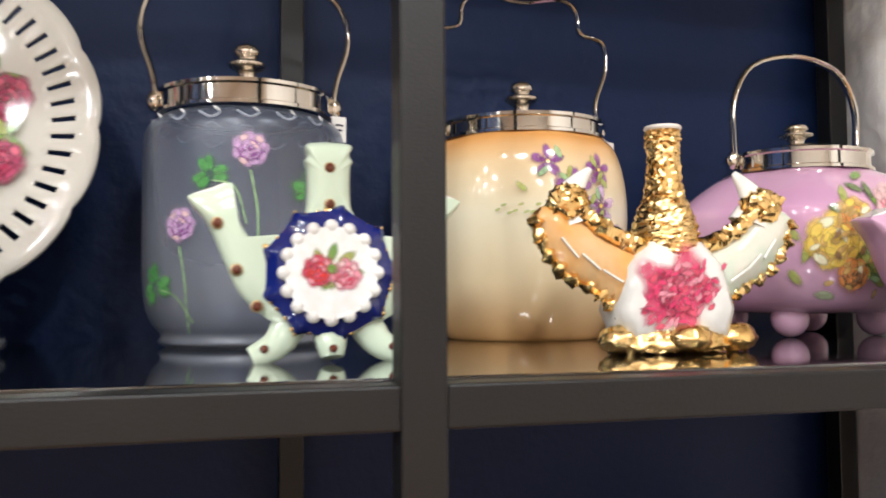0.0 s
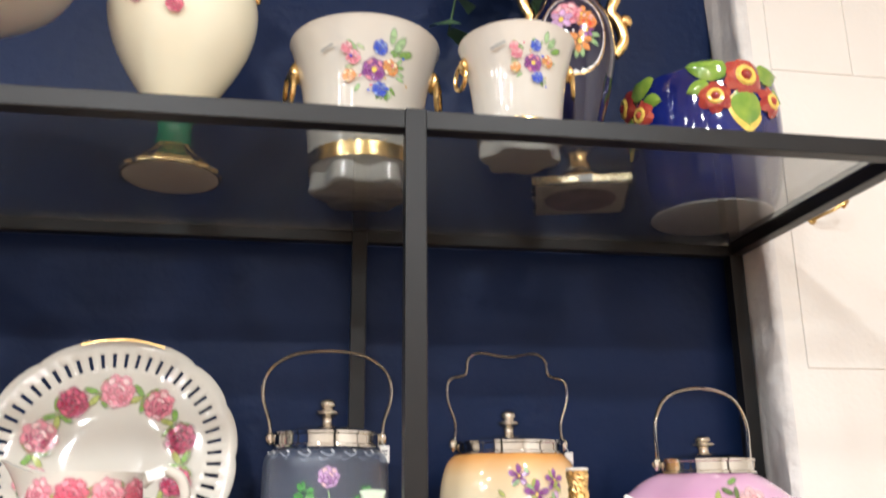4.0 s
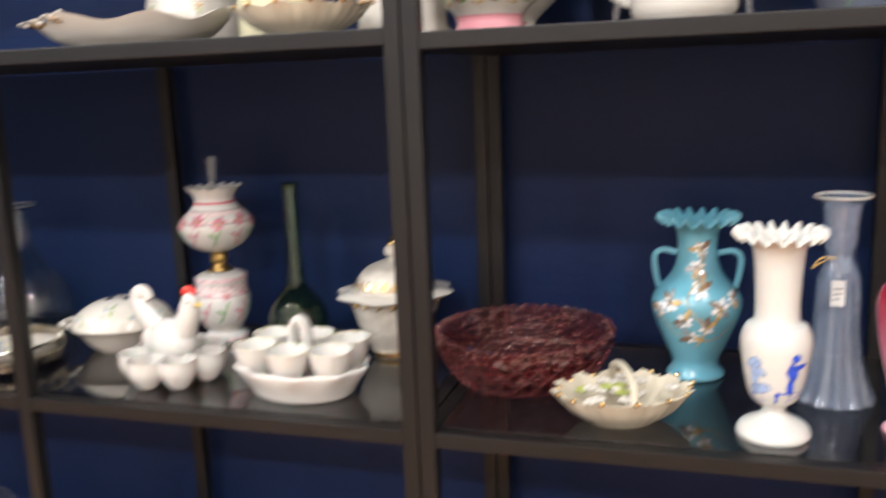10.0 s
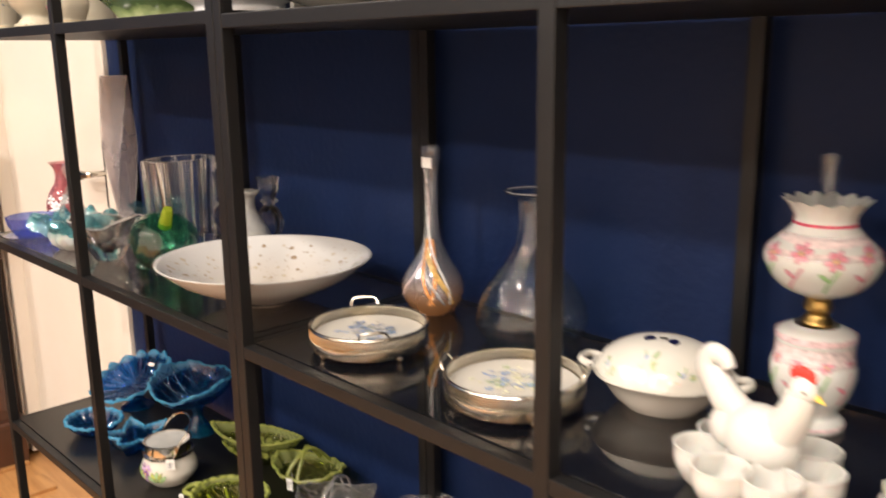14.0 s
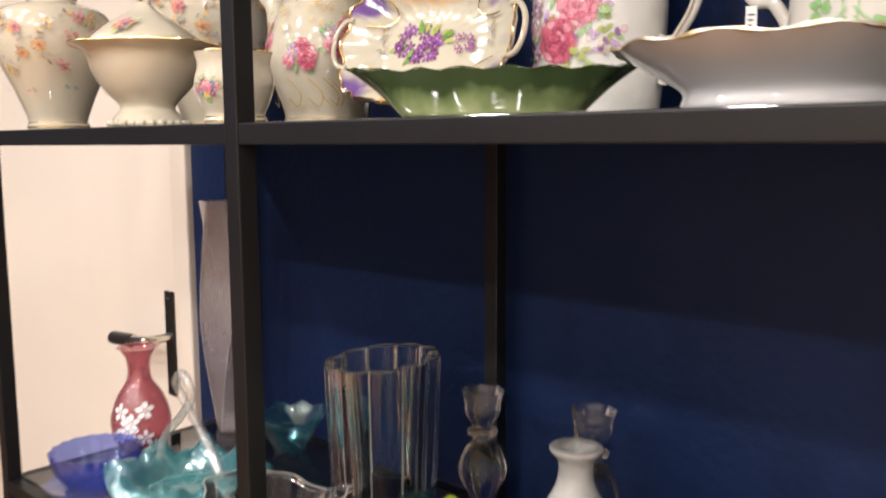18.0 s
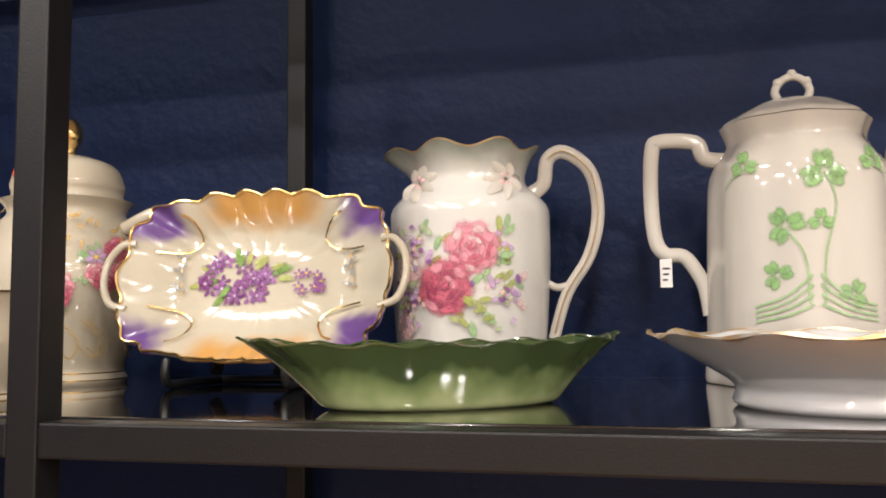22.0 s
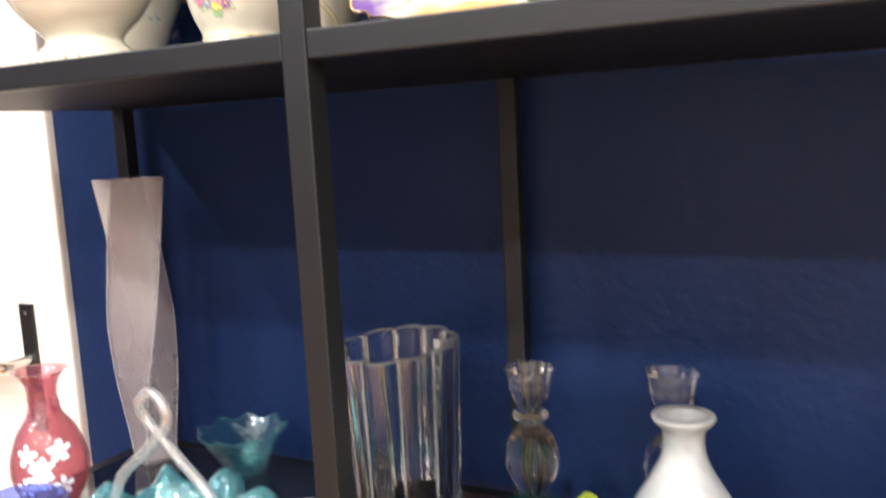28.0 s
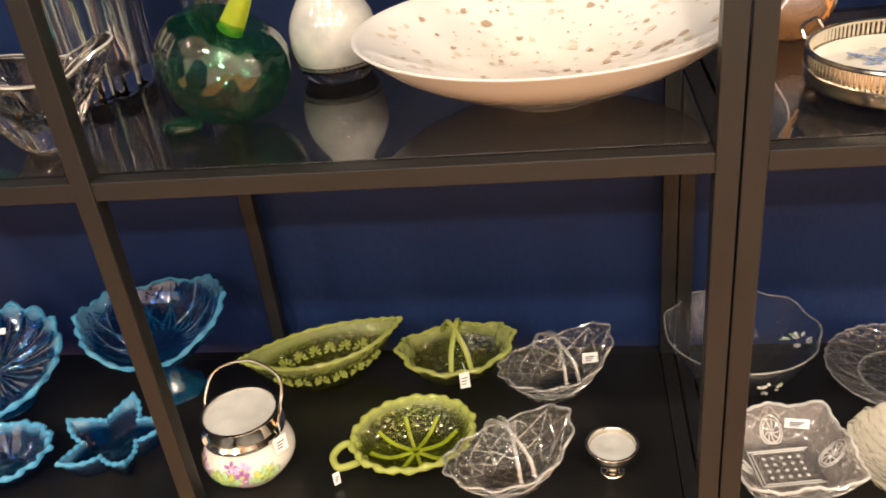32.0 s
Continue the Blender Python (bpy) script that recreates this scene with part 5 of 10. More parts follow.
kp = [(0.03, 0.015), (0.064, 0.018), (0.081, 0.032), (0.091, 0.056), (0.0945, 0.079), (0.088, 0.089), (0.064, 0.107), (0.048, 0.114)]
hexed = lobed(6, 0.07, power=1.6)
kb = biscuit_barrel(0.832, 0.238, L2, "pink lustre biscuit barrel on ball feet with yellow roses", kp, "pink_glaze", 0.0485, 0.1165, 0.152, arch([(-0.05, 0.121), (-0.051, 0.138), (-0.05, 0.167), (-0.035, 0.192), (0, 0.201)]), mod=hexed, feet=4, h=0.011)
q = Paint(round_surf(outer(kp), -math.pi / 2 - 0.42, mod=lambda a, r, z: hexed(a, r * 1.006, z)))
q.lift = 0.0006
for k in range(60):
    q.leaf(0.024 + random.gauss(0, 0.02), 0.062 + random.gauss(0, 0.017), 0.014, random.random() * 6, ["d_olive", "d_sage", "d_moss", "d_leaf"][k % 4])
q.rose(0.0, 0.062, 0.019, ("d_yellow", "d_ochre", "d_cream"))
q.rose(0.012, 0.076, 0.013, ("d_ochre", "d_orange", "d_yellow"))
q.rose(0.041, 0.084, 0.015, ("d_blush", "d_dusty", "d_pale"))
q.rose(0.03, 0.05, 0.015, ("d_olive", "d_moss", "d_mint"))
q.rose(0.012, 0.042, 0.011, ("d_orange", "d_brown", "d_ochre"))
q.rose(0.055, 0.062, 0.012, ("d_pale", "d_ochre", "d_cream"))
for k in range(26):
    q.blob(0.024 + random.gauss(0, 0.02), 0.06 + random.gauss(0, 0.016), 0.0036, 0.002, random.random() * 6, ["d_ochre", "d_brown", "d_cream"][k % 3], 7)
q.done("painted_spray", kb)["kind"] = "stuff"


def posy_vase(x, y, z, k, label, body, spout, bead, field, jewel, eye, seed=1, top=0.107, tip=0.083, eyes=False):
    """A small flat-bodied posy vase with three square spouts, raised jewels and three feet."""
    random.seed(seed)
    t = thing("posy_vase", x, y, z, label, "vase", group="three-spouted posy vases")
    out = []
    for i in range(96):
        a = 2 * math.pi * i / 96
        r = 0.0308 * (1 + 0.13 * (1 - abs(math.sin(4.5 * a))) ** 1.6)
        out.append((r * math.cos(a) * k, (0.044 + r * math.sin(a)) * k))
    part("body", slab(out, -0.013 * k, 0.013 * k, bulge=0.006 * k), body, t)
    bm = bmesh.new()
    for i, (px, pz) in enumerate(out):
        if random.random() < 0.55:
            w = random.uniform(0.955, 1.0)
            ball(bm, (px * w, -0.0127 * k, 0.044 * k + (pz - 0.044 * k) * w), random.uniform(0.0005, 0.0016) * k, (1, 0.7, 1), 6, 4)
    part("gilt_relief", bm, "gold", t, "speckled gilt edge")
    rise = tip - 0.083
    edge = [(-0.012, 0.014), (-0.03, 0.022), (-0.043, 0.034), (-0.0505, 0.05 + rise * 0.4), (-0.058, 0.068 + rise * 0.8), (-0.067, tip - 0.003), (-0.0655, tip), (-0.056, tip + 0.002), (-0.0475, tip + 0.006), (-0.0465, tip + 0.002), (-0.044, 0.072 + rise), (-0.036, 0.06 + rise * 0.6), (-0.025, 0.061), (-0.01, 0.06)]
    mouth = [(-0.017, 0.06), (-0.0125, 0.072), (-0.0105, 0.08), (-0.0105, top - 0.012), (-0.0118, top - 0.008), (-0.0102, top - 0.005), (-0.0112, top), (-0.004, top + 0.0012)]
    mouth = mouth + [(-a, b) for a, b in mouth[::-1]]
    for s, pts in ((-1, edge), (1, [(-a, b) for a, b in edge]), (0, mouth)):
        arm = part("spout", slab([(p.x * k, p.y * k) for p in spline([(a, b, 0) for a, b in pts + pts[:1]], 4)[:-1]], -0.0085 * k, 0.0085 * k, bulge=0.0045 * k), spout, t)
        spots = [(s * 0.0445, 0.046 + rise * 0.3), (s * 0.0535, 0.069 + rise * 0.9), (s * 0.035, 0.028)] if s else [(0, top - 0.03), (0, top - 0.012)]
        for i, (a, b) in enumerate(spots):
            if eyes:
                q = Paint(lambda u, v, lift, a=a, b=b: Vector((a * k + u, -0.0124 * k - lift - (0.0005 * k if math.hypot(u, v) < 0.0018 else 0), b * k + v)))
                q.blob(0, 0, 0.0069 * k, 0.0064 * k, 0.5 + i, "d_white", 14, 0.14)
                q.blob(0, 0, 0.0066 * k, 0.006 * k, 0.5 + i, jewel, 14, 0.12)
                for m_ in range(5):
                    q.leaf(0, 0, 0.0042 * k, m_ * 1.257 + i, eye)
                q.done("painted_eye", arm, "dark blue eye with a gilt star")
            else:
                part("gilt_setting", ball(bmesh.new(), (a * k, -0.0122 * k, b * k), 0.0033 * k, (1, 0.35, 0.95), 12, 8), "dull_gilt", arm)
                part("jewel", ball(bmesh.new(), (a * k, -0.0132 * k, b * k), 0.0023 * k, (1, 0.6, 1), 10, 7), jewel, arm, "small raised brown jewel")
        if s:
            part("mouth", slab([(p[0] * k, p[1] * k) for p in [(s * 0.0645, tip - 0.0015), (s * 0.056, tip + 0.0005), (s * 0.048, tip + 0.0048), (s * 0.05, tip + 0.0062), (s * 0.058, tip + 0.003), (s * 0.0652, tip + 0.0005)]], -0.0075 * k, 0.0075 * k), "pearl", arm, "white lip of the spout")
    for i, (fx, fy) in enumerate(((-0.03, -0.006), (0.001, -0.012), (0.03, -0.006))):
        part("foot", tube([(fx * 0.6 * k, fy * 0.4 * k, 0.02 * k), (fx * 0.85 * k, fy * 0.9 * k, 0.009 * k), (fx * 1.25 * k, fy * 1.1 * k, 0.0028 * k)], lambda u: (0.0098 - 0.0042 * u) * k, segs=10, flat=0.8), spout, t)
        part("foot_jewel", ball(bmesh.new(), (fx * 1.05 * k, (fy * 1.0 - 0.006) * k, 0.0075 * k), (0.0042 if eyes else 0.0022) * k, (1, 0.5, 0.9), 10, 7), jewel, t)
    q = Paint(lambda a, b, lift: Vector((a, -0.0205 * k - lift, 0.044 * k + b)))
    q.blob(0, 0, 0.0225 * k, 0.0225 * k, 0, field, 26, 0.0)
    if eyes:
        for i in range(14):
            q.blob(random.uniform(-0.006, 0.006) * k, random.uniform(-0.006, 0.008) * k, 0.0036 * k, 0.0022 * k, random.random() * 6, ["d_ochre", "d_brown", "d_grey", "d_orange"][i % 4], 8, 0.25)
    else:
        for i in range(10):
            q.leaf(0.004 * k * math.cos(i), 0.004 * k * math.sin(i), 0.012 * k, i * 0.63, "d_olive" if i % 2 else "d_leaf")
        q.rose(-0.0065 * k, 0.001 * k, 0.0085 * k, ("d_rose", "d_red", "d_pink"))
        q.rose(0.0065 * k, -0.001 * k, 0.0085 * k, ("d_pink", "d_rose", "d_pale"))
        q.blob(0, 0.002 * k, 0.003 * k, 0.003 * k, 0, "d_leaf", 8)
    q.done("medallion", t, "painted white medallion")
    bm = bmesh.new()
    for i in range(16):
        a = 2 * math.pi * i / 16
        ball(bm, (0.0225 * k * math.cos(a), -0.0185 * k, (0.044 + 0.0225 * math.sin(a)) * k), 0.0037 * k, (1, 0.9, 1), 8, 6)
    part("bead", bm, bead, t, "ring of raised pearls")
    return t


def gilded_posy_vase(x, y, z, label):
    """A leaf-armed posy vase, thick with gilding, on a rough gilt foot."""
    random.seed(22)
    t = thing("posy_vase", x, y, z, label, "vase", group="three-spouted posy vases")
    part("body", slab([(-0.026, 0.008), (0.028, 0.008), (0.032, 0.022), (0.026, 0.044), (0.014, 0.056), (-0.014, 0.056), (-0.026, 0.044), (-0.032, 0.022)], -0.012, 0.012, bulge=0.006), "pearl", t)
    for s, mat in ((-1, "orange_lustre"), (1, "mint_lustre")):
        E = spline([(a, b, 0) for a, b in ((0.022, 0.014), (0.031, 0.0245), (0.041, 0.032), (0.056, 0.040), (0.067, 0.052), (0.0725, 0.068))], 5)
        I = spline([(a, b, 0) for a, b in ((0.012, 0.05), (0.024, 0.0545), (0.038, 0.061), (0.047, 0.069), (0.057, 0.077), (0.068, 0.0735))], 5)
        bm = bmesh.new()
        rows = []
        for i, (p0, p1) in enumerate(zip(E, I)):
            f = i / (len(E) - 1)
            p0 = p0 + (p0 - p1).normalized() * 0.003 * (i % 2) * (1 < i)
            row = []
            for j in range(9):
                a = math.pi * 2 * j / 8
                c = 0.5 + 0.5 * math.cos(a)
                w = p0 * c + p1 * (1 - c)
                row.append(bm.verts.new((s * w.x, -(0.0135 - 0.008 * f) * math.sin(a), w.y)))
            rows.append(row)
        for p0, p1 in zip(rows, rows[1:]):
            for j in range(8):
                bm.faces.new((p0[j], p0[j + 1], p1[j + 1], p1[j]))
        bmesh.ops.recalc_face_normals(bm, faces=bm.faces[:])
        arm = part("leaf_arm", bm, mat, t, "lustre leaf with a gilt toothed edge")
        edge = [(s * p.x, -0.003, p.y - 0.0005 + 0.001 * (i % 2)) for i, p in enumerate(E)]
        part("gilt_edge", roughen(tube(edge, lambda u: 0.0030 + 0.0016 * math.sin(u * 60), segs=8, steps=3), 0.0018, 380, s), "gold", arm, "toothed gilt edge")
        ridge = [(s * p.x, -0.006, p.y + 0.002) for p in I[1:-2]]
        part("gilt_ridge", roughen(tube(ridge, lambda u: 0.0046 - 0.001 * u, segs=10, steps=3), 0.0022, 330, s + 3), "gold", arm, "rough raised gilding")
        for k in range(3):
            vein = [(s * (0.03 + 0.011 * k), -0.0125 + 0.0016 * k, 0.036 + 0.006 * k), (s * (0.04 + 0.01 * k), -0.0118 + 0.002 * k, 0.042 + 0.008 * k)]
            part("vein", tube(vein, 0.0007, segs=5, steps=1), "pearl", arm)
        curl = part("curl", tube([(s * 0.05, 0, 0.066), (s * 0.053, 0, 0.077), (s * 0.048, 0, 0.086), (s * 0.041, 0, 0.0935)], lambda u: 0.0125 - 0.011 * u, segs=14, flat=0.62), "pearl", t, "white spout edged with gilding")
        part("gilt_patch", roughen(ball(bmesh.new(), (s * 0.0545, -0.0035, 0.0755), 0.0112, (1.0, 0.6, 0.85), 30, 20), 0.002, 420, s + 7), "gold", curl, "sponged gilding")
    part("spout", roughen(lathe([(0.0165, 0.047), (0.0172, 0.054), (0.0165, 0.062), (0.0145, 0.07), (0.0105, 0.08), (0.0086, 0.092), (0.0082, 0.104), (0.0092, 0.11), (0.0078, 0.1155)], 56, steps=12, thick=0.0015), 0.0016, 520, 2), "gold", t, "rough gilt middle spout")
    part("rim", tube([(0.0086 * math.cos(a), 0.0086 * math.sin(a), 0.1155) for a in np.linspace(0, 2 * math.pi, 25)], 0.0013, segs=6, steps=1), "pearl", t)
    foot = lathe([(0.024, 0.001), (0.026, 0.004), (0.0235, 0.009), (0.020, 0.015), (0.0195, 0.02)], 72, steps=5, mod=lambda a, r, zz: (r * 1.4 * math.cos(a), r * 0.62 * math.sin(a) - 0.003, zz))
    for fx, fy, fr in ((-0.029, -0.006, 0.0098), (0.004, -0.015, 0.0105), (0.036, -0.006, 0.0102), (0.004, 0.012, 0.009)):
        ball(foot, (fx, fy, fr * 0.72), fr, (1.15, 0.9, 0.72), 22, 14)
    part("foot", roughen(foot, 0.0018, 360, 5), "gold", t, "rough lumpy gilt foot")
    q = Paint(lambda a, b, lift: Vector((a, -0.0186 - lift + 0.005 * (abs(a) / 0.03) ** 2, 0.032 + b)))
    for turn in range(5):
        q.blob(-0.003 + 0.009 * math.cos(turn * 1.257), 0.006 * math.sin(turn * 1.257), 0.016, 0.0095, turn * 1.257, "d_cerise", 14, 0.2)
    for i in range(150):
        a, b = random.gauss(-0.002, 0.0095), random.gauss(-0.001, 0.0065)
        a, b = max(min(a, 0.024), -0.026), max(min(b, 0.013), -0.015) + 0.22 * a
        q.blob(a, b, 0.0034, 0.0016, random.uniform(-0.2, 1.3), ["d_cerise", "d_rose", "d_cerise", "d_deep", "d_cerise", "d_rosemid", "d_pink"][i % 7], 8, 0.3)
    q.done("painted_flower", t, "deep red painted flower")
    return t


posy_vase(0.478, 0.105, L2, 0.92, "cobalt and mint posy vase with pearls and red roses", "cobalt_glaze", "mint_glaze", "pearl", "d_white", "jewel", "d_brown", seed=21, top=0.108, tip=0.082)
gilded_posy_vase(0.652, 0.105, L2, "heavily gilded posy vase with a red painted centre")
posy_vase(0.853, 0.125, L2, 0.95, "pink posy vase with pearls and dark gilded eyes", "pink_glaze", "pink_glaze", "pearl", "d_white", "cobalt_glaze", "d_yellow", seed=23, top=0.094, tip=0.077, eyes=True)

# pierced plate on a clear stand
pl = thing("ribbon_plate", 0.240, 0.262, L2, "white pierced ribbon plate with a wreath of roses, propped upright", "plate")
segs = 168


def plate_z(r):
    return float(np.interp(r, [0, 0.057, 0.064, 0.083, 0.104, 0.119], [0.0, 0.0, 0.003, 0.008, 0.012, 0.015]))


bm = bmesh.new()
radii = [0.0, 0.03, 0.057, 0.064, 0.075, 0.087, 0.0915, 0.1055, 0.11, 0.118]
rings = []
for r in radii:
    ring = []
    for i in range(segs if r else 1):
        a = 2 * math.pi * i / segs
        k = 1 + (0.022 * abs(math.sin(7 * a)) ** 0.6 if r > 0.109 else 0)
        ring.append(bm.verts.new((r * k * math.cos(a), r * k * math.sin(a), plate_z(r))))
    rings.append(ring)
for j, (p0, p1) in enumerate(zip(rings, rings[1:])):
    for i in range(segs):
        if j == 6 and i % 3 == 1:
            continue
        qd = list(dict.fromkeys([p0[i % len(p0)], p1[i], p1[(i + 1) % segs], p0[(i + 1) % len(p0)]]))
        bm.faces.new(qd)
dish = part("plate", bm, "porcelain", pl)
sol = dish.modifiers.new("thickness", "SOLIDIFY")
sol.thickness, sol.offset = 0.0028, -1
dish.matrix_local = pose(0, 0, 0.1285, 76, 0, 0)
q = Paint(lambda a, b, lift: Vector((a, b, plate_z(math.hypot(a, b)) + lift + 0.0002)))
random.seed(31)
for i in range(10):
    a = 2 * math.pi * i / 10 + 0.3
    for j in range(5):
        q.leaf(0.068 * math.cos(a + 0.24), 0.068 * math.sin(a + 0.24), 0.017, a + 1.4 + j * 1.1, "d_olive" if j % 2 else "d_leaf")
    q.rose(0.068 * math.cos(a), 0.068 * math.sin(a), 0.0175 - 0.0015 * (i % 2), (("d_wine", "d_deep", "d_rosemid"), ("d_dusty", "d_wine", "d_blush"), ("d_pink", "d_dusty", "d_pale"))[i % 3])
q.stroke([(0.117 * math.cos(a), 0.117 * math.sin(a)) for a in np.linspace(1.2, 1.9, 6)], 0.0016, "gold")
w = q.done("rose_wreath", dish)
st = thing("plate_stand", 0.25, 0.2, L2, "clear acrylic plate stand under the pierced plate", "plate stand")
for s in (-1, 1):
    part("leg", tube([(s * 0.065, -0.035, 0.026), (s * 0.066, -0.038, 0.012), (s * 0.067, -0.034, 0.004), (s * 0.066, 0.01, 0.006), (s * 0.05, 0.05, 0.004)], 0.0035, segs=8), "acrylic", st)
    part("prop", tube([(s * 0.055, 0.01, 0.006), (s * 0.045, 0.062, 0.05), (s * 0.03, 0.085, 0.1)], 0.0032, segs=8), "acrylic", st)
part("crossbar", tube([(-0.066, 0.012, 0.006), (0.066, 0.012, 0.006)], 0.0032, segs=8, steps=1), "acrylic", st)

# white jug with a band of roses
j = thing("milk_jug", 0.254, 0.115, L2, "white porcelain milk jug with a band of roses under the rim", "jug")
jp = [(0.044, 0), (0.046, 0.003), (0.051, 0.013), (0.0505, 0.032), (0.046, 0.073), (0.043, 0.1), (0.0435, 0.115)]

part("body", lathe(jp, 56, mod=pouring(0.021, 0.010, 0.077, 0.115), thick=0.0035), "porcelain", j)
part("handle", tube([(0.042, 0, 0.106), (0.056, 0, 0.116), (0.072, 0, 0.11), (0.076, 0, 0.09), (0.066, 0, 0.06), (0.05, 0, 0.031), (0.046, 0, 0.02)], lambda s: 0.0052 - 0.002 * s, segs=10, flat=0.8), "porcelain", j)
q = Paint(round_surf(outer(jp)))
random.seed(33)
for i, a in enumerate((-0.05, -0.026, 0.0, 0.026, 0.05)):
    for jj in range(6):
        q.leaf(a + random.uniform(-0.01, 0.01), 0.093 + random.uniform(-0.006, 0.008), 0.012, random.random() * 6, "d_olive" if jj % 2 else "d_leaf")
    q.rose(a, 0.0985, 0.0138, ("d_pink", "d_rosemid", "d_pale") if i % 2 else ("d_rosemid", "d_rose", "d_pink"))
q.done("painted_band", j)
sticker(j, (0.053, -0.0065, 0.1135), 0.014, 0.009, 0, -20)

# lidded urn with gilt handles
u = thing("lidded_urn", 0.068, 0.232, L2, "white lidded urn with painted flowers and gilt handles", "urn")
up_ = [(0.024, 0), (0.026, 0.004), (0.017, 0.012), (0.02, 0.02), (0.045, 0.045), (0.051, 0.075), (0.046, 0.1), (0.036, 0.112)]
part("body", lathe(up_, 48, thick=0.0035), "porcelain", u)
lid = part("lid", lathe([(0.037, 0.111), (0.038, 0.115), (0.029, 0.122), (0.031, 0.134), (0.031, 0.142), (0.025, 0.155), (0.012, 0.168), (0.006, 0.171)], 40), "porcelain", u)
part("finial", lathe([(0.006, 0.17), (0.009, 0.176), (0.004, 0.183), (0.007, 0.189), (0.001, 0.203)], 16), "gold", lid, "gilt pointed finial")
for s in (-1, 1):
    part("handle", tube([(s * 0.03, 0, 0.112), (s * 0.055, 0, 0.12), (s * 0.072, 0, 0.13), (s * 0.07, 0, 0.108), (s * 0.062, 0, 0.075), (s * 0.05, 0, 0.05)], lambda u_: 0.006 - 0.003 * u_, segs=8, flat=0.6), "pale_gold", u, "pale gilt handle")
q = Paint(round_surf(outer(up_)))
random.seed(35)
q.spray(-0.01, 0.082, 0.026, 6, [ROSES, "d_white", ROSES], "d_mint", 0.6, 0.5)
q.spray(0.034, 0.085, 0.02, 4, [ROSES, DARKROSES], "d_olive", 0.7, 0.5)
q.rose(0.002, 0.012, 0.008, DARKROSES)
q.done("painted_posy", u)

# pink banded bowl with a swing handle
b = thing("banded_biscuit_bowl", 0.062, 0.102, L2, "pink banded china bowl with plated rim and swing handle", "bowl")
bp = [(0.032, 0), (0.034, 0.003), (0.033, 0.014), (0.046, 0.03), (0.059, 0.052), (0.062, 0.064), (0.0605, 0.074)]
part("body", lathe(bp, 56, thick=0.003), "porcelain", b)
R = outer(bp)
for z, wd, mt, nm in ((0.0085, 0.015, "pink_band", "pink_band"), (0.0525, 0.017, "pink_band", "pink_band"), (0.0698, 0.0085, "mint_band", "mint_band")):
    bm = bmesh.new()
    rows = []
    for i in range(5):
        zz = z - wd / 2 + wd * i / 4
        rows.append([bm.verts.new(((R(zz) + 0.0005) * math.cos(2 * math.pi * s / 56), (R(zz) + 0.0005) * math.sin(2 * math.pi * s / 56), zz)) for s in range(56)])
    for p0, p1 in zip(rows, rows[1:]):
        for s in range(56):
            bm.faces.new((p0[s], p0[(s + 1) % 56], p1[(s + 1) % 56], p1[s]))
    part(nm, bm, mt, b)
q = Paint(round_surf(R))
q.lift = 0.0009
for i in range(9):
    a = -0.14 + i * 0.035
    if i % 2 == 0:
        q.stroke([(a, 0.0445), (a, 0.0525), (a, 0.0605)], 0.021, "d_olive", 2)
    for h, cl in ((0.0036, "d_ochre"), (0.0029, "d_white"), (0.0017, "d_pale")):
        q.stroke([(a, 0.0525 - h), (a, 0.0525), (a, 0.0525 + h)], h * 1.7, cl, 2)
for z in (0.0443, 0.0608, 0.0648, 0.0165):
    q.stroke([(-0.18 + 0.02 * k, z) for k in range(19)], 0.0009, "d_dusty" if z < 0.062 else "d_ochre", 2)
for i in range(6):
    a = -0.0875 + i * 0.035
    q.stroke([(a - 0.013, 0.037), (a, 0.0295), (a + 0.013, 0.037)], 0.0028, "d_clover")
    q.blob(a - 0.003, 0.0315, 0.005, 0.0017, -0.5, "d_rose", 8)
    q.daisy(a + 0.0175, 0.034, 0.0062, "d_cream", "d_ochre", 7)
    for k in range(3):
        q.blob(a + 0.0135 + 0.004 * k, 0.0285 - 0.0012 * (k == 1), 0.002, 0.0016, 0, "d_ochre", 7)
q.done("painted_garland", b)
part("plated_rim", lathe([(0.0575, 0.073), (0.0605, 0.073), (0.0605, 0.083), (0.0575, 0.083)], 48, smooth=False), "silver", b, "silver plated rim")
part("handle", tube([(-0.06, 0, 0.077), (-0.062, 0.004, 0.1), (-0.045, 0.01, 0.14), (0, 0.014, 0.158), (0.045, 0.01, 0.14), (0.062, 0.004, 0.1), (0.06, 0, 0.077)], 0.002, segs=8), "silver", b)

# slim fluted jug behind the post
f = thing("twig_jug", -0.034, 0.19, L2, "slim white jug moulded as a tree trunk with branch handle", "jug")
fpz = [(0.03, 0), (0.031, 0.006), (0.024, 0.022), (0.0215, 0.06), (0.02, 0.1), (0.021, 0.135), (0.024, 0.16), (0.027, 0.172)]
part("body", roughen(lathe(fpz, 48, mod=lobed(7, 0.06), thick=0.002), 0.0009, 90.0), "porcelain", f)
part("handle", roughen(tube([(0.02, -0.004, 0.158), (0.04, -0.004, 0.166), (0.058, -0.002, 0.176), (0.06, 0, 0.15), (0.058, 0, 0.11), (0.046, 0, 0.085), (0.021, 0, 0.075)], 0.0052, segs=9), 0.0007, 120.0), "porcelain", f, "branch handle")

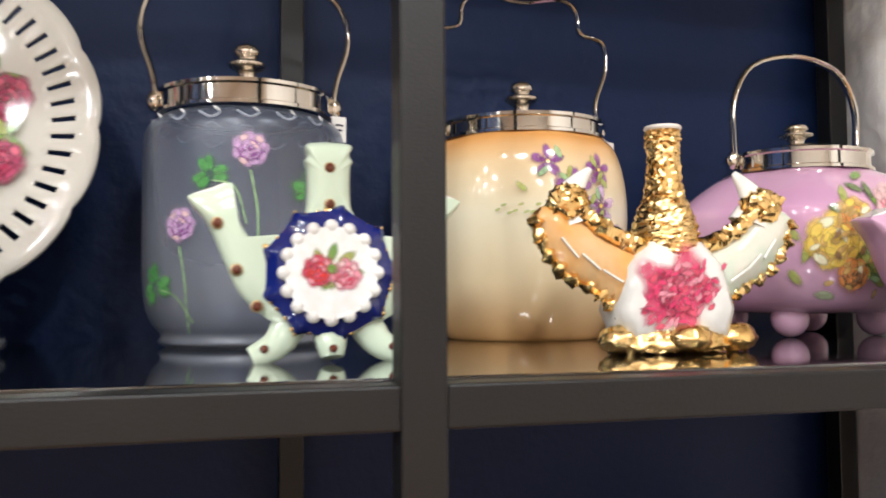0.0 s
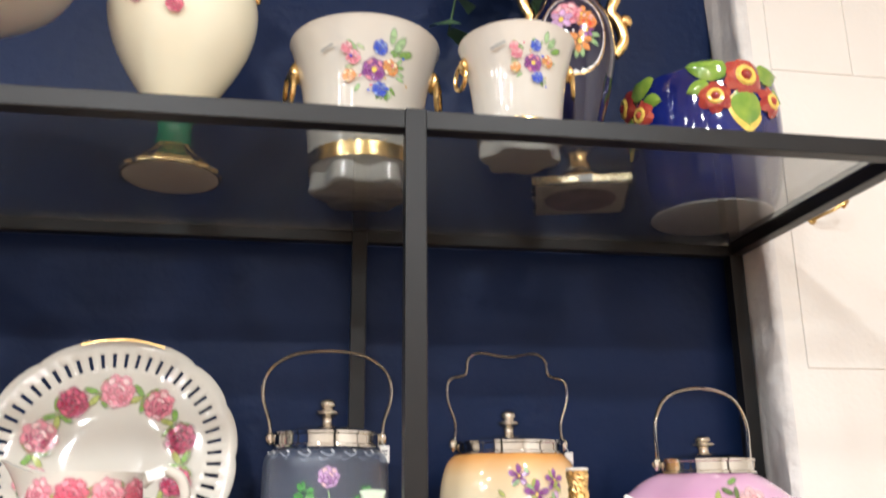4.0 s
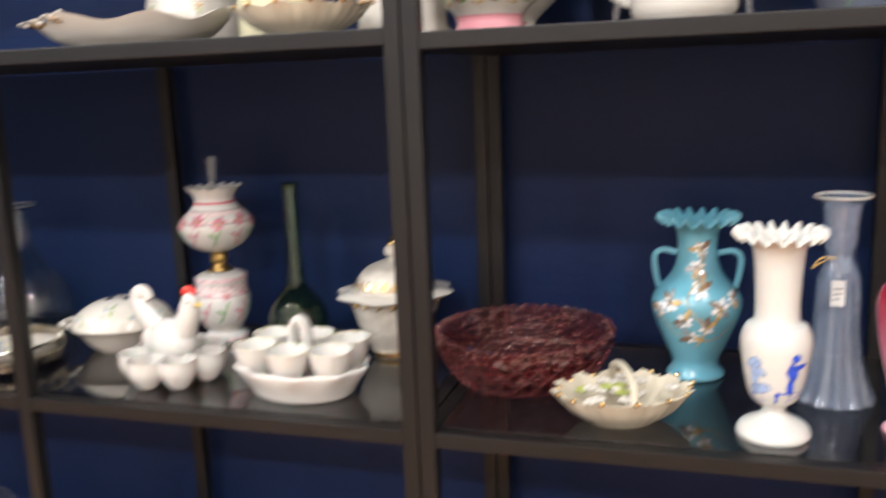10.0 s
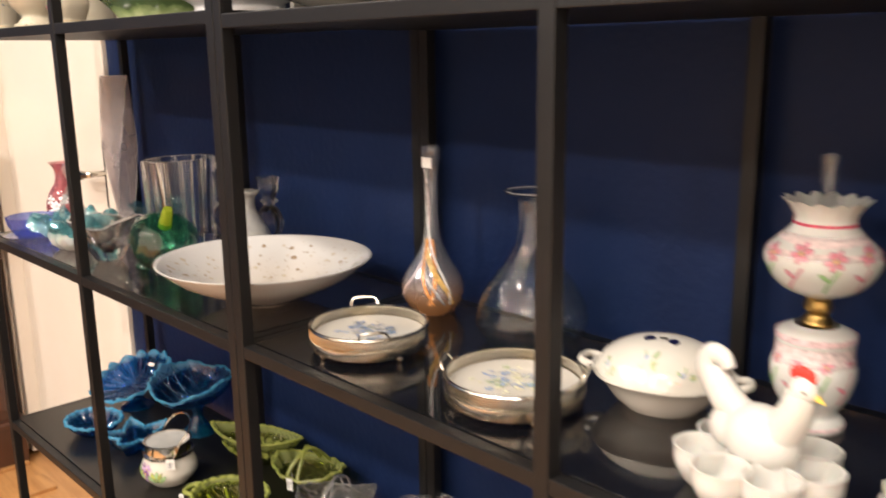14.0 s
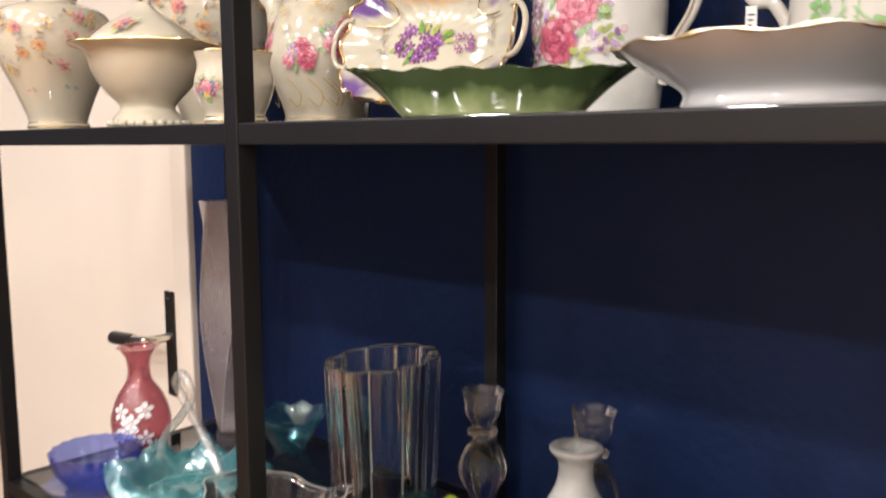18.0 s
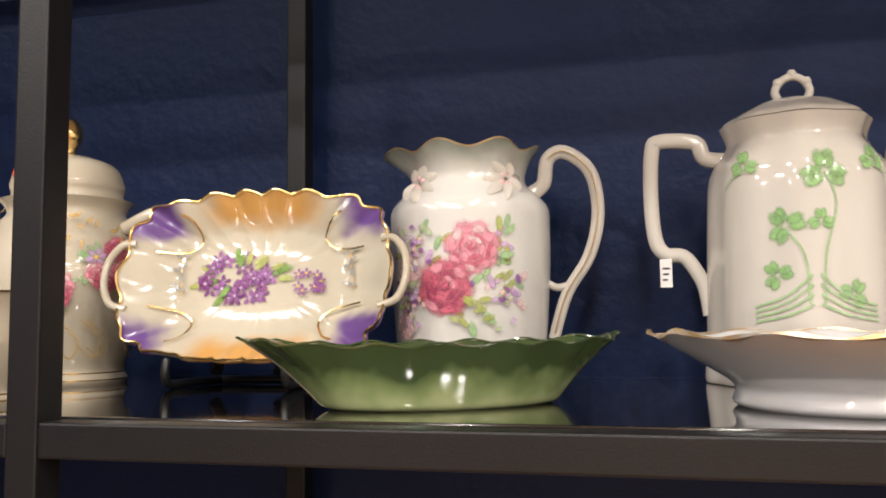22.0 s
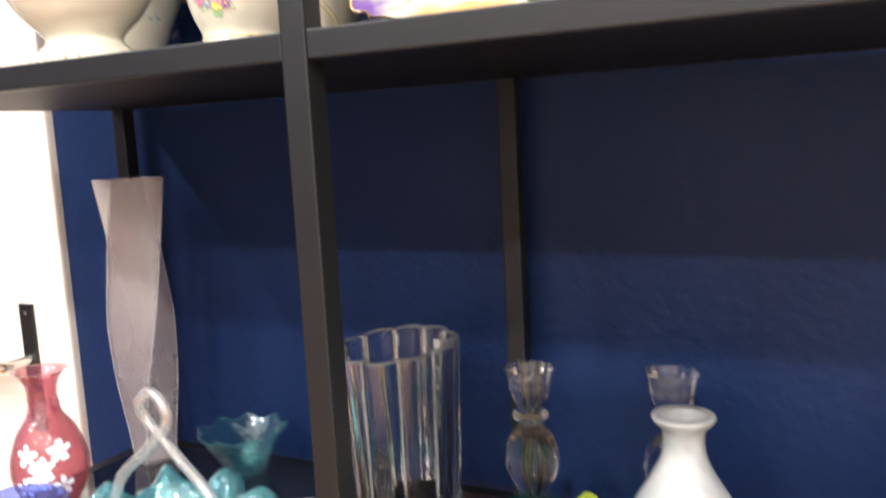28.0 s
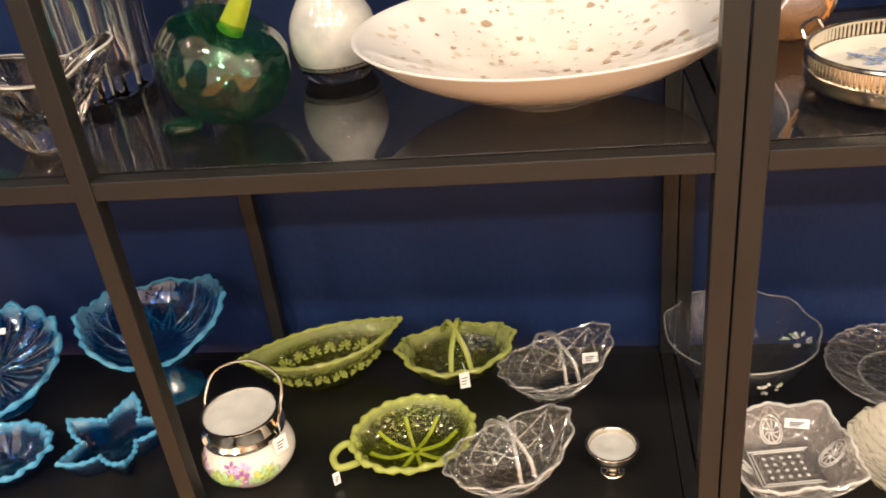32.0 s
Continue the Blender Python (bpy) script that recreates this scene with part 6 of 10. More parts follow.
# ======== upper shelf, middle unit ========
LB = LEVELS["b"][1]
g = thing("green_jug", -0.197, 0.135, LB, "tall straight jug shaded from dark green to cream", "jug")
gp = [(0.04, 0), (0.043, 0.004), (0.043, 0.05), (0.041, 0.1), (0.036, 0.15), (0.034, 0.2), (0.038, 0.235)]
part("body", lathe(gp, 52, thick=0.003), ramped("cream_to_green_glaze", ((0.0, (0.66, 0.62, 0.42)), (0.24, (0.66, 0.64, 0.40)), (0.33, (0.34, 0.44, 0.18)), (0.40, (0.02, 0.11, 0.035)), (0.7, (0.008, 0.06, 0.02)), (0.95, (0.20, 0.28, 0.10))), 0.235, wobble=0.03), g)
part("handle", tube([(-0.034, 0.01, 0.205), (-0.062, 0.014, 0.205), (-0.068, 0.014, 0.15), (-0.042, 0.01, 0.11)], 0.0055, segs=9), "pale_gold", g, "gilt handle")


def lace_basket(x, y, z, k, rz, label, seed, h=1.0):
    random.seed(seed)
    t = thing("porcelain_basket", x, y, z, label, "basket", rz, "small porcelain baskets")
    part("bowl", lathe([(0.026 * k, 0), (0.029 * k, 0.003), (0.042 * k, 0.016 * h), (0.052 * k, 0.034 * h)], 96, mod=lambda a, r, z: frill(12, 0.05, 0.002, 0.012 * h, 0.02, 1.35)(a, r * (1 + 0.022 * math.cos(30 * a) * (z > 0.006)), z), thick=0.0022), "ivory", t, "ribbed bowl")
    part("handle", roughen(tube([(0, -0.045 * k, 0.03 * h), (0.002, -0.03 * k, 0.05 * h), (0, 0, 0.058 * h), (-0.002, 0.03 * k, 0.05 * h), (0, 0.045 * k, 0.03 * h)], 0.0042, segs=9), 0.0011, 130.0), "ivory", t, "twig handle")
    bm = bmesh.new()
    for i in range(26):
        a, r = random.random() * 6.28, random.uniform(0.0, 0.042) * k
        c0 = (r * math.cos(a) * 1.3, r * math.sin(a), 0.028 * h + random.uniform(0, 0.008))
        for jn in range(4):
            ball(bm, (c0[0] + 0.004 * math.cos(jn * 1.57), c0[1] + 0.004 * math.sin(jn * 1.57), c0[2]), 0.0042, (1, 1, 0.7), 6, 4, 0 if i % 7 else 1)
    part("modelled_flower", bm, ["porcelain", "d_olive"], t, "modelled white flowers")
    bm = bmesh.new()
    for i in range(40):
        a = 2 * math.pi * i / 40
        rr = 0.052 * k * (1 + 0.05 * math.cos(12 * a))
        ball(bm, (rr * math.cos(a) * 1.35, rr * math.sin(a), 0.0345 * h + 0.002 * math.cos(12 * a)), 0.0018 + 0.0012 * (i % 3 == 0), u=6, v=4, mi=i % 3 == 0)
    part("gilt_edge", bm, ["ivory", "gold"], t, "lace edge with gilt spots")
    return t


lace_basket(-0.131, 0.066, LB, 1.06, 0, "flat cream porcelain basket with gilt spots and twig handle", 41, 0.86)
wd = thing("wavy_dish", -0.366, 0.1, LB, "large white porcelain dish with a deeply waved rim and gilt flowers", "dish")
wave = lambda a, r, z: (r * (1 + 0.035 * math.cos(7 * a) * (z / 0.03)) * math.cos(a) * 1.55, r * (1 + 0.035 * math.cos(7 * a) * (z / 0.03)) * math.sin(a), z + (z / 0.03) * (0.005 * math.cos(7 * a + 0.4) + 0.002 * math.cos(4 * a)))
part("dish", lathe([(0.05, 0), (0.054, 0.003), (0.066, 0.012), (0.079, 0.03)], 112, mod=wave, thick=0.0028), "porcelain", wd)
bm = bmesh.new()
random.seed(45)
for i in range(16):
    a = random.uniform(-2.6, -1.9)
    c0 = Vector(wave(a, 0.078, 0.031)) + Vector((random.uniform(-0.012, 0.012), random.uniform(-0.003, 0.006), random.uniform(-0.004, 0.003)))
    for k in range(4):
        ball(bm, c0 + Vector((0.0036 * math.cos(k * 1.57), 0.0025 * math.sin(k * 1.57), 0.001 * k)), 0.0032, (1, 1, 0.7), 6, 4, int(i % 3 == 0))
part("modelled_flower", bm, ["porcelain", "gold"], wd, "modelled flowers touched with gilt")
tj = thing("tapered_jug", -0.375, 0.25, LB, "large white tapered jug with small painted flowers", "jug")
tjp = [(0.058, 0), (0.064, 0.005), (0.066, 0.03), (0.057, 0.09), (0.046, 0.15), (0.04, 0.19), (0.044, 0.215)]
part("body", lathe(tjp, 56, mod=pouring(0.018, 0.01, 0.17, 0.215), thick=0.003), "porcelain", tj)
part("handle", tube([(0.04, 0, 0.2), (0.066, 0, 0.205), (0.08, 0, 0.17), (0.074, 0, 0.12), (0.054, 0, 0.085)], 0.0062, segs=9, flat=0.8), "porcelain", tj)
q = Paint(round_surf(outer(tjp)))
random.seed(46)
for a, b0, tn in ((-0.03, 0.05, "d_ochre"), (0.01, 0.07, "d_yellow"), (0.04, 0.052, "d_ochre"), (-0.05, 0.085, "d_yellow"), (0.0, 0.1, "d_rose"), (-0.02, 0.112, "d_dusty"), (0.022, 0.116, "d_rose")):
    q.daisy(a, b0, 0.006, tn, "d_brown", 5)
    q.leaf(a, b0, 0.011, random.random() * 6, "d_sage")
q.done("painted_sprig", tj)
e = thing("gilt_ewer", -0.07, 0.17, LB, "tall straight white ewer with gilt and red flowers", "jug")
ep = [(0.037, 0), (0.0385, 0.004), (0.037, 0.03), (0.034, 0.08), (0.033, 0.13), (0.028, 0.18), (0.034, 0.215)]
part("body", lathe(ep, 48, thick=0.002), "porcelain", e)
q = Paint(round_surf(outer(ep), -math.pi / 2 - 0.5))
random.seed(44)
q.spray(0.0, 0.105, 0.03, 6, ["d_ochre", "d_orange", ROSES], "d_ochre", 1.5, 0.4)
q.spray(-0.005, 0.07, 0.016, 4, ["d_ochre", "d_orange"], "d_olive", 1.4, 0.45)
q.done("painted_posy", e)
pl2 = thing("oval_platter", -0.88, 0.13, LB, "oval white china platter lying flat", "plate")
part("platter", lathe([(0.05, 0), (0.055, 0.003), (0.085, 0.014), (0.094, 0.017)], 52, mod=frill(1, 0, 0, 9, 1, 1.15), thick=0.0022), "porcelain", pl2)

# ======== upper shelf, left unit ========


def temple_jar(x, y, k, label, seed, tall=1.0, cap=1.0):
    """cap: how wide neck and lid are against the body."""
    c = k * cap
    random.seed(seed)
    t = thing("temple_jar", x, y, L2C, label, "jar", group="lidded temple jars")
    pr = [(0.036 * k, 0), (0.038 * k, 0.006), (0.036 * k, 0.012), (0.048 * k, 0.045 * tall), (0.066 * k, 0.085 * tall), (0.073 * k, 0.118 * tall), (0.064 * k, 0.146 * tall), (0.038 * c, 0.158 * tall), (0.0355 * c, 0.168 * tall), (0.036 * c, 0.18 * tall)]
    part("body", lathe(pr, 56, thick=0.003), "ivory", t)
    z = 0.18 * tall
    lid = part("lid", lathe([(0.047 * c, z), (0.048 * c, z + 0.003), (0.04 * c, z + 0.006), (0.04 * c, z + 0.02), (0.035 * c, z + 0.034), (0.016 * c, z + 0.043), (0.008, z + 0.045)], 48), "ivory", t)
    part("gilt_edge", ring_band(0.0485 * c, z + 0.0018, 0.003), "gold", lid, "gilt rim")
    part("finial", lathe([(0.007, z + 0.044), (0.0095, z + 0.049), (0.006, z + 0.054), (0.0095, z + 0.062), (0.0085, z + 0.069), (0.004, z + 0.076), (0.0005, z + 0.079)], 20), "ivory", lid)
    for zz, w in ((0.004, 0.0012), (0.009, 0.001)):
        gilt_ring(t, outer(pr)(zz) + 0.0005, zz, w)
    R = outer(pr)
    q = Paint(round_surf(R))
    for cx in (-0.105 * k, 0.0, 0.105 * k):
        for i in range(64):
            u_ = 2 * math.pi * i / 64 + 0.6
            if 4.3 < u_ % 6.283 < 5.0:
                continue
            w_ = random.uniform(0.9, 1.1)
            a, b0 = cx + 0.043 * k * w_ * math.cos(u_), (0.104 + 0.030 * w_ * math.sin(u_)) * tall
            q.leaf(a, b0, random.uniform(0.005, 0.009) * k, random.random() * 6, ["d_grey", "d_ochre", "d_brown", "d_grey", "d_fleck"][i % 5])
            if i % 9 == 0:
                q.daisy(a, b0, 0.0075 * k, ["d_orange", "d_dusty", "d_ochre"][(i // 9) % 3], "d_brown", 5)
        q.spray(cx - 0.004 * k, 0.112 * tall, 0.008 * k, 3, ["d_rose", "d_dusty"], "d_sage", 0.9, 0.5)
        q.spray(cx + 0.018 * k, 0.128 * tall, 0.009 * k, 4, ["d_ochre", "d_orange"], "d_grey", 0.9, 0.5)
        q.spray(cx + 0.012 * k, 0.088 * tall, 0.006 * k, 2, ["d_slate", "d_dusty"], "d_sage", 0.9, 0.5)
        q.spray(cx - 0.03 * k, 0.055 * tall, 0.006 * k, 2, ["d_slate"], "d_sage", 0.9, 0.5)
        q.spray(cx + 0.03 * k, 0.05 * tall, 0.006 * k, 2, ["d_dusty"], "d_sage", 0.9, 0.5)
    for i in range(9):
        q.spray((i - 4) * 0.022 * c, 0.17 * tall, 0.0042 * c, 2, ["d_grey"], "d_brown", 0.8, 0.6)
    q.done("painted_spray", t)["kind"] = "stuff"
    q = Paint(round_surf(outer([(0.041 * c, z + 0.002), (0.0405 * c, z + 0.02), (0.036 * c, z + 0.033), (0.02 * c, z + 0.042)])))
    for i in range(7):
        q.spray(-0.05 * k + i * 0.017 * k, z + 0.017 + 0.004 * (i % 2), 0.007, 3, ["d_ochre", "d_dusty", "d_slate"], "d_grey", 1, 0.5)
    q.done("painted_sprig", lid)
    return t


temple_jar(-1.964, 0.078, 0.90, "cream temple jar with flower sprays and gold lid rim", 51, tall=0.92, cap=0.87)
temple_jar(-1.904, 0.252, 1.14, "tall cream temple jar with faint floral scrolls", 52, tall=1.19, cap=0.97)

# lidded tureen on a scalloped foot
t = thing("tureen", -1.73, 0.062, L2C, "cream porcelain tureen with pointed lid and painted posies", "tureen")
tp = [(0.037, 0), (0.04, 0.003), (0.035, 0.011), (0.029, 0.02), (0.045, 0.036), (0.057, 0.055), (0.062, 0.07), (0.077, 0.077)]


def octo(a, r, z):
    k = min(max((z - 0.06) / 0.014, 0), 1)
    rr = r * (1 + 0.11 * k * (abs(math.cos(2 * a)) ** 6))
    rr *= 1 + (0.05 * abs(math.sin(8 * a)) if z < 0.006 else 0)
    return rr * math.cos(a), rr * math.sin(a) * 0.86, z


part("bowl", lathe(tp, 64, mod=octo, thick=0.003), "ivory", t)
lp = [(0.0605, 0.078), (0.06, 0.083), (0.054, 0.0885), (0.039, 0.0985), (0.021, 0.108), (0.012, 0.114), (0.006, 0.119)]
lid = part("lid", lathe(lp, 64, mod=lambda a, r, z: (r * (1 - 0.06 * abs(math.sin(2 * a))) * math.cos(a), r * (1 - 0.06 * abs(math.sin(2 * a))) * math.sin(a) * 0.86, z)), "ivory", t)
bm = bmesh.new()
for i in range(26):
    a = 2 * math.pi * i / 26
    ball(bm, (0.0405 * math.cos(a), 0.0405 * 0.86 * math.sin(a), 0.0034), 0.0034, (1, 1, 0.9 + 0.1 * (i % 2)), 8, 6)
part("beaded_rim", bm, "ivory", t, "scalloped beaded foot")
part("knob", tube([(-0.007, 0, 0.116), (-0.008, 0, 0.123), (0, 0, 0.1255), (0.008, 0, 0.123), (0.007, 0, 0.116)], 0.003, segs=8), "ivory", lid)
random.seed(53)
q = Paint(round_surf(outer(lp), mod=lambda a, r, z: (r * 0.985 * math.cos(a), r * 0.985 * math.sin(a) * 0.86, z)))
q.lift = 0.0012
for a in (-0.026, 0.03):
    q.spray(a, 0.0915, 0.012, 6, ["d_orange", "d_violet", ROSES, "d_dusty"], "d_sage", 0.45, 0.36)
q.done("painted_posy", lid)
part("gilt_edge", tube([octo(a, 0.0775, 0.0775) for a in np.linspace(0, 2 * math.pi, 65)], 0.0006, segs=4, steps=1), "gold", t)

# sugar bowl
s_ = thing("sugar_bowl", -1.586, 0.064, L2C, "small open cream sugar bowl with a posy and gilt rim", "bowl")
sp_ = [(0.026, 0), (0.027, 0.004), (0.0255, 0.009), (0.031, 0.022), (0.034, 0.036), (0.031, 0.05), (0.033, 0.061)]
part("body", lathe(sp_, 48, thick=0.0025, mod=frill(10, 0.02, 0.0, 0.045, 0.015)), "ivory", s_)
part("gilt_rim", tube([(0.033 * (1 + 0.02 * math.cos(10 * a)) * math.cos(a), 0.033 * (1 + 0.02 * math.cos(10 * a)) * math.sin(a), 0.0615) for a in np.linspace(0, 2 * math.pi, 61)], 0.0007, segs=4, steps=1), "gold", s_)
for zz in (0.003, 0.0065):
    gilt_ring(s_, outer(sp_)(zz) + 0.0005, zz, 0.001)
q = Paint(round_surf(outer(sp_), -math.pi / 2 + 0.2))
q.spray(0.0, 0.03, 0.016, 9, [ROSES, "d_slate", "d_yellow", "d_violet", "d_rose"], "d_sage", 0.5, 0.3)
q.rose(0.002, 0.031, 0.0055, ROSES)
q.done("painted_posy", s_)

# teapot with a gilt knob
tpt = thing("teapot", -1.655, 0.225, L2C, "cream lidded teapot with painted flowers and a gilt knob", "teapot")
tt = [(0.044, 0), (0.046, 0.004), (0.043, 0.012), (0.05, 0.035), (0.06, 0.065), (0.059, 0.09), (0.048, 0.118), (0.042, 0.128), (0.048, 0.137)]
part("body", lathe(tt, 56, thick=0.003), "ivory", tpt)
lid = part("lid", lathe([(0.041, 0.137), (0.04, 0.143), (0.041, 0.15), (0.034, 0.165), (0.012, 0.173), (0.005, 0.174)], 48), "ivory", tpt)
part("knob", lathe([(0.006, 0.173), (0.005, 0.178), (0.0095, 0.186), (0.0095, 0.193), (0.006, 0.2), (0.0005, 0.203)], 20), "gold", lid, "gilt knob")
part("spout", tube([(-0.052, 0, 0.045), (-0.068, 0, 0.065), (-0.074, 0, 0.1), (-0.08, 0, 0.132), (-0.096, 0, 0.146)], lambda u_: 0.0175 - 0.0065 * u_, segs=14), "ivory", tpt)
part("handle", tube([(0.05, 0, 0.115), (0.085, 0, 0.125), (0.092, 0, 0.085), (0.07, 0, 0.05), (0.054, 0, 0.045)], 0.0055, segs=9), "ivory", tpt)
for zz in (0.004, 0.009):
    gilt_ring(tpt, outer(tt)(zz) + 0.0005, zz, 0.001)
random.seed(54)
q = Paint(round_surf(outer(tt), -math.pi / 2 + 0.15))
for a, b0 in ((-0.04, 0.09), (0.02, 0.07), (0.055, 0.085)):
    q.spray(a, b0, 0.02, 5, [ROSES, DARKROSES, "d_lilac"], "d_mint", 0.8, 0.42)
for i in range(34):
    q.leaf(random.uniform(-0.09, 0.09), random.uniform(0.095, 0.122), 0.007, random.random() * 6, "d_ochre")
for i in range(6):
    a = random.uniform(-0.06, 0.08)
    q.stroke([(a, 0.05), (a + 0.01, 0.035), (a + 0.004, 0.022), (a - 0.004, 0.03)], 0.0012, "d_ochre")
q.done("painted_spray", tpt)
q = Paint(round_surf(outer([(0.042, 0.138), (0.042, 0.15), (0.036, 0.164), (0.014, 0.173)])))
q.spray(-0.01, 0.156, 0.01, 4, ["d_red", ROSES], "d_ochre", 0.6, 0.5)
q.done("painted_sprig", lid)


# oval dish with lustre corners on an easel
def dish_glaze():
    m, nt, N, L, p = shader("lustre_dish_glaze")
    co, sp = N.new("ShaderNodeTexCoord"), N.new("ShaderNodeSeparateXYZ")
    L.new(co.outputs["Object"], sp.inputs[0])
    nz = N.new("ShaderNodeTexNoise")
    nz.inputs["Scale"].default_value = 40
    L.new(co.outputs["Object"], nz.inputs["Vector"])

    def math_node(op, a, b=None):
        n = N.new("ShaderNodeMath")
        n.operation = op
        for i, v in enumerate((a, b)):
            if v is None:
                continue
            if isinstance(v, (int, float)):
                n.inputs[i].default_value = v
            else:
                L.new(v, n.inputs[i])
        return n.outputs[0]

    def step(v, lo, hi):
        n = N.new("ShaderNodeMapRange")
        n.interpolation_type = "SMOOTHSTEP"
        n.inputs["From Min"].default_value, n.inputs["From Max"].default_value = lo, hi
        L.new(v, n.inputs[0])
        return n.outputs[0]

    wob = math_node("MULTIPLY", math_node("SUBTRACT", nz.outputs[0], 0.5), 0.02)
    ax = math_node("ADD", math_node("ABSOLUTE", sp.outputs[0]), wob)
    ay = math_node("ADD", math_node("ABSOLUTE", sp.outputs[1]), wob)
    orange = math_node("MULTIPLY", step(ay, 0.033, 0.05), math_node("SUBTRACT", 1.0, step(ax, 0.026, 0.05)))
    purple = math_node("MULTIPLY", step(ay, 0.024, 0.036), step(ax, 0.052, 0.068))
    mix = None
    for fac, col in ((orange, (0.60, 0.33, 0.10)), (purple, (0.15, 0.075, 0.27))):
        mx = N.new("ShaderNodeMix")
        mx.data_type = "RGBA"
        if mix:
            L.new(mix.outputs[2], mx.inputs[6])
        else:
            mx.inputs[6].default_value = (0.57, 0.525, 0.41, 1)
        mx.inputs[7].default_value = (*col, 1)
        L.new(fac, mx.inputs[0])
        mix = mx
    L.new(mix.outputs[2], p.inputs["Base Color"])
    p.inputs["Roughness"].default_value, p.inputs["Coat Weight"].default_value = 0.1, 0.5
    return m


d = thing("oval_dish", -1.487, 0.213, L2C, "cream lustre oval dish with orange and purple edges, propped upright", "dish")


def dish_outline(a):
    c, s = math.cos(a), math.sin(a)
    r = 1 / ((abs(c) / 0.094) ** 2.7 + (abs(s) / 0.0595) ** 2.7) ** (1 / 2.7)
    q = abs(abs(math.atan2(abs(s), abs(c))) - 0.55)
    corner = math.exp(-((q / 0.15) ** 2))
    return r * (1 + 0.085 * corner + 0.045 * corner * math.sin(30 * a) + 0.04 * (1 - corner) * abs(math.sin(9 * a + 1.57)) ** 0.7 - 0.015)


def dish_z(f):
    return float(np.interp(f, [0, 0.6, 0.7, 1.0], [0, 0.0005, 0.004, 0.02]))


bm = bmesh.new()
rings = []
for f0 in (0, 0.3, 0.6, 0.66, 0.72, 0.8, 0.9, 0.97, 1.0):
    ring = []
    for i in range(240 if f0 else 1):
        a = 2 * math.pi * i / 240
        r = dish_outline(a) * f0
        flute = 0.0024 * math.cos(18 * a) * max(f0 - 0.7, 0) / 0.3
        ring.append(bm.verts.new((r * math.cos(a), r * math.sin(a), dish_z(f0) + flute)))
    rings.append(ring)
for p0, p1 in zip(rings, rings[1:]):
    for i in range(240):
        bm.faces.new(list(dict.fromkeys([p0[i % len(p0)], p1[i], p1[(i + 1) % 240], p0[(i + 1) % len(p0)]])))
dob = part("dish", bm, dish_glaze(), d)
sol = dob.modifiers.new("thickness", "SOLIDIFY")
sol.thickness, sol.offset = 0.003, -1
dob.matrix_local = pose(0, 0.0, 0.0715, 73, 0, 6)
for s in (-1, 1):
    part("handle", tube([(s * 0.088, 0.024, 0.018), (s * 0.097, 0.023, 0.019), (s * 0.105, 0.011, 0.02), (s * 0.106, -0.006, 0.02), (s * 0.1, -0.02, 0.019), (s * 0.088, -0.024, 0.018)], 0.0027, segs=9), "ivory", dob)
part("gilt_edge", tube([(dish_outline(a) * math.cos(a), dish_outline(a) * math.sin(a), 0.0205 + 0.0024 * math.cos(18 * a)) for a in np.linspace(0, 2 * math.pi, 241)], 0.0009, segs=5, steps=1), "gold", dob)
random.seed(55)
q = Paint(lambda a, b, lift: Vector((a, b, dish_z(math.hypot(a, b) / dish_outline(math.atan2(b, a))) + lift + 0.0001)))
for i in range(44):
    t_ = random.random() * 6.28
    a, b0 = -0.018 + 0.03 * math.sqrt(random.random()) * math.cos(t_), 0.003 + 0.018 * math.sqrt(random.random()) * math.sin(t_)
    if i % 3 == 0:
        q.leaf(a, b0, 0.013, t_, "d_olive" if i % 2 else "d_leaf")
    else:
        q.daisy(a, b0, 0.0062, "d_violet" if i % 2 else "d_plum", "d_lilac", 5)
for i in range(9):
    q.daisy(0.032 + random.uniform(-0.009, 0.012), -0.001 + random.uniform(-0.007, 0.008), 0.0042, "d_violet", "d_yellow", 5)
for sx, top in ((-0.06, 1), (0.064, 1)):
    q.stroke([(sx, 0.02), (sx + 0.002, 0.005), (sx + 0.004, -0.01)], 0.0012, "d_ochre")
    for i in range(10):
        q.leaf(sx + 0.001, 0.02 - i * 0.003, 0.006, i * 2.3, "d_grey")
for s in (-1, 1):
    for t_ in (-1, 1):
        q.stroke([(s * 0.075, t_ * 0.02), (s * 0.055, t_ * 0.022), (s * 0.045, t_ * 0.03), (s * 0.05, t_ * 0.042), (s * 0.058, t_ * 0.046)], 0.0011, "gold")
q.done("painted_violet_spray", dob)
st = thing("plate_easel", -1.494, 0.20, L2C, "small black plate easel under the oval dish", "plate stand")
for s in (-1, 1):
    part("leg", tube([(s * 0.043, -0.024, 0.02), (s * 0.043, -0.026, 0.01), (s * 0.043, -0.02, 0.0034), (s * 0.041, 0.0, 0.0034), (s * 0.03, 0.04, 0.0034)], 0.003, segs=8), "black_stand", st)
    part("prop", tube([(s * 0.024, 0.006, 0.01), (s * 0.02, 0.042, 0.06), (s * 0.016, 0.05, 0.085)], 0.0045, segs=8), "black_stand", st)
part("crossbar", tube([(-0.034, 0.03, 0.0034), (0.034, 0.03, 0.0034)], 0.003, segs=8, steps=1), "black_stand", st)

# long green dish
g = thing("celery_dish", -1.326, 0.095, L2C, "long moss green leaf-moulded dish with a wavy rim", "dish", rz=33)


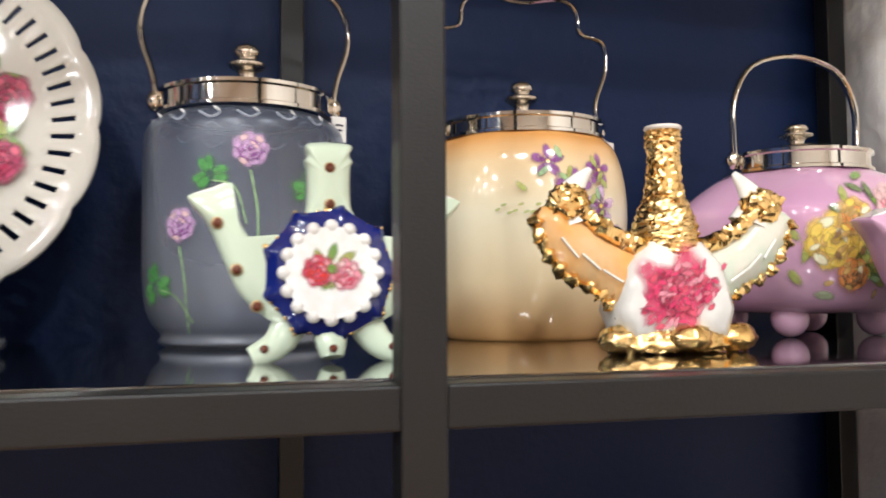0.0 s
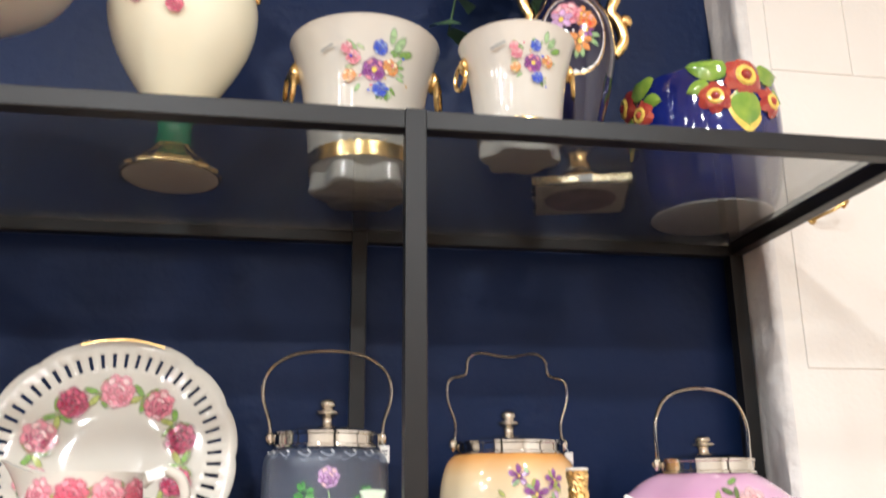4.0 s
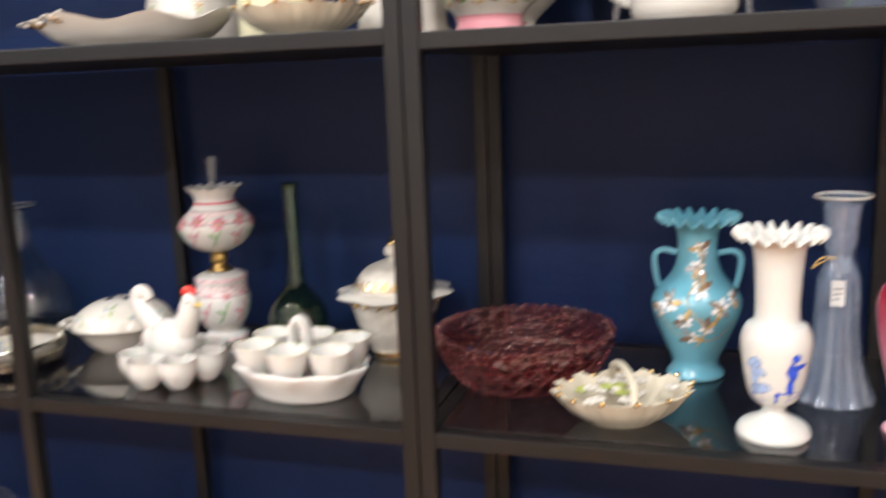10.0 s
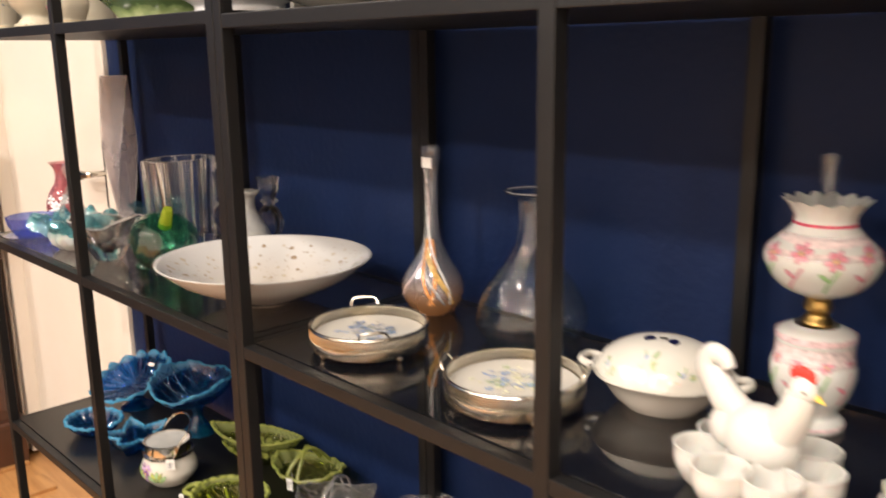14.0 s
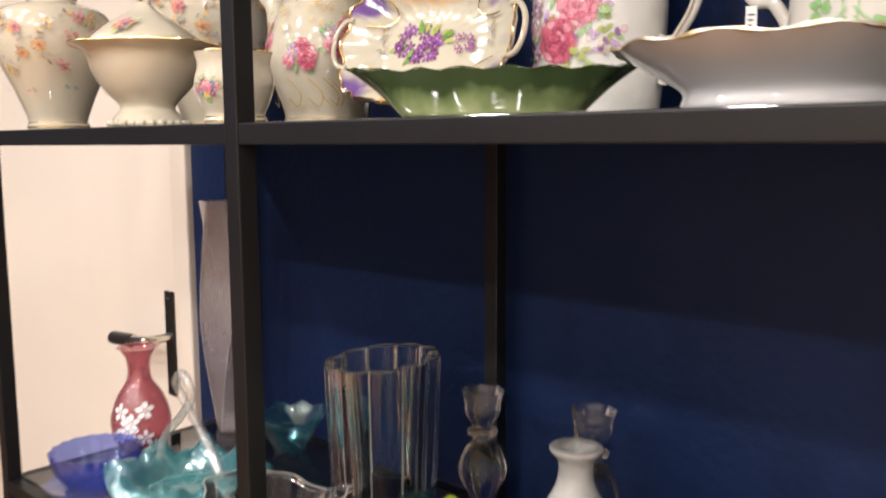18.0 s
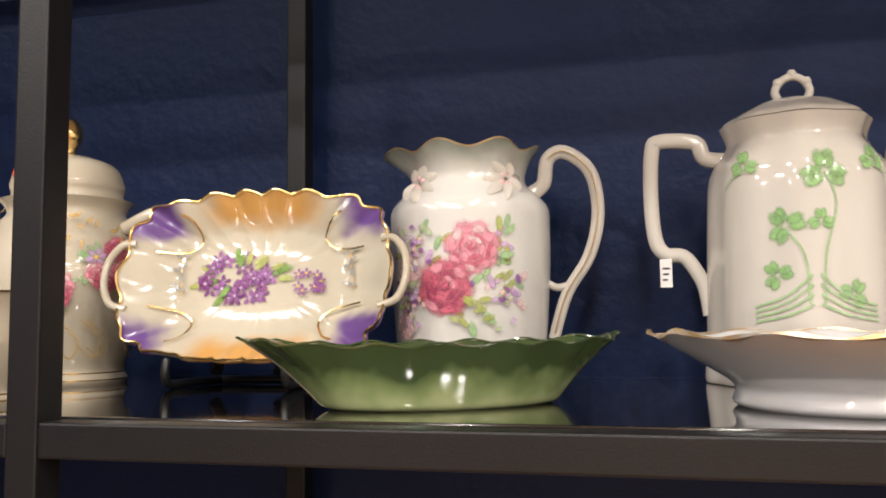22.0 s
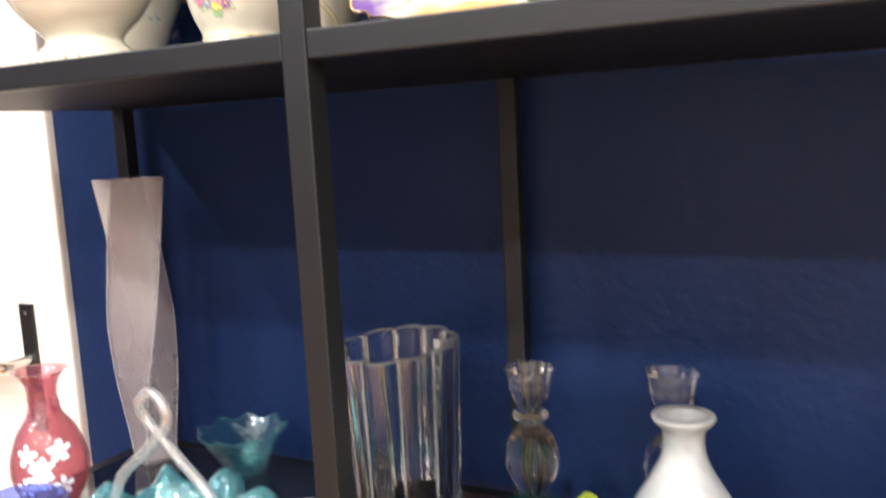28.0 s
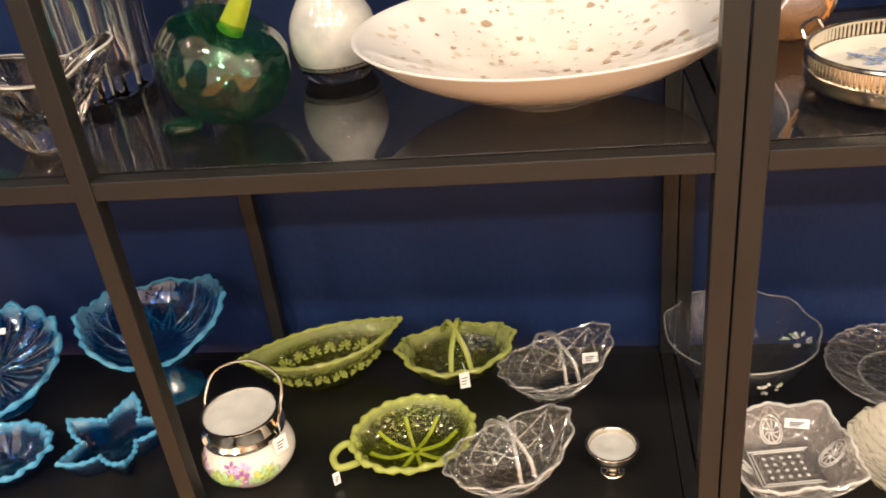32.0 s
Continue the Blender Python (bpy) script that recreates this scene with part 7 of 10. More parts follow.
def boat(a, r, z):
    k = min(max(z / 0.036, 0), 1)
    w_ = 1 + (0.025 * math.sin(9 * a) + 0.012 * math.sin(23 * a)) * k
    ends = 1 + 0.28 * k * abs(math.cos(a)) ** 4
    return r * w_ * ends * math.cos(a) * 1.88, r * w_ * math.sin(a), z + 0.004 * k * abs(math.cos(a)) ** 6 + 0.0014 * k * math.sin(17 * a)


part("dish", lathe([(0.030, 0), (0.033, 0.002), (0.035, 0.008), (0.0385, 0.019), (0.0435, 0.031)], 72, mod=boat, thick=0.0028), "green_dish", g)
part("rim_edge", tube([boat(a, 0.0435, 0.0315) for a in np.linspace(0, 2 * math.pi, 97)], 0.0006, segs=4, steps=1), "green_dish", g)

# jug with large roses
jg = thing("rose_jug", -1.352, 0.276, L2C, "tall white porcelain jug with large pink roses and green frilled rim", "jug")
jp2 = [(0.05, 0), (0.052, 0.004), (0.055, 0.03), (0.058, 0.075), (0.0585, 0.108), (0.057, 0.125), (0.0445, 0.138), (0.041, 0.145), (0.044, 0.156), (0.05, 0.1645)]


def rose_rim(a, r, z):
    x, y, zz = pouring(0.016, 0.002, 0.135, 0.165, 0.45)(a, r, z)
    k = min(max((z - 0.142) / 0.022, 0), 1)
    hexa = 1 - 0.03 * (1 - abs(math.cos(3 * a)))
    return x * hexa * (1 + 0.03 * k * math.cos(7 * a)), y * hexa * (1 + 0.03 * k * math.cos(7 * a)), zz + 0.003 * k * math.cos(7 * a)


part("body", lathe(jp2, 64, mod=rose_rim, thick=0.0028), shaded("white_to_green_rim", (0.68, 0.66, 0.615), (0.20, 0.25, 0.19), 0.142, 0.172, noise_mix=0.5), jg)
part("handle", tube([(0.046, 0, 0.134), (0.055, 0, 0.141), (0.058, 0, 0.158), (0.07, 0, 0.163), (0.088, 0, 0.148), (0.093, 0, 0.118), (0.086, 0, 0.088), (0.07, 0, 0.062), (0.06, 0, 0.03)], lambda u_: 0.0058 - 0.0016 * u_, segs=10, flat=0.75), "porcelain", jg)
part("gilt_line", tube([(0.058, -0.0052, 0.158), (0.07, -0.0052, 0.163), (0.088, -0.005, 0.148), (0.093, -0.0048, 0.118), (0.086, -0.0046, 0.088), (0.07, -0.0044, 0.062), (0.061, -0.0042, 0.034)], 0.0006, segs=5), "dull_gilt", jg)
part("brace", tube([(0.055, 0, 0.07), (0.063, 0, 0.066), (0.073, 0, 0.068)], 0.0028, segs=8), "porcelain", jg)
random.seed(56)
q = Paint(round_surf(outer(jp2), mod=lambda a, r, z: rose_rim(a, r, z)))
q.lift = 0.0006
for i in range(44):
    q.leaf(random.uniform(-0.045, 0.045), random.uniform(0.052, 0.104), 0.012, random.random() * 6, ["d_mint", "d_olive", "d_lilac"][i % 3])
for i in range(12):
    q.blob(random.choice((-0.04, 0.042)) + random.uniform(-0.014, 0.014), random.uniform(0.05, 0.1), 0.004, 0.003, random.random() * 6, ["d_lilac", "d_violet", "d_pale"][i % 3], 7)
q.rose(0.014, 0.092, 0.0195, ("d_pink", "d_rosemid", "d_pale"))
q.rose(-0.005, 0.066, 0.021, ("d_rosemid", "d_wine", "d_pink"))
q.rose(-0.032, 0.078, 0.012, ("d_pale", "d_blush", "d_white"))
for i in range(60):
    cx, cy = ((0.034, 0.058), (-0.026, 0.094), (-0.03, 0.056))[i % 3]
    q.blob(cx + random.gauss(0, 0.006), cy + random.gauss(0, 0.008), 0.0026, 0.0019, random.random() * 6, ["d_lilac", "d_violet", "d_blush", "d_sage"][i % 4], 7)
for a_, b_, t_ in ((0.012, 0.044, -1.4), (0.02, 0.05, -0.9), (0.034, 0.1, 0.6), (-0.012, 0.1, 2.4), (0.03, 0.086, 0.1), (-0.022, 0.07, 3.4)):
    q.leaf(a_, b_, 0.013, t_, "d_mint" if a_ > 0 else "d_sage")
q.rose(-0.036, 0.04, 0.010, ("d_pale", "d_blush", "d_lilac"))
for i in range(8):
    q.leaf(0.014 + random.uniform(-0.012, 0.014), 0.052 + random.uniform(-0.01, 0.012), 0.010, random.random() * 6, "d_olive")
q.done("painted_rose_spray", jg)["kind"] = "stuff"
for s in (-0.03, 0.036):
    R_ = round_surf(outer(jp2), mod=rose_rim)
    bm = bmesh.new()
    for i in range(7):
        a = i * 0.898 + 0.4
        tube([R_(s + 0.002 * math.cos(a), 0.139 + 0.002 * math.sin(a), 0.0014), R_(s + 0.010 * math.cos(a), 0.139 + 0.009 * math.sin(a), 0.0016), R_(s + 0.017 * math.cos(a), 0.139 + 0.015 * math.sin(a), 0.0004)], lambda u_: 0.0044 * math.sin(0.5 + 2.4 * u_), bm, segs=7, steps=3, flat=0.32)
    part("moulded_flower", bm, "porcelain", jg, "moulded white flower")
    bm = bmesh.new()
    for i in range(5):
        ball(bm, R_(s + 0.005 * math.cos(i * 1.26), 0.139 + 0.005 * math.sin(i * 1.26), 0.0026), 0.0022, (1, 0.6, 1), u=7, v=5)
    part("moulded_heart", bm, "d_blush", jg, "pink heart of the flower")
part("gilt_edge", tube([rose_rim(a, 0.0497, 0.1652) for a in np.linspace(0, 2 * math.pi, 97)], 0.0008, segs=5, steps=1), "dull_gilt", jg, "worn gilt edge")

# chocolate pot with clover
ch = thing("chocolate_pot", -1.128, 0.272, L2C, "tall white lidded chocolate pot painted with green clover", "coffee pot")
cp = [(0.061, 0), (0.063, 0.004), (0.061, 0.03), (0.0585, 0.1), (0.056, 0.136), (0.047, 0.152), (0.044, 0.159), (0.048, 0.17)]
cm = lobed(8, 0.045, power=1.2)
part("body", lathe(cp, 64, mod=cm, thick=0.003), "porcelain", ch)
lid = part("lid", lathe([(0.0455, 0.171), (0.042, 0.175), (0.025, 0.184), (0.012, 0.188), (0.008, 0.189)], 56, mod=frill(8, 0.03, 0, 0.165, 0.005)), "porcelain", ch)
bm = tube([(-0.008, 0, 0.187), (-0.011, 0, 0.194), (-0.007, 0, 0.201), (0, 0, 0.204), (0.007, 0, 0.201), (0.011, 0, 0.194), (0.008, 0, 0.187)], 0.0028, segs=8)
for px, pz in ((-0.009, 0.2), (0, 0.2055), (0.009, 0.2)):
    ball(bm, (px, 0, pz), 0.0036, u=7, v=5)
part("finial", bm, "porcelain", lid)
part("handle", tube([(-0.043, 0, 0.149), (-0.058, 0, 0.152), (-0.064, 0, 0.163), (-0.088, 0, 0.165), (-0.093, 0, 0.158), (-0.0945, 0, 0.128), (-0.0925, 0, 0.098), (-0.086, 0, 0.087), (-0.075, 0, 0.0855), (-0.068, 0, 0.078), (-0.061, 0, 0.064), (-0.058, 0, 0.045)], lambda u_: 0.0058 - 0.0008 * u_, segs=9, flat=0.8), "porcelain", ch)
part("spout", tube([(0.04, 0, 0.1), (0.062, 0, 0.125), (0.068, 0, 0.152), (0.078, 0, 0.168)], lambda u_: 0.016 - 0.006 * u_, segs=12), "porcelain", ch)
price_tag(ch, (-0.086, -0.008, 0.083), 0.008, 0.019, 14, (-0.084, 0, 0.09))
random.seed(57)
q = Paint(round_surf(outer(cp), mod=cm))
q.lift = 0.0008
q.clover(0.008, 0.13, 0.015, 1.6, "d_clovergreen")
q.stroke([(0.008, 0.13), (0.014, 0.11), (0.006, 0.08), (0.004, 0.05)], 0.0013, "d_mint")
q.clover(-0.016, 0.098, 0.013, 2.2, "d_clovergreen")
q.stroke([(-0.016, 0.095), (-0.006, 0.08), (-0.004, 0.05)], 0.0013, "d_mint")
q.clover(-0.022, 0.068, 0.01, 2.2, "d_clovergreen")
q.clover(0.022, 0.056, 0.010, 1.0, "d_clovergreen")
q.clover(0.004, 0.1, 0.008, 1.6, "d_clovergreen")
for s in (-1, 1):
    for i in range(4):
        q.stroke([(s * 0.002, 0.05 + 0.006 * i), (s * 0.016, 0.044 + 0.004 * i), (s * 0.036, 0.04 + 0.003 * i)], 0.0013, "d_mint")
    q.clover(s * 0.04, 0.138, 0.01, 1.6, "d_clovergreen")
    q.stroke([(s * 0.04, 0.134), (s * 0.05, 0.13), (s * 0.056, 0.125)], 0.0011, "d_mint")
q.done("painted_clover", ch)

# wide wash bowl
wb = thing("wash_bowl", -1.125, 0.112, L2C, "wide white china bowl with a gilt wavy rim", "bowl")
part("bowl", lathe([(0.057, 0), (0.06, 0.003), (0.059, 0.01), (0.07, 0.018), (0.0985, 0.0345)], 72, mod=frill(12, 0.012, 0.0012, 0.022, 0.012), thick=0.003), "pale_ware", wb)
bm = tube([frill(12, 0.012, 0.0012, 0.022, 0.012)(a, 0.0975, 0.0348) for a in np.linspace(0, 2 * math.pi, 121)], lambda u_: 0.0011 + 0.0006 * math.sin(u_ * 140), segs=5, steps=1)
part("gilt_rim", bm, "worn_gilt", wb, "worn gilt rim")

# ======== middle shelf, right unit ========


def diamond(n, depth, turns=160.0, rim_n=0, rim=0.0, oval=1.0, top=1.0, rise=0.0):
    """Cut-glass relief of crossing flutes, with a toothed rim."""

    def mod(a, r, z):
        w_ = math.sin(n * a + turns * z) * math.sin(n * a - turns * z)
        k = 1 + depth * w_
        t_ = rim * abs(math.sin(rim_n * a / 2)) if rim_n and z > top else 0
        return r * k * math.cos(a) * oval, r * k * math.sin(a), z + t_

    return mod


rb = thing("cut_glass_bowl", 0.073, 0.188, L3, "shallow cranberry red cut glass bowl with a toothed rim", "bowl")
part("bowl", lathe([(0.07, 0), (0.078, 0.004), (0.09, 0.02), (0.1, 0.04), (0.107, 0.056)], 96, mod=diamond(12, 0.035, 150, 48, 0.006, 1, 0.05), thick=0.008), "cranberry_cut", rb)
cut_pattern(rb, [(0.07, 0), (0.078, 0.004), (0.09, 0.02), (0.1, 0.04), (0.107, 0.056)], None, 26, "cran_edge", 1.2, 0.0009, 0.1, 0.86, 0.0028, straight=False)
rim_line(rb, [(0.1065, 0.0555)], diamond(12, 0.035, 150, 48, 0.006, 1, 0.05), "cran_edge", 0.0014, 240)
bm = bmesh.new()
random.seed(61)
for i in range(46):
    a = random.random() * 6.28
    r = 0.075 * math.sqrt(random.random())
    ball(bm, (r * math.cos(a), r * math.sin(a), 0.0125), random.uniform(0.004, 0.010), (1, 1, 0.5), 7, 5)
part("raised_pattern", bm, "cran_edge", rb, "raised berry pattern inside")

lace_basket(0.2, 0.075, L3, 1.0, 20, "cream porcelain flower basket with gilt spots and handle", 63)

bv = thing("enamelled_vase", 0.27, 0.232, L3, "turquoise satin glass vase with enamel flowers and ruffled rim", "vase")
bvp = [(0.031, 0), (0.033, 0.004), (0.026, 0.018), (0.037, 0.045), (0.05, 0.08), (0.048, 0.1), (0.028, 0.126), (0.022, 0.15), (0.025, 0.175), (0.036, 0.189), (0.0425, 0.1895), (0.0445, 0.185)]
part("body", lathe(bvp, 240, mod=frill(17, 0.075, 0.0042, 0.170, 0.018), thick=0.0022), "turq_satin", bv)
for s in (-1, 1):
    part("handle", tube([(s * 0.042, 0, 0.105), (s * 0.046, 0, 0.12), (s * 0.048, 0, 0.142), (s * 0.039, 0, 0.15), (s * 0.023, 0, 0.147)], 0.0036, segs=9), "turq_satin", bv)
random.seed(62)
q = Paint(round_surf(outer(bvp)))
for i, (a, b0, r) in enumerate(((0.004, 0.155, 0.009), (0.0, 0.135, 0.009), (0.004, 0.112, 0.011), (-0.03, 0.096, 0.011), (0.028, 0.092, 0.012), (-0.012, 0.078, 0.010), (0.012, 0.07, 0.009), (-0.044, 0.088, 0.009), (0.044, 0.102, 0.008), (-0.004, 0.058, 0.008))):
    q.daisy(a, b0, r, "d_white", "d_brown" if i % 2 else "d_ochre", 6)
    for j in range(3):
        q.leaf(a, b0, 0.016, random.random() * 6, ["d_ochre", "d_brown", "d_grey"][j])
q.stroke([(0.0, 0.165), (0.006, 0.13), (-0.01, 0.1), (0.01, 0.07), (0.0, 0.045)], 0.0013, "d_ochre")
q.stroke([(-0.045, 0.085), (-0.02, 0.06), (0.02, 0.055), (0.045, 0.075)], 0.0012, "d_ochre")
q.done("enamelled_spray", bv, "white and brown enamel flowers")

fv = thing("ruffled_vase", 0.346, 0.068, L3, "white opaque glass vase with blue painted scene and ruffled rim", "vase")
fvp = [(0.034, 0), (0.035, 0.004), (0.03, 0.012), (0.013, 0.022), (0.012, 0.03), (0.024, 0.042), (0.031, 0.075), (0.033, 0.098), (0.028, 0.112), (0.021, 0.118), (0.021, 0.15), (0.024, 0.185), (0.032, 0.2), (0.038, 0.202), (0.041, 0.197)]
part("body", lathe(fvp, 240, mod=frill(18, 0.075, 0.004, 0.184, 0.016), thick=0.002), "milk", fv)
q = Paint(round_surf(outer(fvp), -math.pi / 2 + 0.15))
q.blob(-0.004, 0.046, 0.04, 0.007, 0.1, "d_royal", 16, 0.2)
q.blob(-0.02, 0.054, 0.012, 0.006, 0.3, "d_sky", 12, 0.25)
for a, b0, ra, rb_, tn in ((0.008, 0.058, 0.004, 0.012, 0), (0.009, 0.074, 0.006, 0.010, 0.1), (0.012, 0.087, 0.0045, 0.005, 0), (0.017, 0.078, 0.009, 0.003, 0.2), (-0.026, 0.066, 0.004, 0.012, 0.2), (-0.028, 0.08, 0.009, 0.006, 0.4), (-0.022, 0.072, 0.008, 0.005, -0.4), (0.034, 0.06, 0.003, 0.012, 0)):
    q.blob(a, b0, ra, rb_, tn, "d_royal" if a > -0.02 else "d_sky", 12, 0.2)
q.done("blue_painting", fv, "loose blue painted shapes")

pv = thing("opaline_vase", 0.414, 0.178, L3, "tall pale blue opaline glass vase with ribs and flared foot", "vase")
part("body", lathe([(0.039, 0), (0.041, 0.003), (0.036, 0.014), (0.026, 0.05), (0.022, 0.1), (0.0205, 0.135), (0.014, 0.158), (0.016, 0.17), (0.018, 0.2), (0.021, 0.214), (0.0275, 0.22)], 72, mod=lambda a, r, z: (r * (1 + (0.045 * math.cos(12 * a) if z < 0.14 else 0)) * math.cos(a), r * (1 + (0.045 * math.cos(12 * a) if z < 0.14 else 0)) * math.sin(a), z), thick=0.0025), "opal_blue", pv)
part("rim_thread", tube([(0.0275 * math.cos(a), 0.0275 * math.sin(a), 0.221) for a in np.linspace(0, 2 * math.pi, 37)], 0.0016, segs=6, steps=1), "milk", pv)
price_tag(pv, (-0.004, -0.027, 0.137), 0.013, 0.027, -5, (-0.01, -0.014, 0.158))
part("ribbon", tube([(-0.014, -0.01, 0.155), (-0.022, -0.016, 0.152), (-0.028, -0.012, 0.146), (-0.02, -0.016, 0.158), (-0.006, -0.017, 0.158)], 0.001, segs=5), "d_ochre", pv)

sv = thing("satin_vase", 0.474, 0.098, L3, "glossy pink to ruby cased glass vase with pinched white rim", "vase")
part("body", lathe([(0.024, 0), (0.026, 0.003), (0.019, 0.014), (0.022, 0.04), (0.033, 0.09), (0.037, 0.125), (0.033, 0.144), (0.0245, 0.153), (0.026, 0.161)], 64, mod=frill(4, 0.06, 0.005, 0.15, 0.018), thick=0.002), "pink_satin", sv)
part("lining", lathe([(0.018, 0.12), (0.023, 0.151), (0.0245, 0.1625)], 48, mod=frill(4, 0.06, 0.005, 0.15, 0.018), thick=0.001), "milk", sv, "white lining")
part("lug", tube([(0.026, -0.01, 0.15), (0.032, -0.012, 0.16), (0.03, -0.014, 0.168)], 0.004, segs=8), "cran_thin", sv)

co = thing("compote", 0.604, 0.158, L3, "ruffled pink and white opalescent glass compote on an amber stem", "compote")
part("bowl", lathe([(0.01, 0.085), (0.035, 0.09), (0.06, 0.106), (0.072, 0.126), (0.080, 0.127), (0.083, 0.122)], 120, mod=lambda a, r, z: frill(6, 0.10, 0.008, 0.1, 0.024)(a, r, z + 0.0042 * math.cos(19 * a + 1) * (r > 0.075)), thick=0.003), "pink_compote", co)
part("stem", lathe([(0.036, 0), (0.038, 0.003), (0.03, 0.012), (0.012, 0.03), (0.008, 0.06), (0.012, 0.084), (0.008, 0.087)], 40, mod=lobed(8, 0.12)), "amber_clear", co, "smoky amber glass stem")
co2 = thing("compote", 0.808, 0.2, L3, "tall ruffled pale violet opalescent glass compote with ruby edge", "compote")
part("bowl", lathe([(0.01, 0.15), (0.042, 0.156), (0.07, 0.18), (0.084, 0.208), (0.096, 0.22)], 120, mod=lambda a, r, z: frill(7, 0.10, 0.010, 0.17, 0.03)(a, r, z + 0.003 * math.cos(23 * a) * (r > 0.08)), thick=0.0028), shaded("violet_opal", (0.52, 0.56, 0.74), (0.44, 0.24, 0.42), 0.205, 0.25, rough=0.1), co2)
part("stem", lathe([(0.046, 0), (0.048, 0.003), (0.034, 0.016), (0.012, 0.045), (0.01, 0.11), (0.015, 0.148), (0.008, 0.152)], 40, mod=lobed(8, 0.12)), "clear", co2)

# ======== middle shelf, middle unit ========
un = thing("covered_urn", -0.112, 0.248, L3, "white bisque glass covered urn with gilt band and knob", "urn")
unp = [(0.03, 0), (0.032, 0.004), (0.034, 0.012), (0.048, 0.04), (0.055, 0.062), (0.0575, 0.076)]
part("bowl", lathe(unp, 56, mod=diamond(9, 0.012, 90), thick=0.003), "bisque", un, "frosted moulded bowl")
part("rim", lathe([(0.055, 0.074), (0.074, 0.083), (0.073, 0.086), (0.056, 0.09), (0.054, 0.084)], 72, mod=frill(8, 0.05, 0.0, 0.07, 0.008)), "porcelain", un)
gilt_ring(un, 0.033, 0.005, 0.006)
lid = part("lid", lathe([(0.054, 0.088), (0.053, 0.094), (0.04, 0.114), (0.02, 0.124), (0.01, 0.127)], 48), "bisque", un)
part("knob", lathe([(0.009, 0.126), (0.007, 0.13), (0.0115, 0.136), (0.01, 0.144), (0.004, 0.148)], 20), "porcelain", lid)
part("gilt_tip", lathe([(0.006, 0.146), (0.007, 0.15), (0.003, 0.155), (0.0005, 0.159)], 14), "gold", lid)
bm = bmesh.new()
for i in range(20):
    a = 2 * math.pi * i / 20
    for dz, rr in ((0.0755, 0.0025), (0.0795, 0.002)):
        ball(bm, (0.0605 * math.cos(a), 0.0605 * math.sin(a), dz), rr * 1.4, (1, 1, 1), 6, 5)
part("gilt_beading", bm, "gold", un)
gilt_ring(un, 0.0538, 0.0945, 0.0012)
q = Paint(round_surf(outer([(0.054, 0.088), (0.053, 0.094), (0.04, 0.114), (0.02, 0.124)])))
for i in range(26):
    a = (i - 12.5) * 0.0125
    q.leaf(a, 0.094, 0.011, 1.57, "gold")
    q.leaf(a + 0.006, 0.094, 0.008, 1.3, "d_ochre")
q.done("gilt_leaf_band", lid, "band of gilt leaves")["kind"] = "stuff"

eg = thing("egg_basket", -0.172, 0.088, L3, "glossy white china egg basket holding six egg cups", "egg basket", rz=-6)


def oval_tray(a, r, z):
    k = min(max((z - 0.02) / 0.02, 0), 1)
    return r * (1 + 0.05 * k * math.cos(10 * a)) * math.cos(a) * 1.36, r * (1 + 0.05 * k * math.cos(10 * a)) * math.sin(a), z


part("tray", lathe([(0.044, 0), (0.047, 0.003), (0.051, 0.012), (0.06, 0.03), (0.061, 0.036), (0.058, 0.037), (0.05, 0.026), (0.0, 0.024)], 72, mod=oval_tray), "milk", eg)
part("handle", tube([(-0.004, 0, 0.026), (-0.01, 0, 0.05), (-0.008, 0, 0.078), (0, 0, 0.088), (0.008, 0, 0.078), (0.01, 0, 0.05), (0.004, 0, 0.026)], 0.0055, segs=9, flat=1.7), "milk", eg)
cupm = lathe([(0.016, 0.0), (0.015, 0.004), (0.021, 0.016), (0.0245, 0.03), (0.0258, 0.036)], 32, mod=frill(6, 0.03, 0.001, 0.02, 0.012), thick=0.002)
cup = thing("egg_cup", -0.172, 0.088, L3 + 0.0245, "white china egg cup in the basket", "egg cup", group="egg cups in the basket")
part("cup", cupm, "milk", cup)
part("gilt_rim", tube([(0.0254 * math.cos(a), 0.0254 * math.sin(a), 0.0365) for a in np.linspace(0, 2 * math.pi, 25)], 0.0005, segs=4, steps=1), "d_cream", cup)
spots = [(-0.049, -0.02), (0.0, -0.034), (0.049, -0.02), (-0.05, 0.03), (0.0, 0.034), (0.05, 0.03)]
for i, (dx, dy) in enumerate(spots):
    m = pose(-0.172 + dx, 0.088 + dy - 0.006 * (dx > 0), L3 + 0.0245)
    if i == 0:
        cup.matrix_world = m
    else:
        copy_thing(cup, m)

hn = thing("hen_egg_holder", -0.352, 0.098, L3, "white china hen standing among a ring of egg cups", "egg holder", rz=-12)
for i in range(7):
    a = 2 * math.pi * i / 7 + 0.2
    part("egg_cup", lathe([(0.004, 0), (0.012, 0.004), (0.0215, 0.02), (0.023, 0.034), (0.0235, 0.038)], 28, thick=0.002), "milk", hn).matrix_local = pose(0.045 * math.cos(a), 0.045 * math.sin(a), 0.0)
bm = bmesh.new()
ball(bm, (0, 0, 0.05), 0.03, (1.15, 0.8, 0.95), 20, 14)
tube([(0.018, 0, 0.06), (0.03, 0, 0.083), (0.033, 0, 0.1)], lambda u_: 0.0165 - 0.005 * u_, bm, segs=12)
ball(bm, (0.035, 0, 0.102), 0.0115, (1.1, 0.85, 1), 12, 9)
tube([(-0.01, 0, 0.055), (-0.028, 0, 0.066), (-0.044, 0, 0.08), (-0.056, 0, 0.095), (-0.052, 0, 0.106), (-0.041, 0, 0.106), (-0.035, 0, 0.098)], lambda u_: 0.0185 - 0.012 * u_, bm, segs=14, flat=0.75)
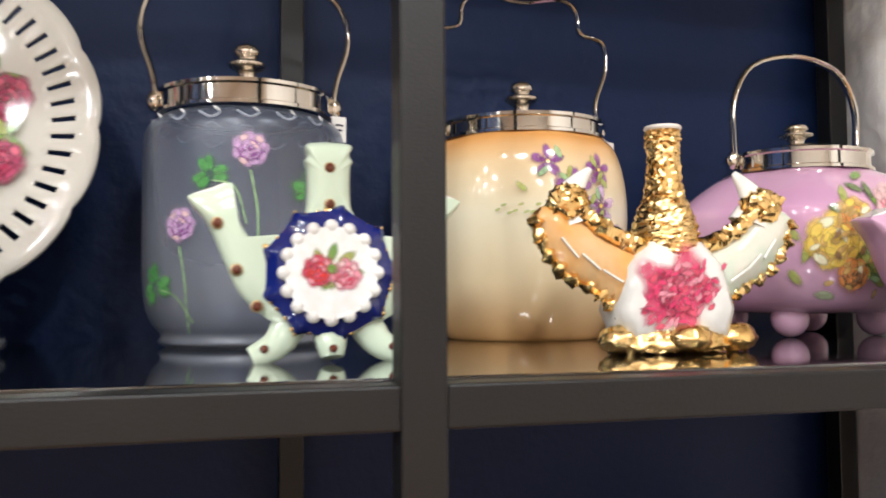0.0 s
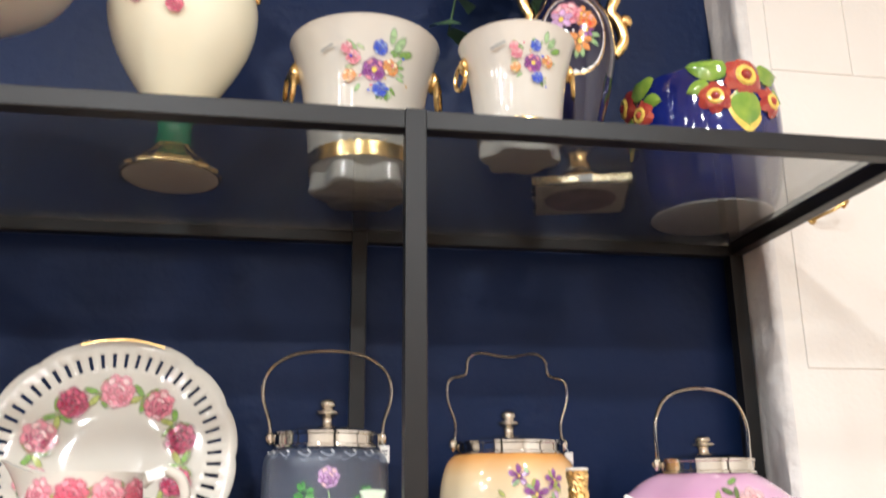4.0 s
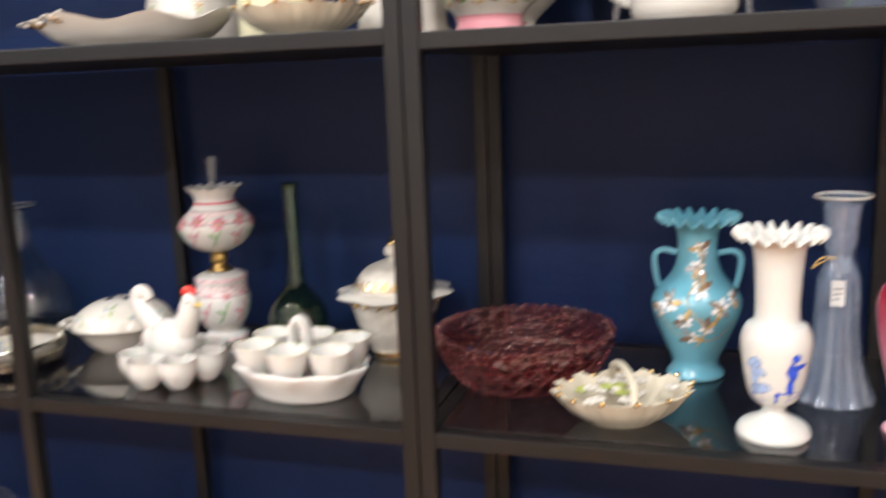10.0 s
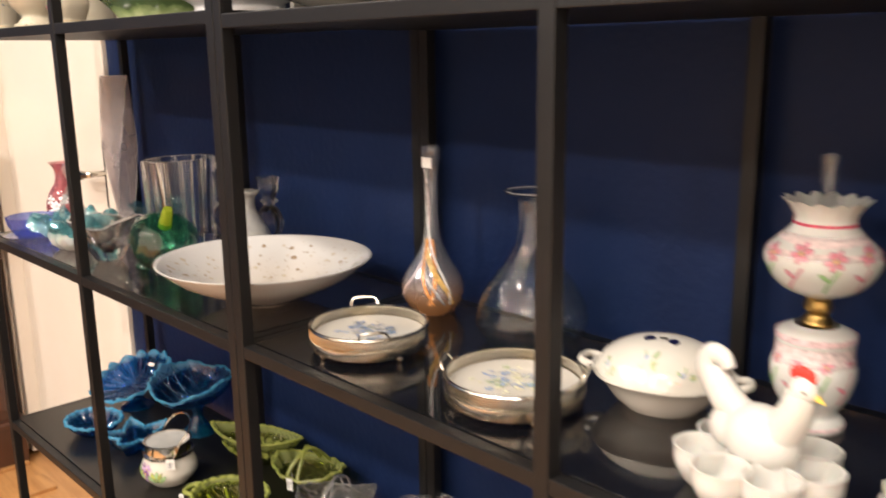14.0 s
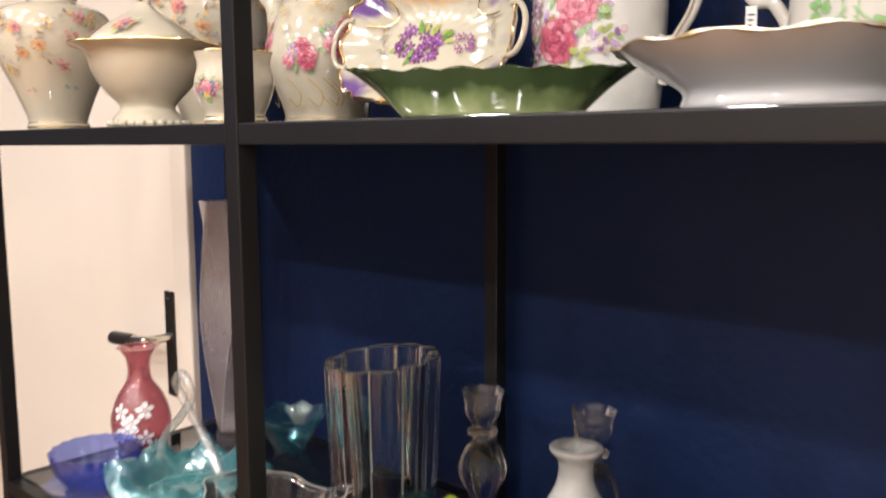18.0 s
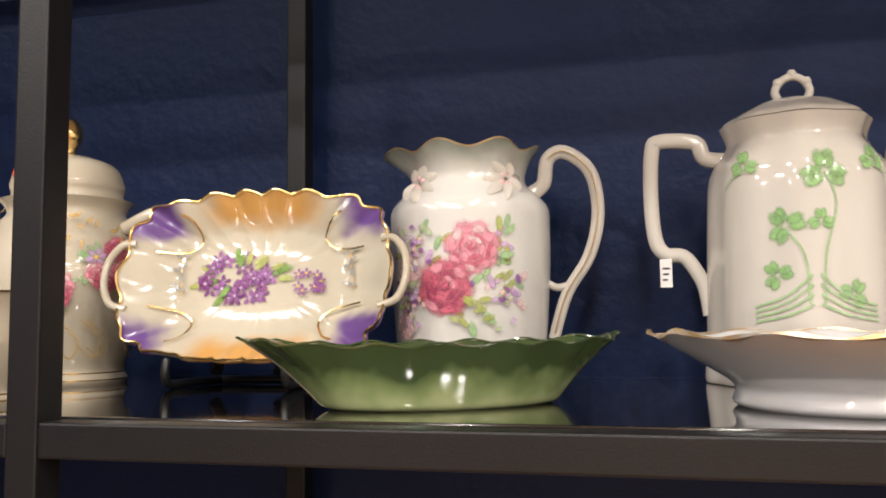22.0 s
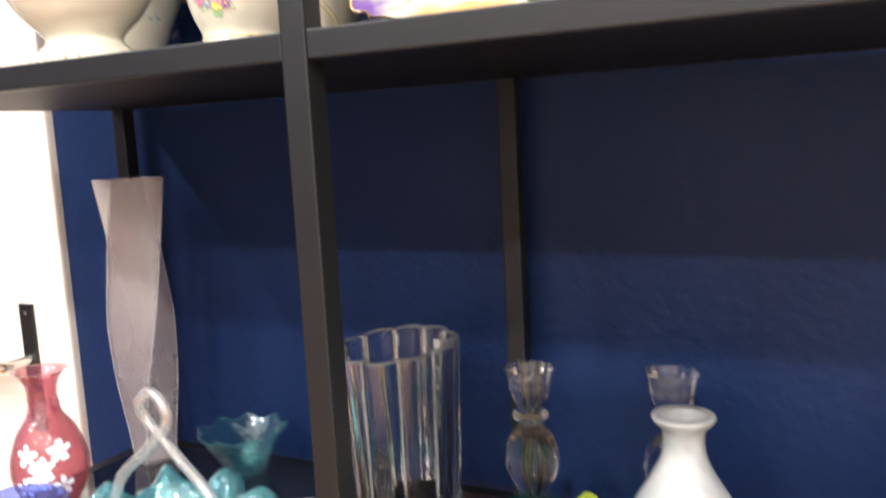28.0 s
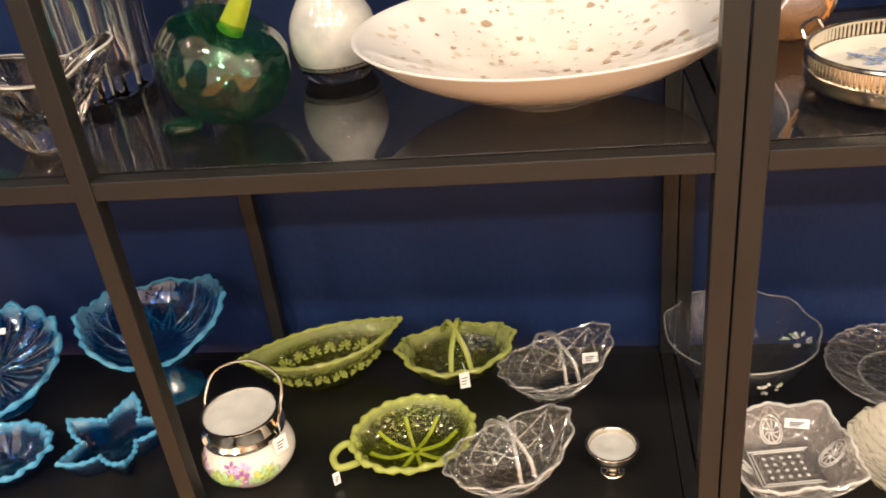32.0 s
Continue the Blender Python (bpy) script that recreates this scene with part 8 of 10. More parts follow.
ball(bm, (-0.024, 0, 0.05), 0.022, (1.1, 0.9, 0.9), 16, 12)
part("hen", bm, "milk", hn)
bm = bmesh.new()
for k in range(4):
    ball(bm, (0.03 + 0.005 * k - 0.004, 0, 0.1155 + 0.002 * (1 - abs(k - 1.5))), 0.0042, (1, 0.6, 1.3), 7, 5)
part("comb", bm, "d_red", hn, "red comb")
part("beak", tube([(0.046, 0, 0.1), (0.053, 0, 0.097)], lambda u_: 0.0035 * (1 - 0.8 * u_), segs=7, steps=2), "d_yellow", hn, "yellow beak")
part("eye", ball(bmesh.new(), (0.041, -0.0085, 0.104), 0.0014, u=6, v=4), "d_black", hn)

# miniature oil lamp
lm = thing("oil_lamp", -0.38, 0.262, L3, "white glass oil lamp painted with pink flowers, frilled shade and chimney", "lamp")
lbp = [(0.03, 0), (0.032, 0.004), (0.03, 0.01), (0.024, 0.016), (0.034, 0.034), (0.039, 0.056), (0.036, 0.072), (0.031, 0.078), (0.036, 0.086), (0.034, 0.096), (0.02, 0.102)]
part("font", lathe(lbp, 48), "milk", lm)
part("burner", lathe([(0.013, 0.1), (0.015, 0.104), (0.01, 0.112), (0.013, 0.118), (0.012, 0.128), (0.018, 0.132)], 28), "brass", lm, "brass burner")
lsp = [(0.02, 0.131), (0.038, 0.141), (0.051, 0.161), (0.049, 0.176), (0.032, 0.193), (0.027, 0.203), (0.031, 0.213), (0.038, 0.221)]
part("shade", lathe(lsp, 168, mod=frill(14, 0.06, 0.0018, 0.205, 0.016), thick=0.002), "milk", lm)
part("chimney", lathe([(0.009, 0.135), (0.012, 0.16), (0.009, 0.2), (0.0085, 0.235), (0.0105, 0.262)], 28, thick=0.0012), "clear", lm, "clear glass chimney")
random.seed(64)
for prof, rows_, nm in ((lsp, (0.178, 0.155), "shade"), (lbp, (0.075, 0.045), "font")):
    q = Paint(round_surf(outer(prof)))
    q.stroke([(-0.13 + 0.02 * k, rows_[0] + 0.004) for k in range(14)], 0.017 if nm == "shade" else 0.02, "d_shell")
    for i in range(9):
        a = -0.12 + i * 0.03 if nm == "shade" else -0.1 + i * 0.025
        q.daisy(a, rows_[0] - (0.004 if i % 2 else 0.0), 0.0095 if nm == "shade" else 0.0065, "d_dusty", "d_ochre", 6)
        q.stroke([(a + 0.004, rows_[0] - 0.012), (a - 0.004, rows_[1]), (a - 0.012, rows_[1] - 0.012)], 0.0024, "d_clovergreen" if i % 2 else "d_dusty")
        q.leaf(a - 0.004, rows_[1], 0.012, 2.4, "d_clovergreen" if i % 2 else "d_dusty")
    q.done("painted_spray", lm, "pink flowers and green stems")
    if nm == "font":
        for zz in (0.092, 0.006):
            bm = bmesh.new()
            part("pink_band", ring_band(outer(lbp)(zz) + 0.0006, zz, 0.006 if zz > 0.05 else 0.003, bm), "d_pale", lm)
    else:
        part("pink_band", ring_band(outer(lsp)(0.2) + 0.0006, 0.2, 0.003), "d_rose", lm)

gb = thing("bottle_vase", -0.256, 0.25, L3, "dark green glass bottle vase with a long thin neck", "bottle")
part("lip", tube([(0.0118 * math.cos(a), 0.0118 * math.sin(a), 0.2262) for a in np.linspace(0, 2 * math.pi, 29)], 0.0013, segs=6, steps=1), "green_thin", gb)
part("base", lathe([(0.0, 0.0045), (0.026, 0.005), (0.03, 0.002), (0.026, 0.0005), (0.0, 0.0005)], 36, smooth=False), "green_thin", gb, "thick glass base")
part("body", lathe([(0.03, 0), (0.034, 0.003), (0.041, 0.03), (0.038, 0.055), (0.024, 0.076), (0.013, 0.092), (0.0105, 0.13), (0.0105, 0.2), (0.011, 0.222), (0.0125, 0.226)], 44, thick=0.0018), "green_thin", gb)

wd = thing("covered_dish", -0.508, 0.205, L3, "white oval covered dish with pierced lid and faint flowers", "dish", rz=14)
oval = frill(6, 0.02, 0.0012, 0.016, 0.02, 1.1)
part("dish", lathe([(0.036, 0), (0.039, 0.003), (0.047, 0.012), (0.058, 0.028), (0.066, 0.036)], 72, mod=oval, thick=0.003), "porcelain", wd)
lp = [(0.0635, 0.0355), (0.062, 0.04), (0.054, 0.054), (0.036, 0.066), (0.016, 0.071), (0.004, 0.0715)]
stretch = lambda a, r, z: (1.1 * r * math.cos(a), r * math.sin(a), z)
lid = part("lid", lathe(lp, 64, mod=stretch), "porcelain", wd, "domed lid with a pierced grip")
for s in (-1, 1):
    # openings are not cut: dark discs paint the darkness inside them
    part("grip_hole", lathe([(0.0055, 0.0), (0.006, 0.0006), (0.0, 0.0007)], 16, smooth=False), "ink_glaze", lid, "dark disc standing in for a pierced opening").matrix_local = pose(s * 0.012, -0.008, 0.0712, 12)
    part("lug", tube([(s * 0.069, 0.016, 0.034), (s * 0.083, 0.012, 0.037), (s * 0.087, 0, 0.037), (s * 0.083, -0.012, 0.037), (s * 0.069, -0.016, 0.034)], 0.0042, segs=8), "porcelain", wd)
part("rim_moulding", tube([(*oval(a, 0.0655, 0.0365)[:2], 0.0372) for a in np.linspace(0, 2 * math.pi, 73)], 0.0015, segs=5, steps=1), "porcelain", wd)
random.seed(65)
q = Paint(round_surf(outer(lp), mod=stretch))
q.lift = 0.0006
for a, b in ((0.035, 0.05), (-0.04, 0.048), (0.0, 0.06), (0.075, 0.047)):
    q.spray(a, b, 0.010, 3, ["d_sage", "d_sky", "d_shell"], "d_sage", 0.7, 0.35)
q.done("painted_sprig", lid)


def gallery_tray(x, y, label, tone, seed, rz, tag):
    random.seed(seed)
    t = thing("gallery_tray", x, y, L3, label, "tray", rz, "round plated trays")
    r = 0.072
    part("base", lathe([(0.05, 0.006), (r, 0.007), (r + 0.002, 0.01), (r + 0.002, 0.0185), (r, 0.0195), (0.0, 0.0195)], 64, smooth=False), "tray_silver", t)
    part("plaque", lathe([(r - 0.003, 0.0196), (r - 0.003, 0.0212), (0, 0.0214)], 56, smooth=False), "porcelain", t, "painted china plaque")
    bm = bmesh.new()
    for i in range(112):
        a = 2 * math.pi * i / 112
        tube([(r * math.cos(a), r * math.sin(a), 0.019), (r * math.cos(a), r * math.sin(a), 0.0315)], 0.0015, bm, segs=4, steps=1)
    part("gallery", bm, "tray_silver", t, "pierced silver gallery")
    part("rim", tube([(r * math.cos(a), r * math.sin(a), 0.0325) for a in np.linspace(0, 2 * math.pi, 57)], 0.0021, segs=7, steps=1), "tray_silver", t)
    for k in range(4):
        a = 0.5 + k * math.pi / 2
        part("foot", ball(bmesh.new(), ((r - 0.006) * math.cos(a), (r - 0.006) * math.sin(a), 0.0045), 0.0046, (1, 1, 1), 9, 6), "tray_silver", t)
    for s in (-1, 1):
        part("handle", tube([(s * r, -0.018, 0.0345), (s * (r + 0.004), -0.012, 0.043), (s * (r + 0.005), 0.012, 0.043), (s * r, 0.018, 0.0345)], 0.0016, segs=6), "tray_silver", t)
    q = Paint(lambda a, b, lift: Vector((a, b, 0.0214 + lift)))
    for i in range(60):
        a = random.random() * 6.283
        d = 0.02 + 0.011 * random.gauss(0, 0.8)
        x_, y_ = d * math.cos(a) * 1.15, d * math.sin(a)
        if i % 3:
            q.leaf(x_, y_, random.uniform(0.006, 0.012), random.random() * 6, tone[i % len(tone)])
        else:
            q.daisy(x_, y_, random.uniform(0.004, 0.007), tone[(i // 3) % len(tone)], "d_sage", 5)
    q.done("painted_spray", t)
    if tag:
        price_tag(t, (0.02, -r - 0.003, 0.022), 0.014, 0.014, 0, (0.015, -r, 0.0345))
    return t


gallery_tray(-0.862, 0.107, "round silver plated gallery tray with blue flower plaque", ["d_sky", "d_slate", "d_grey", "d_slate"], 66, 145, True)
gallery_tray(-0.622, 0.105, "round silver plated gallery tray with green flower plaque", ["d_sage", "d_sky", "d_cream"], 67, 30, False)

ob_ = thing("swirl_bottle", -0.916, 0.268, L3, "orange and grey swirled art glass bottle with price sticker", "bottle", rz=12)


def twist_neck(a, r, z):
    k = min(max((z - 0.075) / 0.06, 0), 1)
    b = a + 3.0 * z / 0.2
    rr = r * (1 - 0.22 * k * math.sin(b) ** 2)
    return rr * math.cos(a), rr * math.sin(a), z


part("body", lathe([(0.024, 0), (0.03, 0.003), (0.043, 0.028), (0.041, 0.05), (0.024, 0.08), (0.0125, 0.11), (0.0085, 0.15), (0.0098, 0.2), (0.0145, 0.226), (0.0135, 0.234)], 48, mod=twist_neck, thick=0.003), "swirl", ob_)
R = outer([(0.024, 0), (0.03, 0.003), (0.043, 0.028), (0.041, 0.05), (0.024, 0.08), (0.0125, 0.11), (0.0085, 0.15), (0.0098, 0.2), (0.0145, 0.226)])
q = Paint(round_surf(R))
q.lift = 0.0005
for k, (col, wd) in enumerate((("d_shell", 0.0018), ("d_orange", 0.0055), ("d_white", 0.0022), ("d_ochre", 0.0065), ("d_grey", 0.004), ("d_orange", 0.004))):
    pts = []
    for i in range(12):
        zz = 0.02 + i * 0.0175
        pts.append((R(zz) * (-1.1 + 0.5 * k + 1.3 * math.sin(zz * 13 + k * 0.7)), zz))
    q.stroke(pts if k % 2 == 0 else pts[:6], wd, col)
q.done("swirl", ob_, "white and orange trails in the glass")
sticker(ob_, (0.004, -0.0165, 0.213), 0.017, 0.014, -8)
dc = thing("decanter", -0.735, 0.268, L3, "clear seedy glass decanter with a bell body and flared lip", "decanter")
part("body", lathe([(0.05, 0), (0.058, 0.003), (0.069, 0.02), (0.07, 0.036), (0.06, 0.065), (0.036, 0.1), (0.022, 0.125), (0.0185, 0.15), (0.019, 0.178), (0.024, 0.186), (0.033, 0.19)], 52, thick=0.0025), "seedy", dc)
rim_line(dc, [(0.0325, 0.1915)], None, "glass_edge", 0.0007)
part("lip", tube([(0.033 * math.cos(a), 0.033 * math.sin(a), 0.191) for a in np.linspace(0, 2 * math.pi, 41)], 0.002, segs=6, steps=1), "clear", dc)

# ======== middle shelf, left unit ========
bw = thing("speckled_bowl", -1.136, 0.135, L3, "large shallow white glass bowl flecked with brown", "bowl")
part("bowl", lathe([(0.04, 0), (0.044, 0.0015), (0.05, 0.005), (0.085, 0.02), (0.13, 0.0425), (0.157, 0.065), (0.1575, 0.0665), (0.154, 0.0665), (0.125, 0.049), (0.08, 0.029), (0.04, 0.017), (0.0, 0.015)], 80, mod=lambda a, r, z: (r * math.cos(a), r * math.sin(a) * 0.98, z)), "speckled", bw)
bm = bmesh.new()
random.seed(68)
prof_r, prof_z = [0.0, 0.04, 0.08, 0.125, 0.156], [0.0152, 0.0172, 0.0294, 0.0494, 0.0668]
for i in range(380):
    a, r = random.random() * 6.283, 0.15 * math.sqrt(random.random())
    x, y = r * math.cos(a), r * math.sin(a) * 0.98
    z = float(np.interp(r, prof_r, prof_z)) + 0.0004
    sl = 0.42 * (r / 0.156)
    s0 = random.choice((0.0010, 0.0013, 0.0018, 0.003, 0.0042)) * random.uniform(0.7, 1.2)
    mid = bm.verts.new((x, y, z))
    rim = []
    for k in range(7):
        t_ = 2 * math.pi * k / 7
        u_, v_ = s0 * random.uniform(0.6, 1.3) * math.cos(t_), s0 * random.uniform(0.5, 1.2) * math.sin(t_)
        xx, yy = x + u_, y + v_
        rim.append(bm.verts.new((xx, yy, float(np.interp(math.hypot(xx, yy / 0.98), prof_r, prof_z)) + 0.0004)))
    for k in range(7):
        bm.faces.new((mid, rim[k], rim[(k + 1) % 7])).material_index = i % 3
part("fleck", bm, ["d_fleck", "d_fleckdark", "d_fleck"], bw, "brown and grey flecks")

wv = thing("white_bottle_vase", -1.341, 0.232, L3, "white mottled glass bottle vase with a rolled lip", "vase")
wvp = [(0.0, 0.0125), (0.03, 0.0122), (0.0385, 0.018), (0.0425, 0.036), (0.039, 0.06), (0.024, 0.086), (0.0165, 0.103), (0.016, 0.12), (0.0225, 0.129), (0.023, 0.133), (0.017, 0.134)]
part("body", lathe(wvp, 56), surface("mottled_white_glass", (0.44, 0.42, 0.385), 0.08, second=(0.30, 0.295, 0.285), scale=30, coat=0.5, detail=6), wv)
part("clear_base", lathe([(0.0, 0), (0.027, 0), (0.032, 0.002), (0.0375, 0.0115), (0.0388, 0.0178), (0.031, 0.0118), (0.0, 0.0121)], 48), "folded_crystal", wv, "thick clear base")

pk = thing("glass_pumpkin", -1.43, 0.112, L3, "dark green blown glass pumpkin with a lime stalk, lying tilted", "ornament")
bm = lathe([(0.004, 0.0), (0.03, 0.004), (0.052, 0.028), (0.057, 0.05), (0.05, 0.074), (0.028, 0.088), (0.008, 0.086)], 72, mod=lobed(9, 0.065, power=1.4))
body = part("body", bm, "pumpkin_green", pk)
body.matrix_local = pose(0.002, 0, 0.012, 0, 27, 0)
part("stalk", tube([(0.037, -0.004, 0.083), (0.046, -0.005, 0.096), (0.054, -0.006, 0.109), (0.058, -0.006, 0.115)], lambda u_: 0.0115 - 0.0045 * u_, segs=12), "lime_glass", pk, "lime green glass stalk")
part("blob_foot", ball(bmesh.new(), (-0.018, -0.02, 0.008), 0.0155, (1.2, 1, 0.5), 12, 8), "pumpkin_green", pk)


def candlestick(x, y, label):
    t = thing("candlestick", x, y, L3, label, "candlestick", group="pair of cut glass candlesticks")
    part("stem", lathe([(0.031, 0), (0.032, 0.004), (0.022, 0.012), (0.011, 0.028), (0.013, 0.036), (0.0235, 0.058), (0.024, 0.072), (0.018, 0.088), (0.0095, 0.098), (0.015, 0.103), (0.0155, 0.107), (0.0105, 0.112), (0.0175, 0.124), (0.0185, 0.136), (0.022, 0.147)], 48, steps=3, mod=lobed(8, 0.08, power=0.7)), "cut_candle", t)
    part("socket", lathe([(0.012, 0.126), (0.017, 0.1475), (0.021, 0.1485), (0.022, 0.1475)], 24, smooth=False, mod=lobed(8, 0.08)), "crystal", t)
    return t


candlestick(-1.479, 0.272, "tall cut clear glass candlestick")
candlestick(-1.362, 0.292, "tall cut clear glass candlestick")

oc = thing("lobed_vase", -1.592, 0.243, L3, "long oval clear glass vase with deep vertical lobes", "vase", rz=4)
long_lobes = lambda a, r, z: (lobed(10, 0.15, power=0.7)(a, r, z)[0] * 1.0, lobed(10, 0.15, power=0.7)(a, r, z)[1] * 1.38, z)
part("body", lathe([(0.046, 0), (0.048, 0.003), (0.05, 0.06), (0.0535, 0.162), (0.0535, 0.168), (0.0465, 0.168), (0.043, 0.1), (0.04, 0.022), (0.0, 0.018)], 160, smooth=False, mod=long_lobes), "folded_crystal", oc)
rim_line(oc, [(0.0505, 0.1675)], long_lobes, "cut_line", 0.0014, 180)
# pale tubes between the lobes imitate the bright streaks of light
bm = bmesh.new()
for i in range(10):
    a = 2 * math.pi * (i + 0.5) / 10
    tube([(0.0425 * math.cos(a), 0.0425 * 1.38 * math.sin(a), 0.006), (0.0465 * math.cos(a), 0.0465 * 1.38 * math.sin(a), 0.166)], 0.0012, bm, segs=4, steps=1)
part("cut_pattern", bm, "cut_line", oc, "pale lines standing in for glints between the lobes")["kind"] = "stuff"
sticker(oc, (0.012, 0.0745, 0.148), 0.013, 0.012)

sd = thing("freeform_dish", -1.568, 0.082, L3, "thick clear boat-shaped glass dish with pointed ends", "dish", rz=20)


def folded(a, r, z):
    f = z / 0.052
    c = math.cos(a)
    rr = r * (1 + f * (0.30 * abs(c) ** 3 - 0.10 + 0.05 * math.cos(3 * a + 0.6))) * (1 + 0.045 * math.cos(9 * a + 40 * z))
    return rr * c * 0.94, rr * math.sin(a) * (0.92 - 0.08 * f), z * 1.25 + f * (0.016 * abs(c) ** 3 + 0.004 * math.cos(3 * a))


part("dish", lathe([(0.0, 0.0), (0.018, 0), (0.024, 0.003), (0.042, 0.024), (0.066, 0.052), (0.064, 0.0545), (0.0535, 0.0535), (0.034, 0.034), (0.018, 0.025), (0.0, 0.022)], 72, steps=3, mod=folded, smooth=False), "folded_crystal", sd, smooth=False)
rim_line(sd, [(0.0645, 0.0542)], folded, "glass_edge", 0.0011)
rim_line(sd, [(0.054, 0.0538)], folded, "cut_line", 0.0006)

tb = thing("glass_basket", -1.722, 0.085, L3, "turquoise and white glass basket with a looped clear handle", "basket")
part("bowl", lathe([(0.028, 0), (0.033, 0.003), (0.046, 0.014), (0.05, 0.026), (0.047, 0.036)], 96, mod=lobed(12, 0.09, power=1.2), thick=0.003), "milk", tb, "ribbed white glass bowl")
part("ruffle", lathe([(0.0455, 0.034), (0.053, 0.05), (0.062, 0.06), (0.071, 0.059), (0.078, 0.048)], 120, mod=lambda a, r, z: (r * (1 + (r - 0.045) * 3.2 * math.cos(8 * a)) * math.cos(a) * 1.06, r * (1 + (r - 0.045) * 3.2 * math.cos(8 * a)) * math.sin(a), z + (r - 0.045) * (0.34 * math.cos(8 * a + 0.6) + 0.14 * math.cos(19 * a))), thick=0.003), thin_glass("turquoise_opal_ruffle", (0.58, 0.85, 0.88), gloss=3.2, milk=0.24, milk_color=(0.28, 0.62, 0.66), rough=0.04, wave=0.5, wave_scale=40), tb, "ruffled turquoise glass skirt")
part("handle", tube([(-0.062, 0, 0.046), (-0.048, 0, 0.08), (-0.014, 0, 0.11), (0.012, -0.002, 0.135), (0.012, -0.004, 0.152), (0, -0.004, 0.16), (-0.012, -0.004, 0.15), (-0.012, 0.002, 0.134), (0.014, 0.003, 0.108), (0.048, 0, 0.08), (0.064, 0, 0.046)], 0.0048, segs=10), "cut_line", tb, "clear twisted handle")
t = thing("dessert_bowl", -1.812, 0.285, L3, "clear turquoise glass bowl with a ruffled rim", "bowl")
dbp = [(0.018, 0), (0.02, 0.003), (0.026, 0.015), (0.039, 0.036), (0.046, 0.049)]
part("bowl", lathe(dbp, 120, mod=frill(9, 0.05, 0.0028, 0.012, 0.04), thick=0.0022), "turq_thin", t)
rim_line(t, dbp, frill(9, 0.05, 0.0028, 0.012, 0.04), "turq_thin", 0.0016)

tw = thing("twisted_vase", -1.942, 0.284, L3, "tall twisted frosted lilac glass vase with a square mouth", "vase", rz=20)


def twisted(a, r, z):
    b = a + 0.5 * z / 0.1
    k = 1 / max(abs(math.cos(a - 0.7854)), abs(math.sin(a - 0.7854))) ** 0.9 * 0.78
    rr = r * k * 1.2
    return rr * math.cos(b), rr * math.sin(b) * 0.95, z


part("body", lathe([(0.017, 0), (0.019, 0.002), (0.02, 0.03), (0.025, 0.09), (0.0295, 0.16), (0.0295, 0.24), (0.0315, 0.318)], 64, mod=twisted, thick=0.003), "lilac_frost", tw)
# whitish lines along the corners imitate light caught by the edges
bm = bmesh.new()
for k in range(4):
    a = k * math.pi / 2
    tube([twisted(a, float(np.interp(z, [0, 0.03, 0.09, 0.16, 0.24, 0.318], [0.019, 0.02, 0.025, 0.0295, 0.0295, 0.0315])) + 0.0002, z) for z in np.linspace(0.004, 0.317, 30)], 0.0005, bm, segs=5, steps=1)
part("edge_line", bm, "glass_edge", tw, "pale lines standing in for light on the twisted edges")["kind"] = "stuff"
part("base", lathe([(0.015, 0.003), (0.0155, 0.018), (0.0, 0.02)], 40, smooth=False, mod=twisted), "glass_edge", tw, "thick clear base")

pkv = thing("cameo_vase", -1.945, 0.152, L3, "small cranberry glass vase with white cameo flowers", "vase")
pkp = [(0.02, 0), (0.022, 0.003), (0.034, 0.026), (0.0365, 0.05), (0.028, 0.078), (0.015, 0.1), (0.0145, 0.124), (0.022, 0.138), (0.026, 0.1405)]
part("body", lathe(pkp, 48, thick=0.0022), "cran_thin", pkv)
random.seed(69)
q = Paint(round_surf(outer(pkp), -math.pi / 2 + 0.9))
for i in range(9):
    q.daisy(random.uniform(-0.03, 0.03), random.uniform(0.028, 0.068), 0.011, "d_white", "d_pale", 5)
q.done("cameo_spray", pkv, "white cameo flowers")
for s in (-1, 1):
    part("lug", ball(bmesh.new(), (s * 0.0165, 0, 0.108), 0.006, (1, 0.7, 1.4), 8, 6), "cran_thin", pkv)

pb2 = thing("cobalt_saucer", -1.893, 0.066, L3, "flat blue glass saucer under a small bowl", "saucer")
part("saucer", lathe([(0.03, 0), (0.04, 0.002), (0.056, 0.006)], 56, thick=0.0018), "blue_thin", pb2)
pb3 = thing("cobalt_bowl", -1.893, 0.066, L3 + 0.0022, "small ribbed blue glass bowl standing on a saucer", "bowl")
part("bowl", lathe([(0.028, 0.0), (0.034, 0.004), (0.046, 0.024), (0.05, 0.042)], 84, mod=lambda a, r, z: (r * (1 + 0.04 * math.cos(18 * a)) * math.cos(a), r * (1 + 0.04 * math.cos(18 * a)) * math.sin(a), z), thick=0.002), "blue_thin", pb3)

# ======== lower shelf, left unit ========


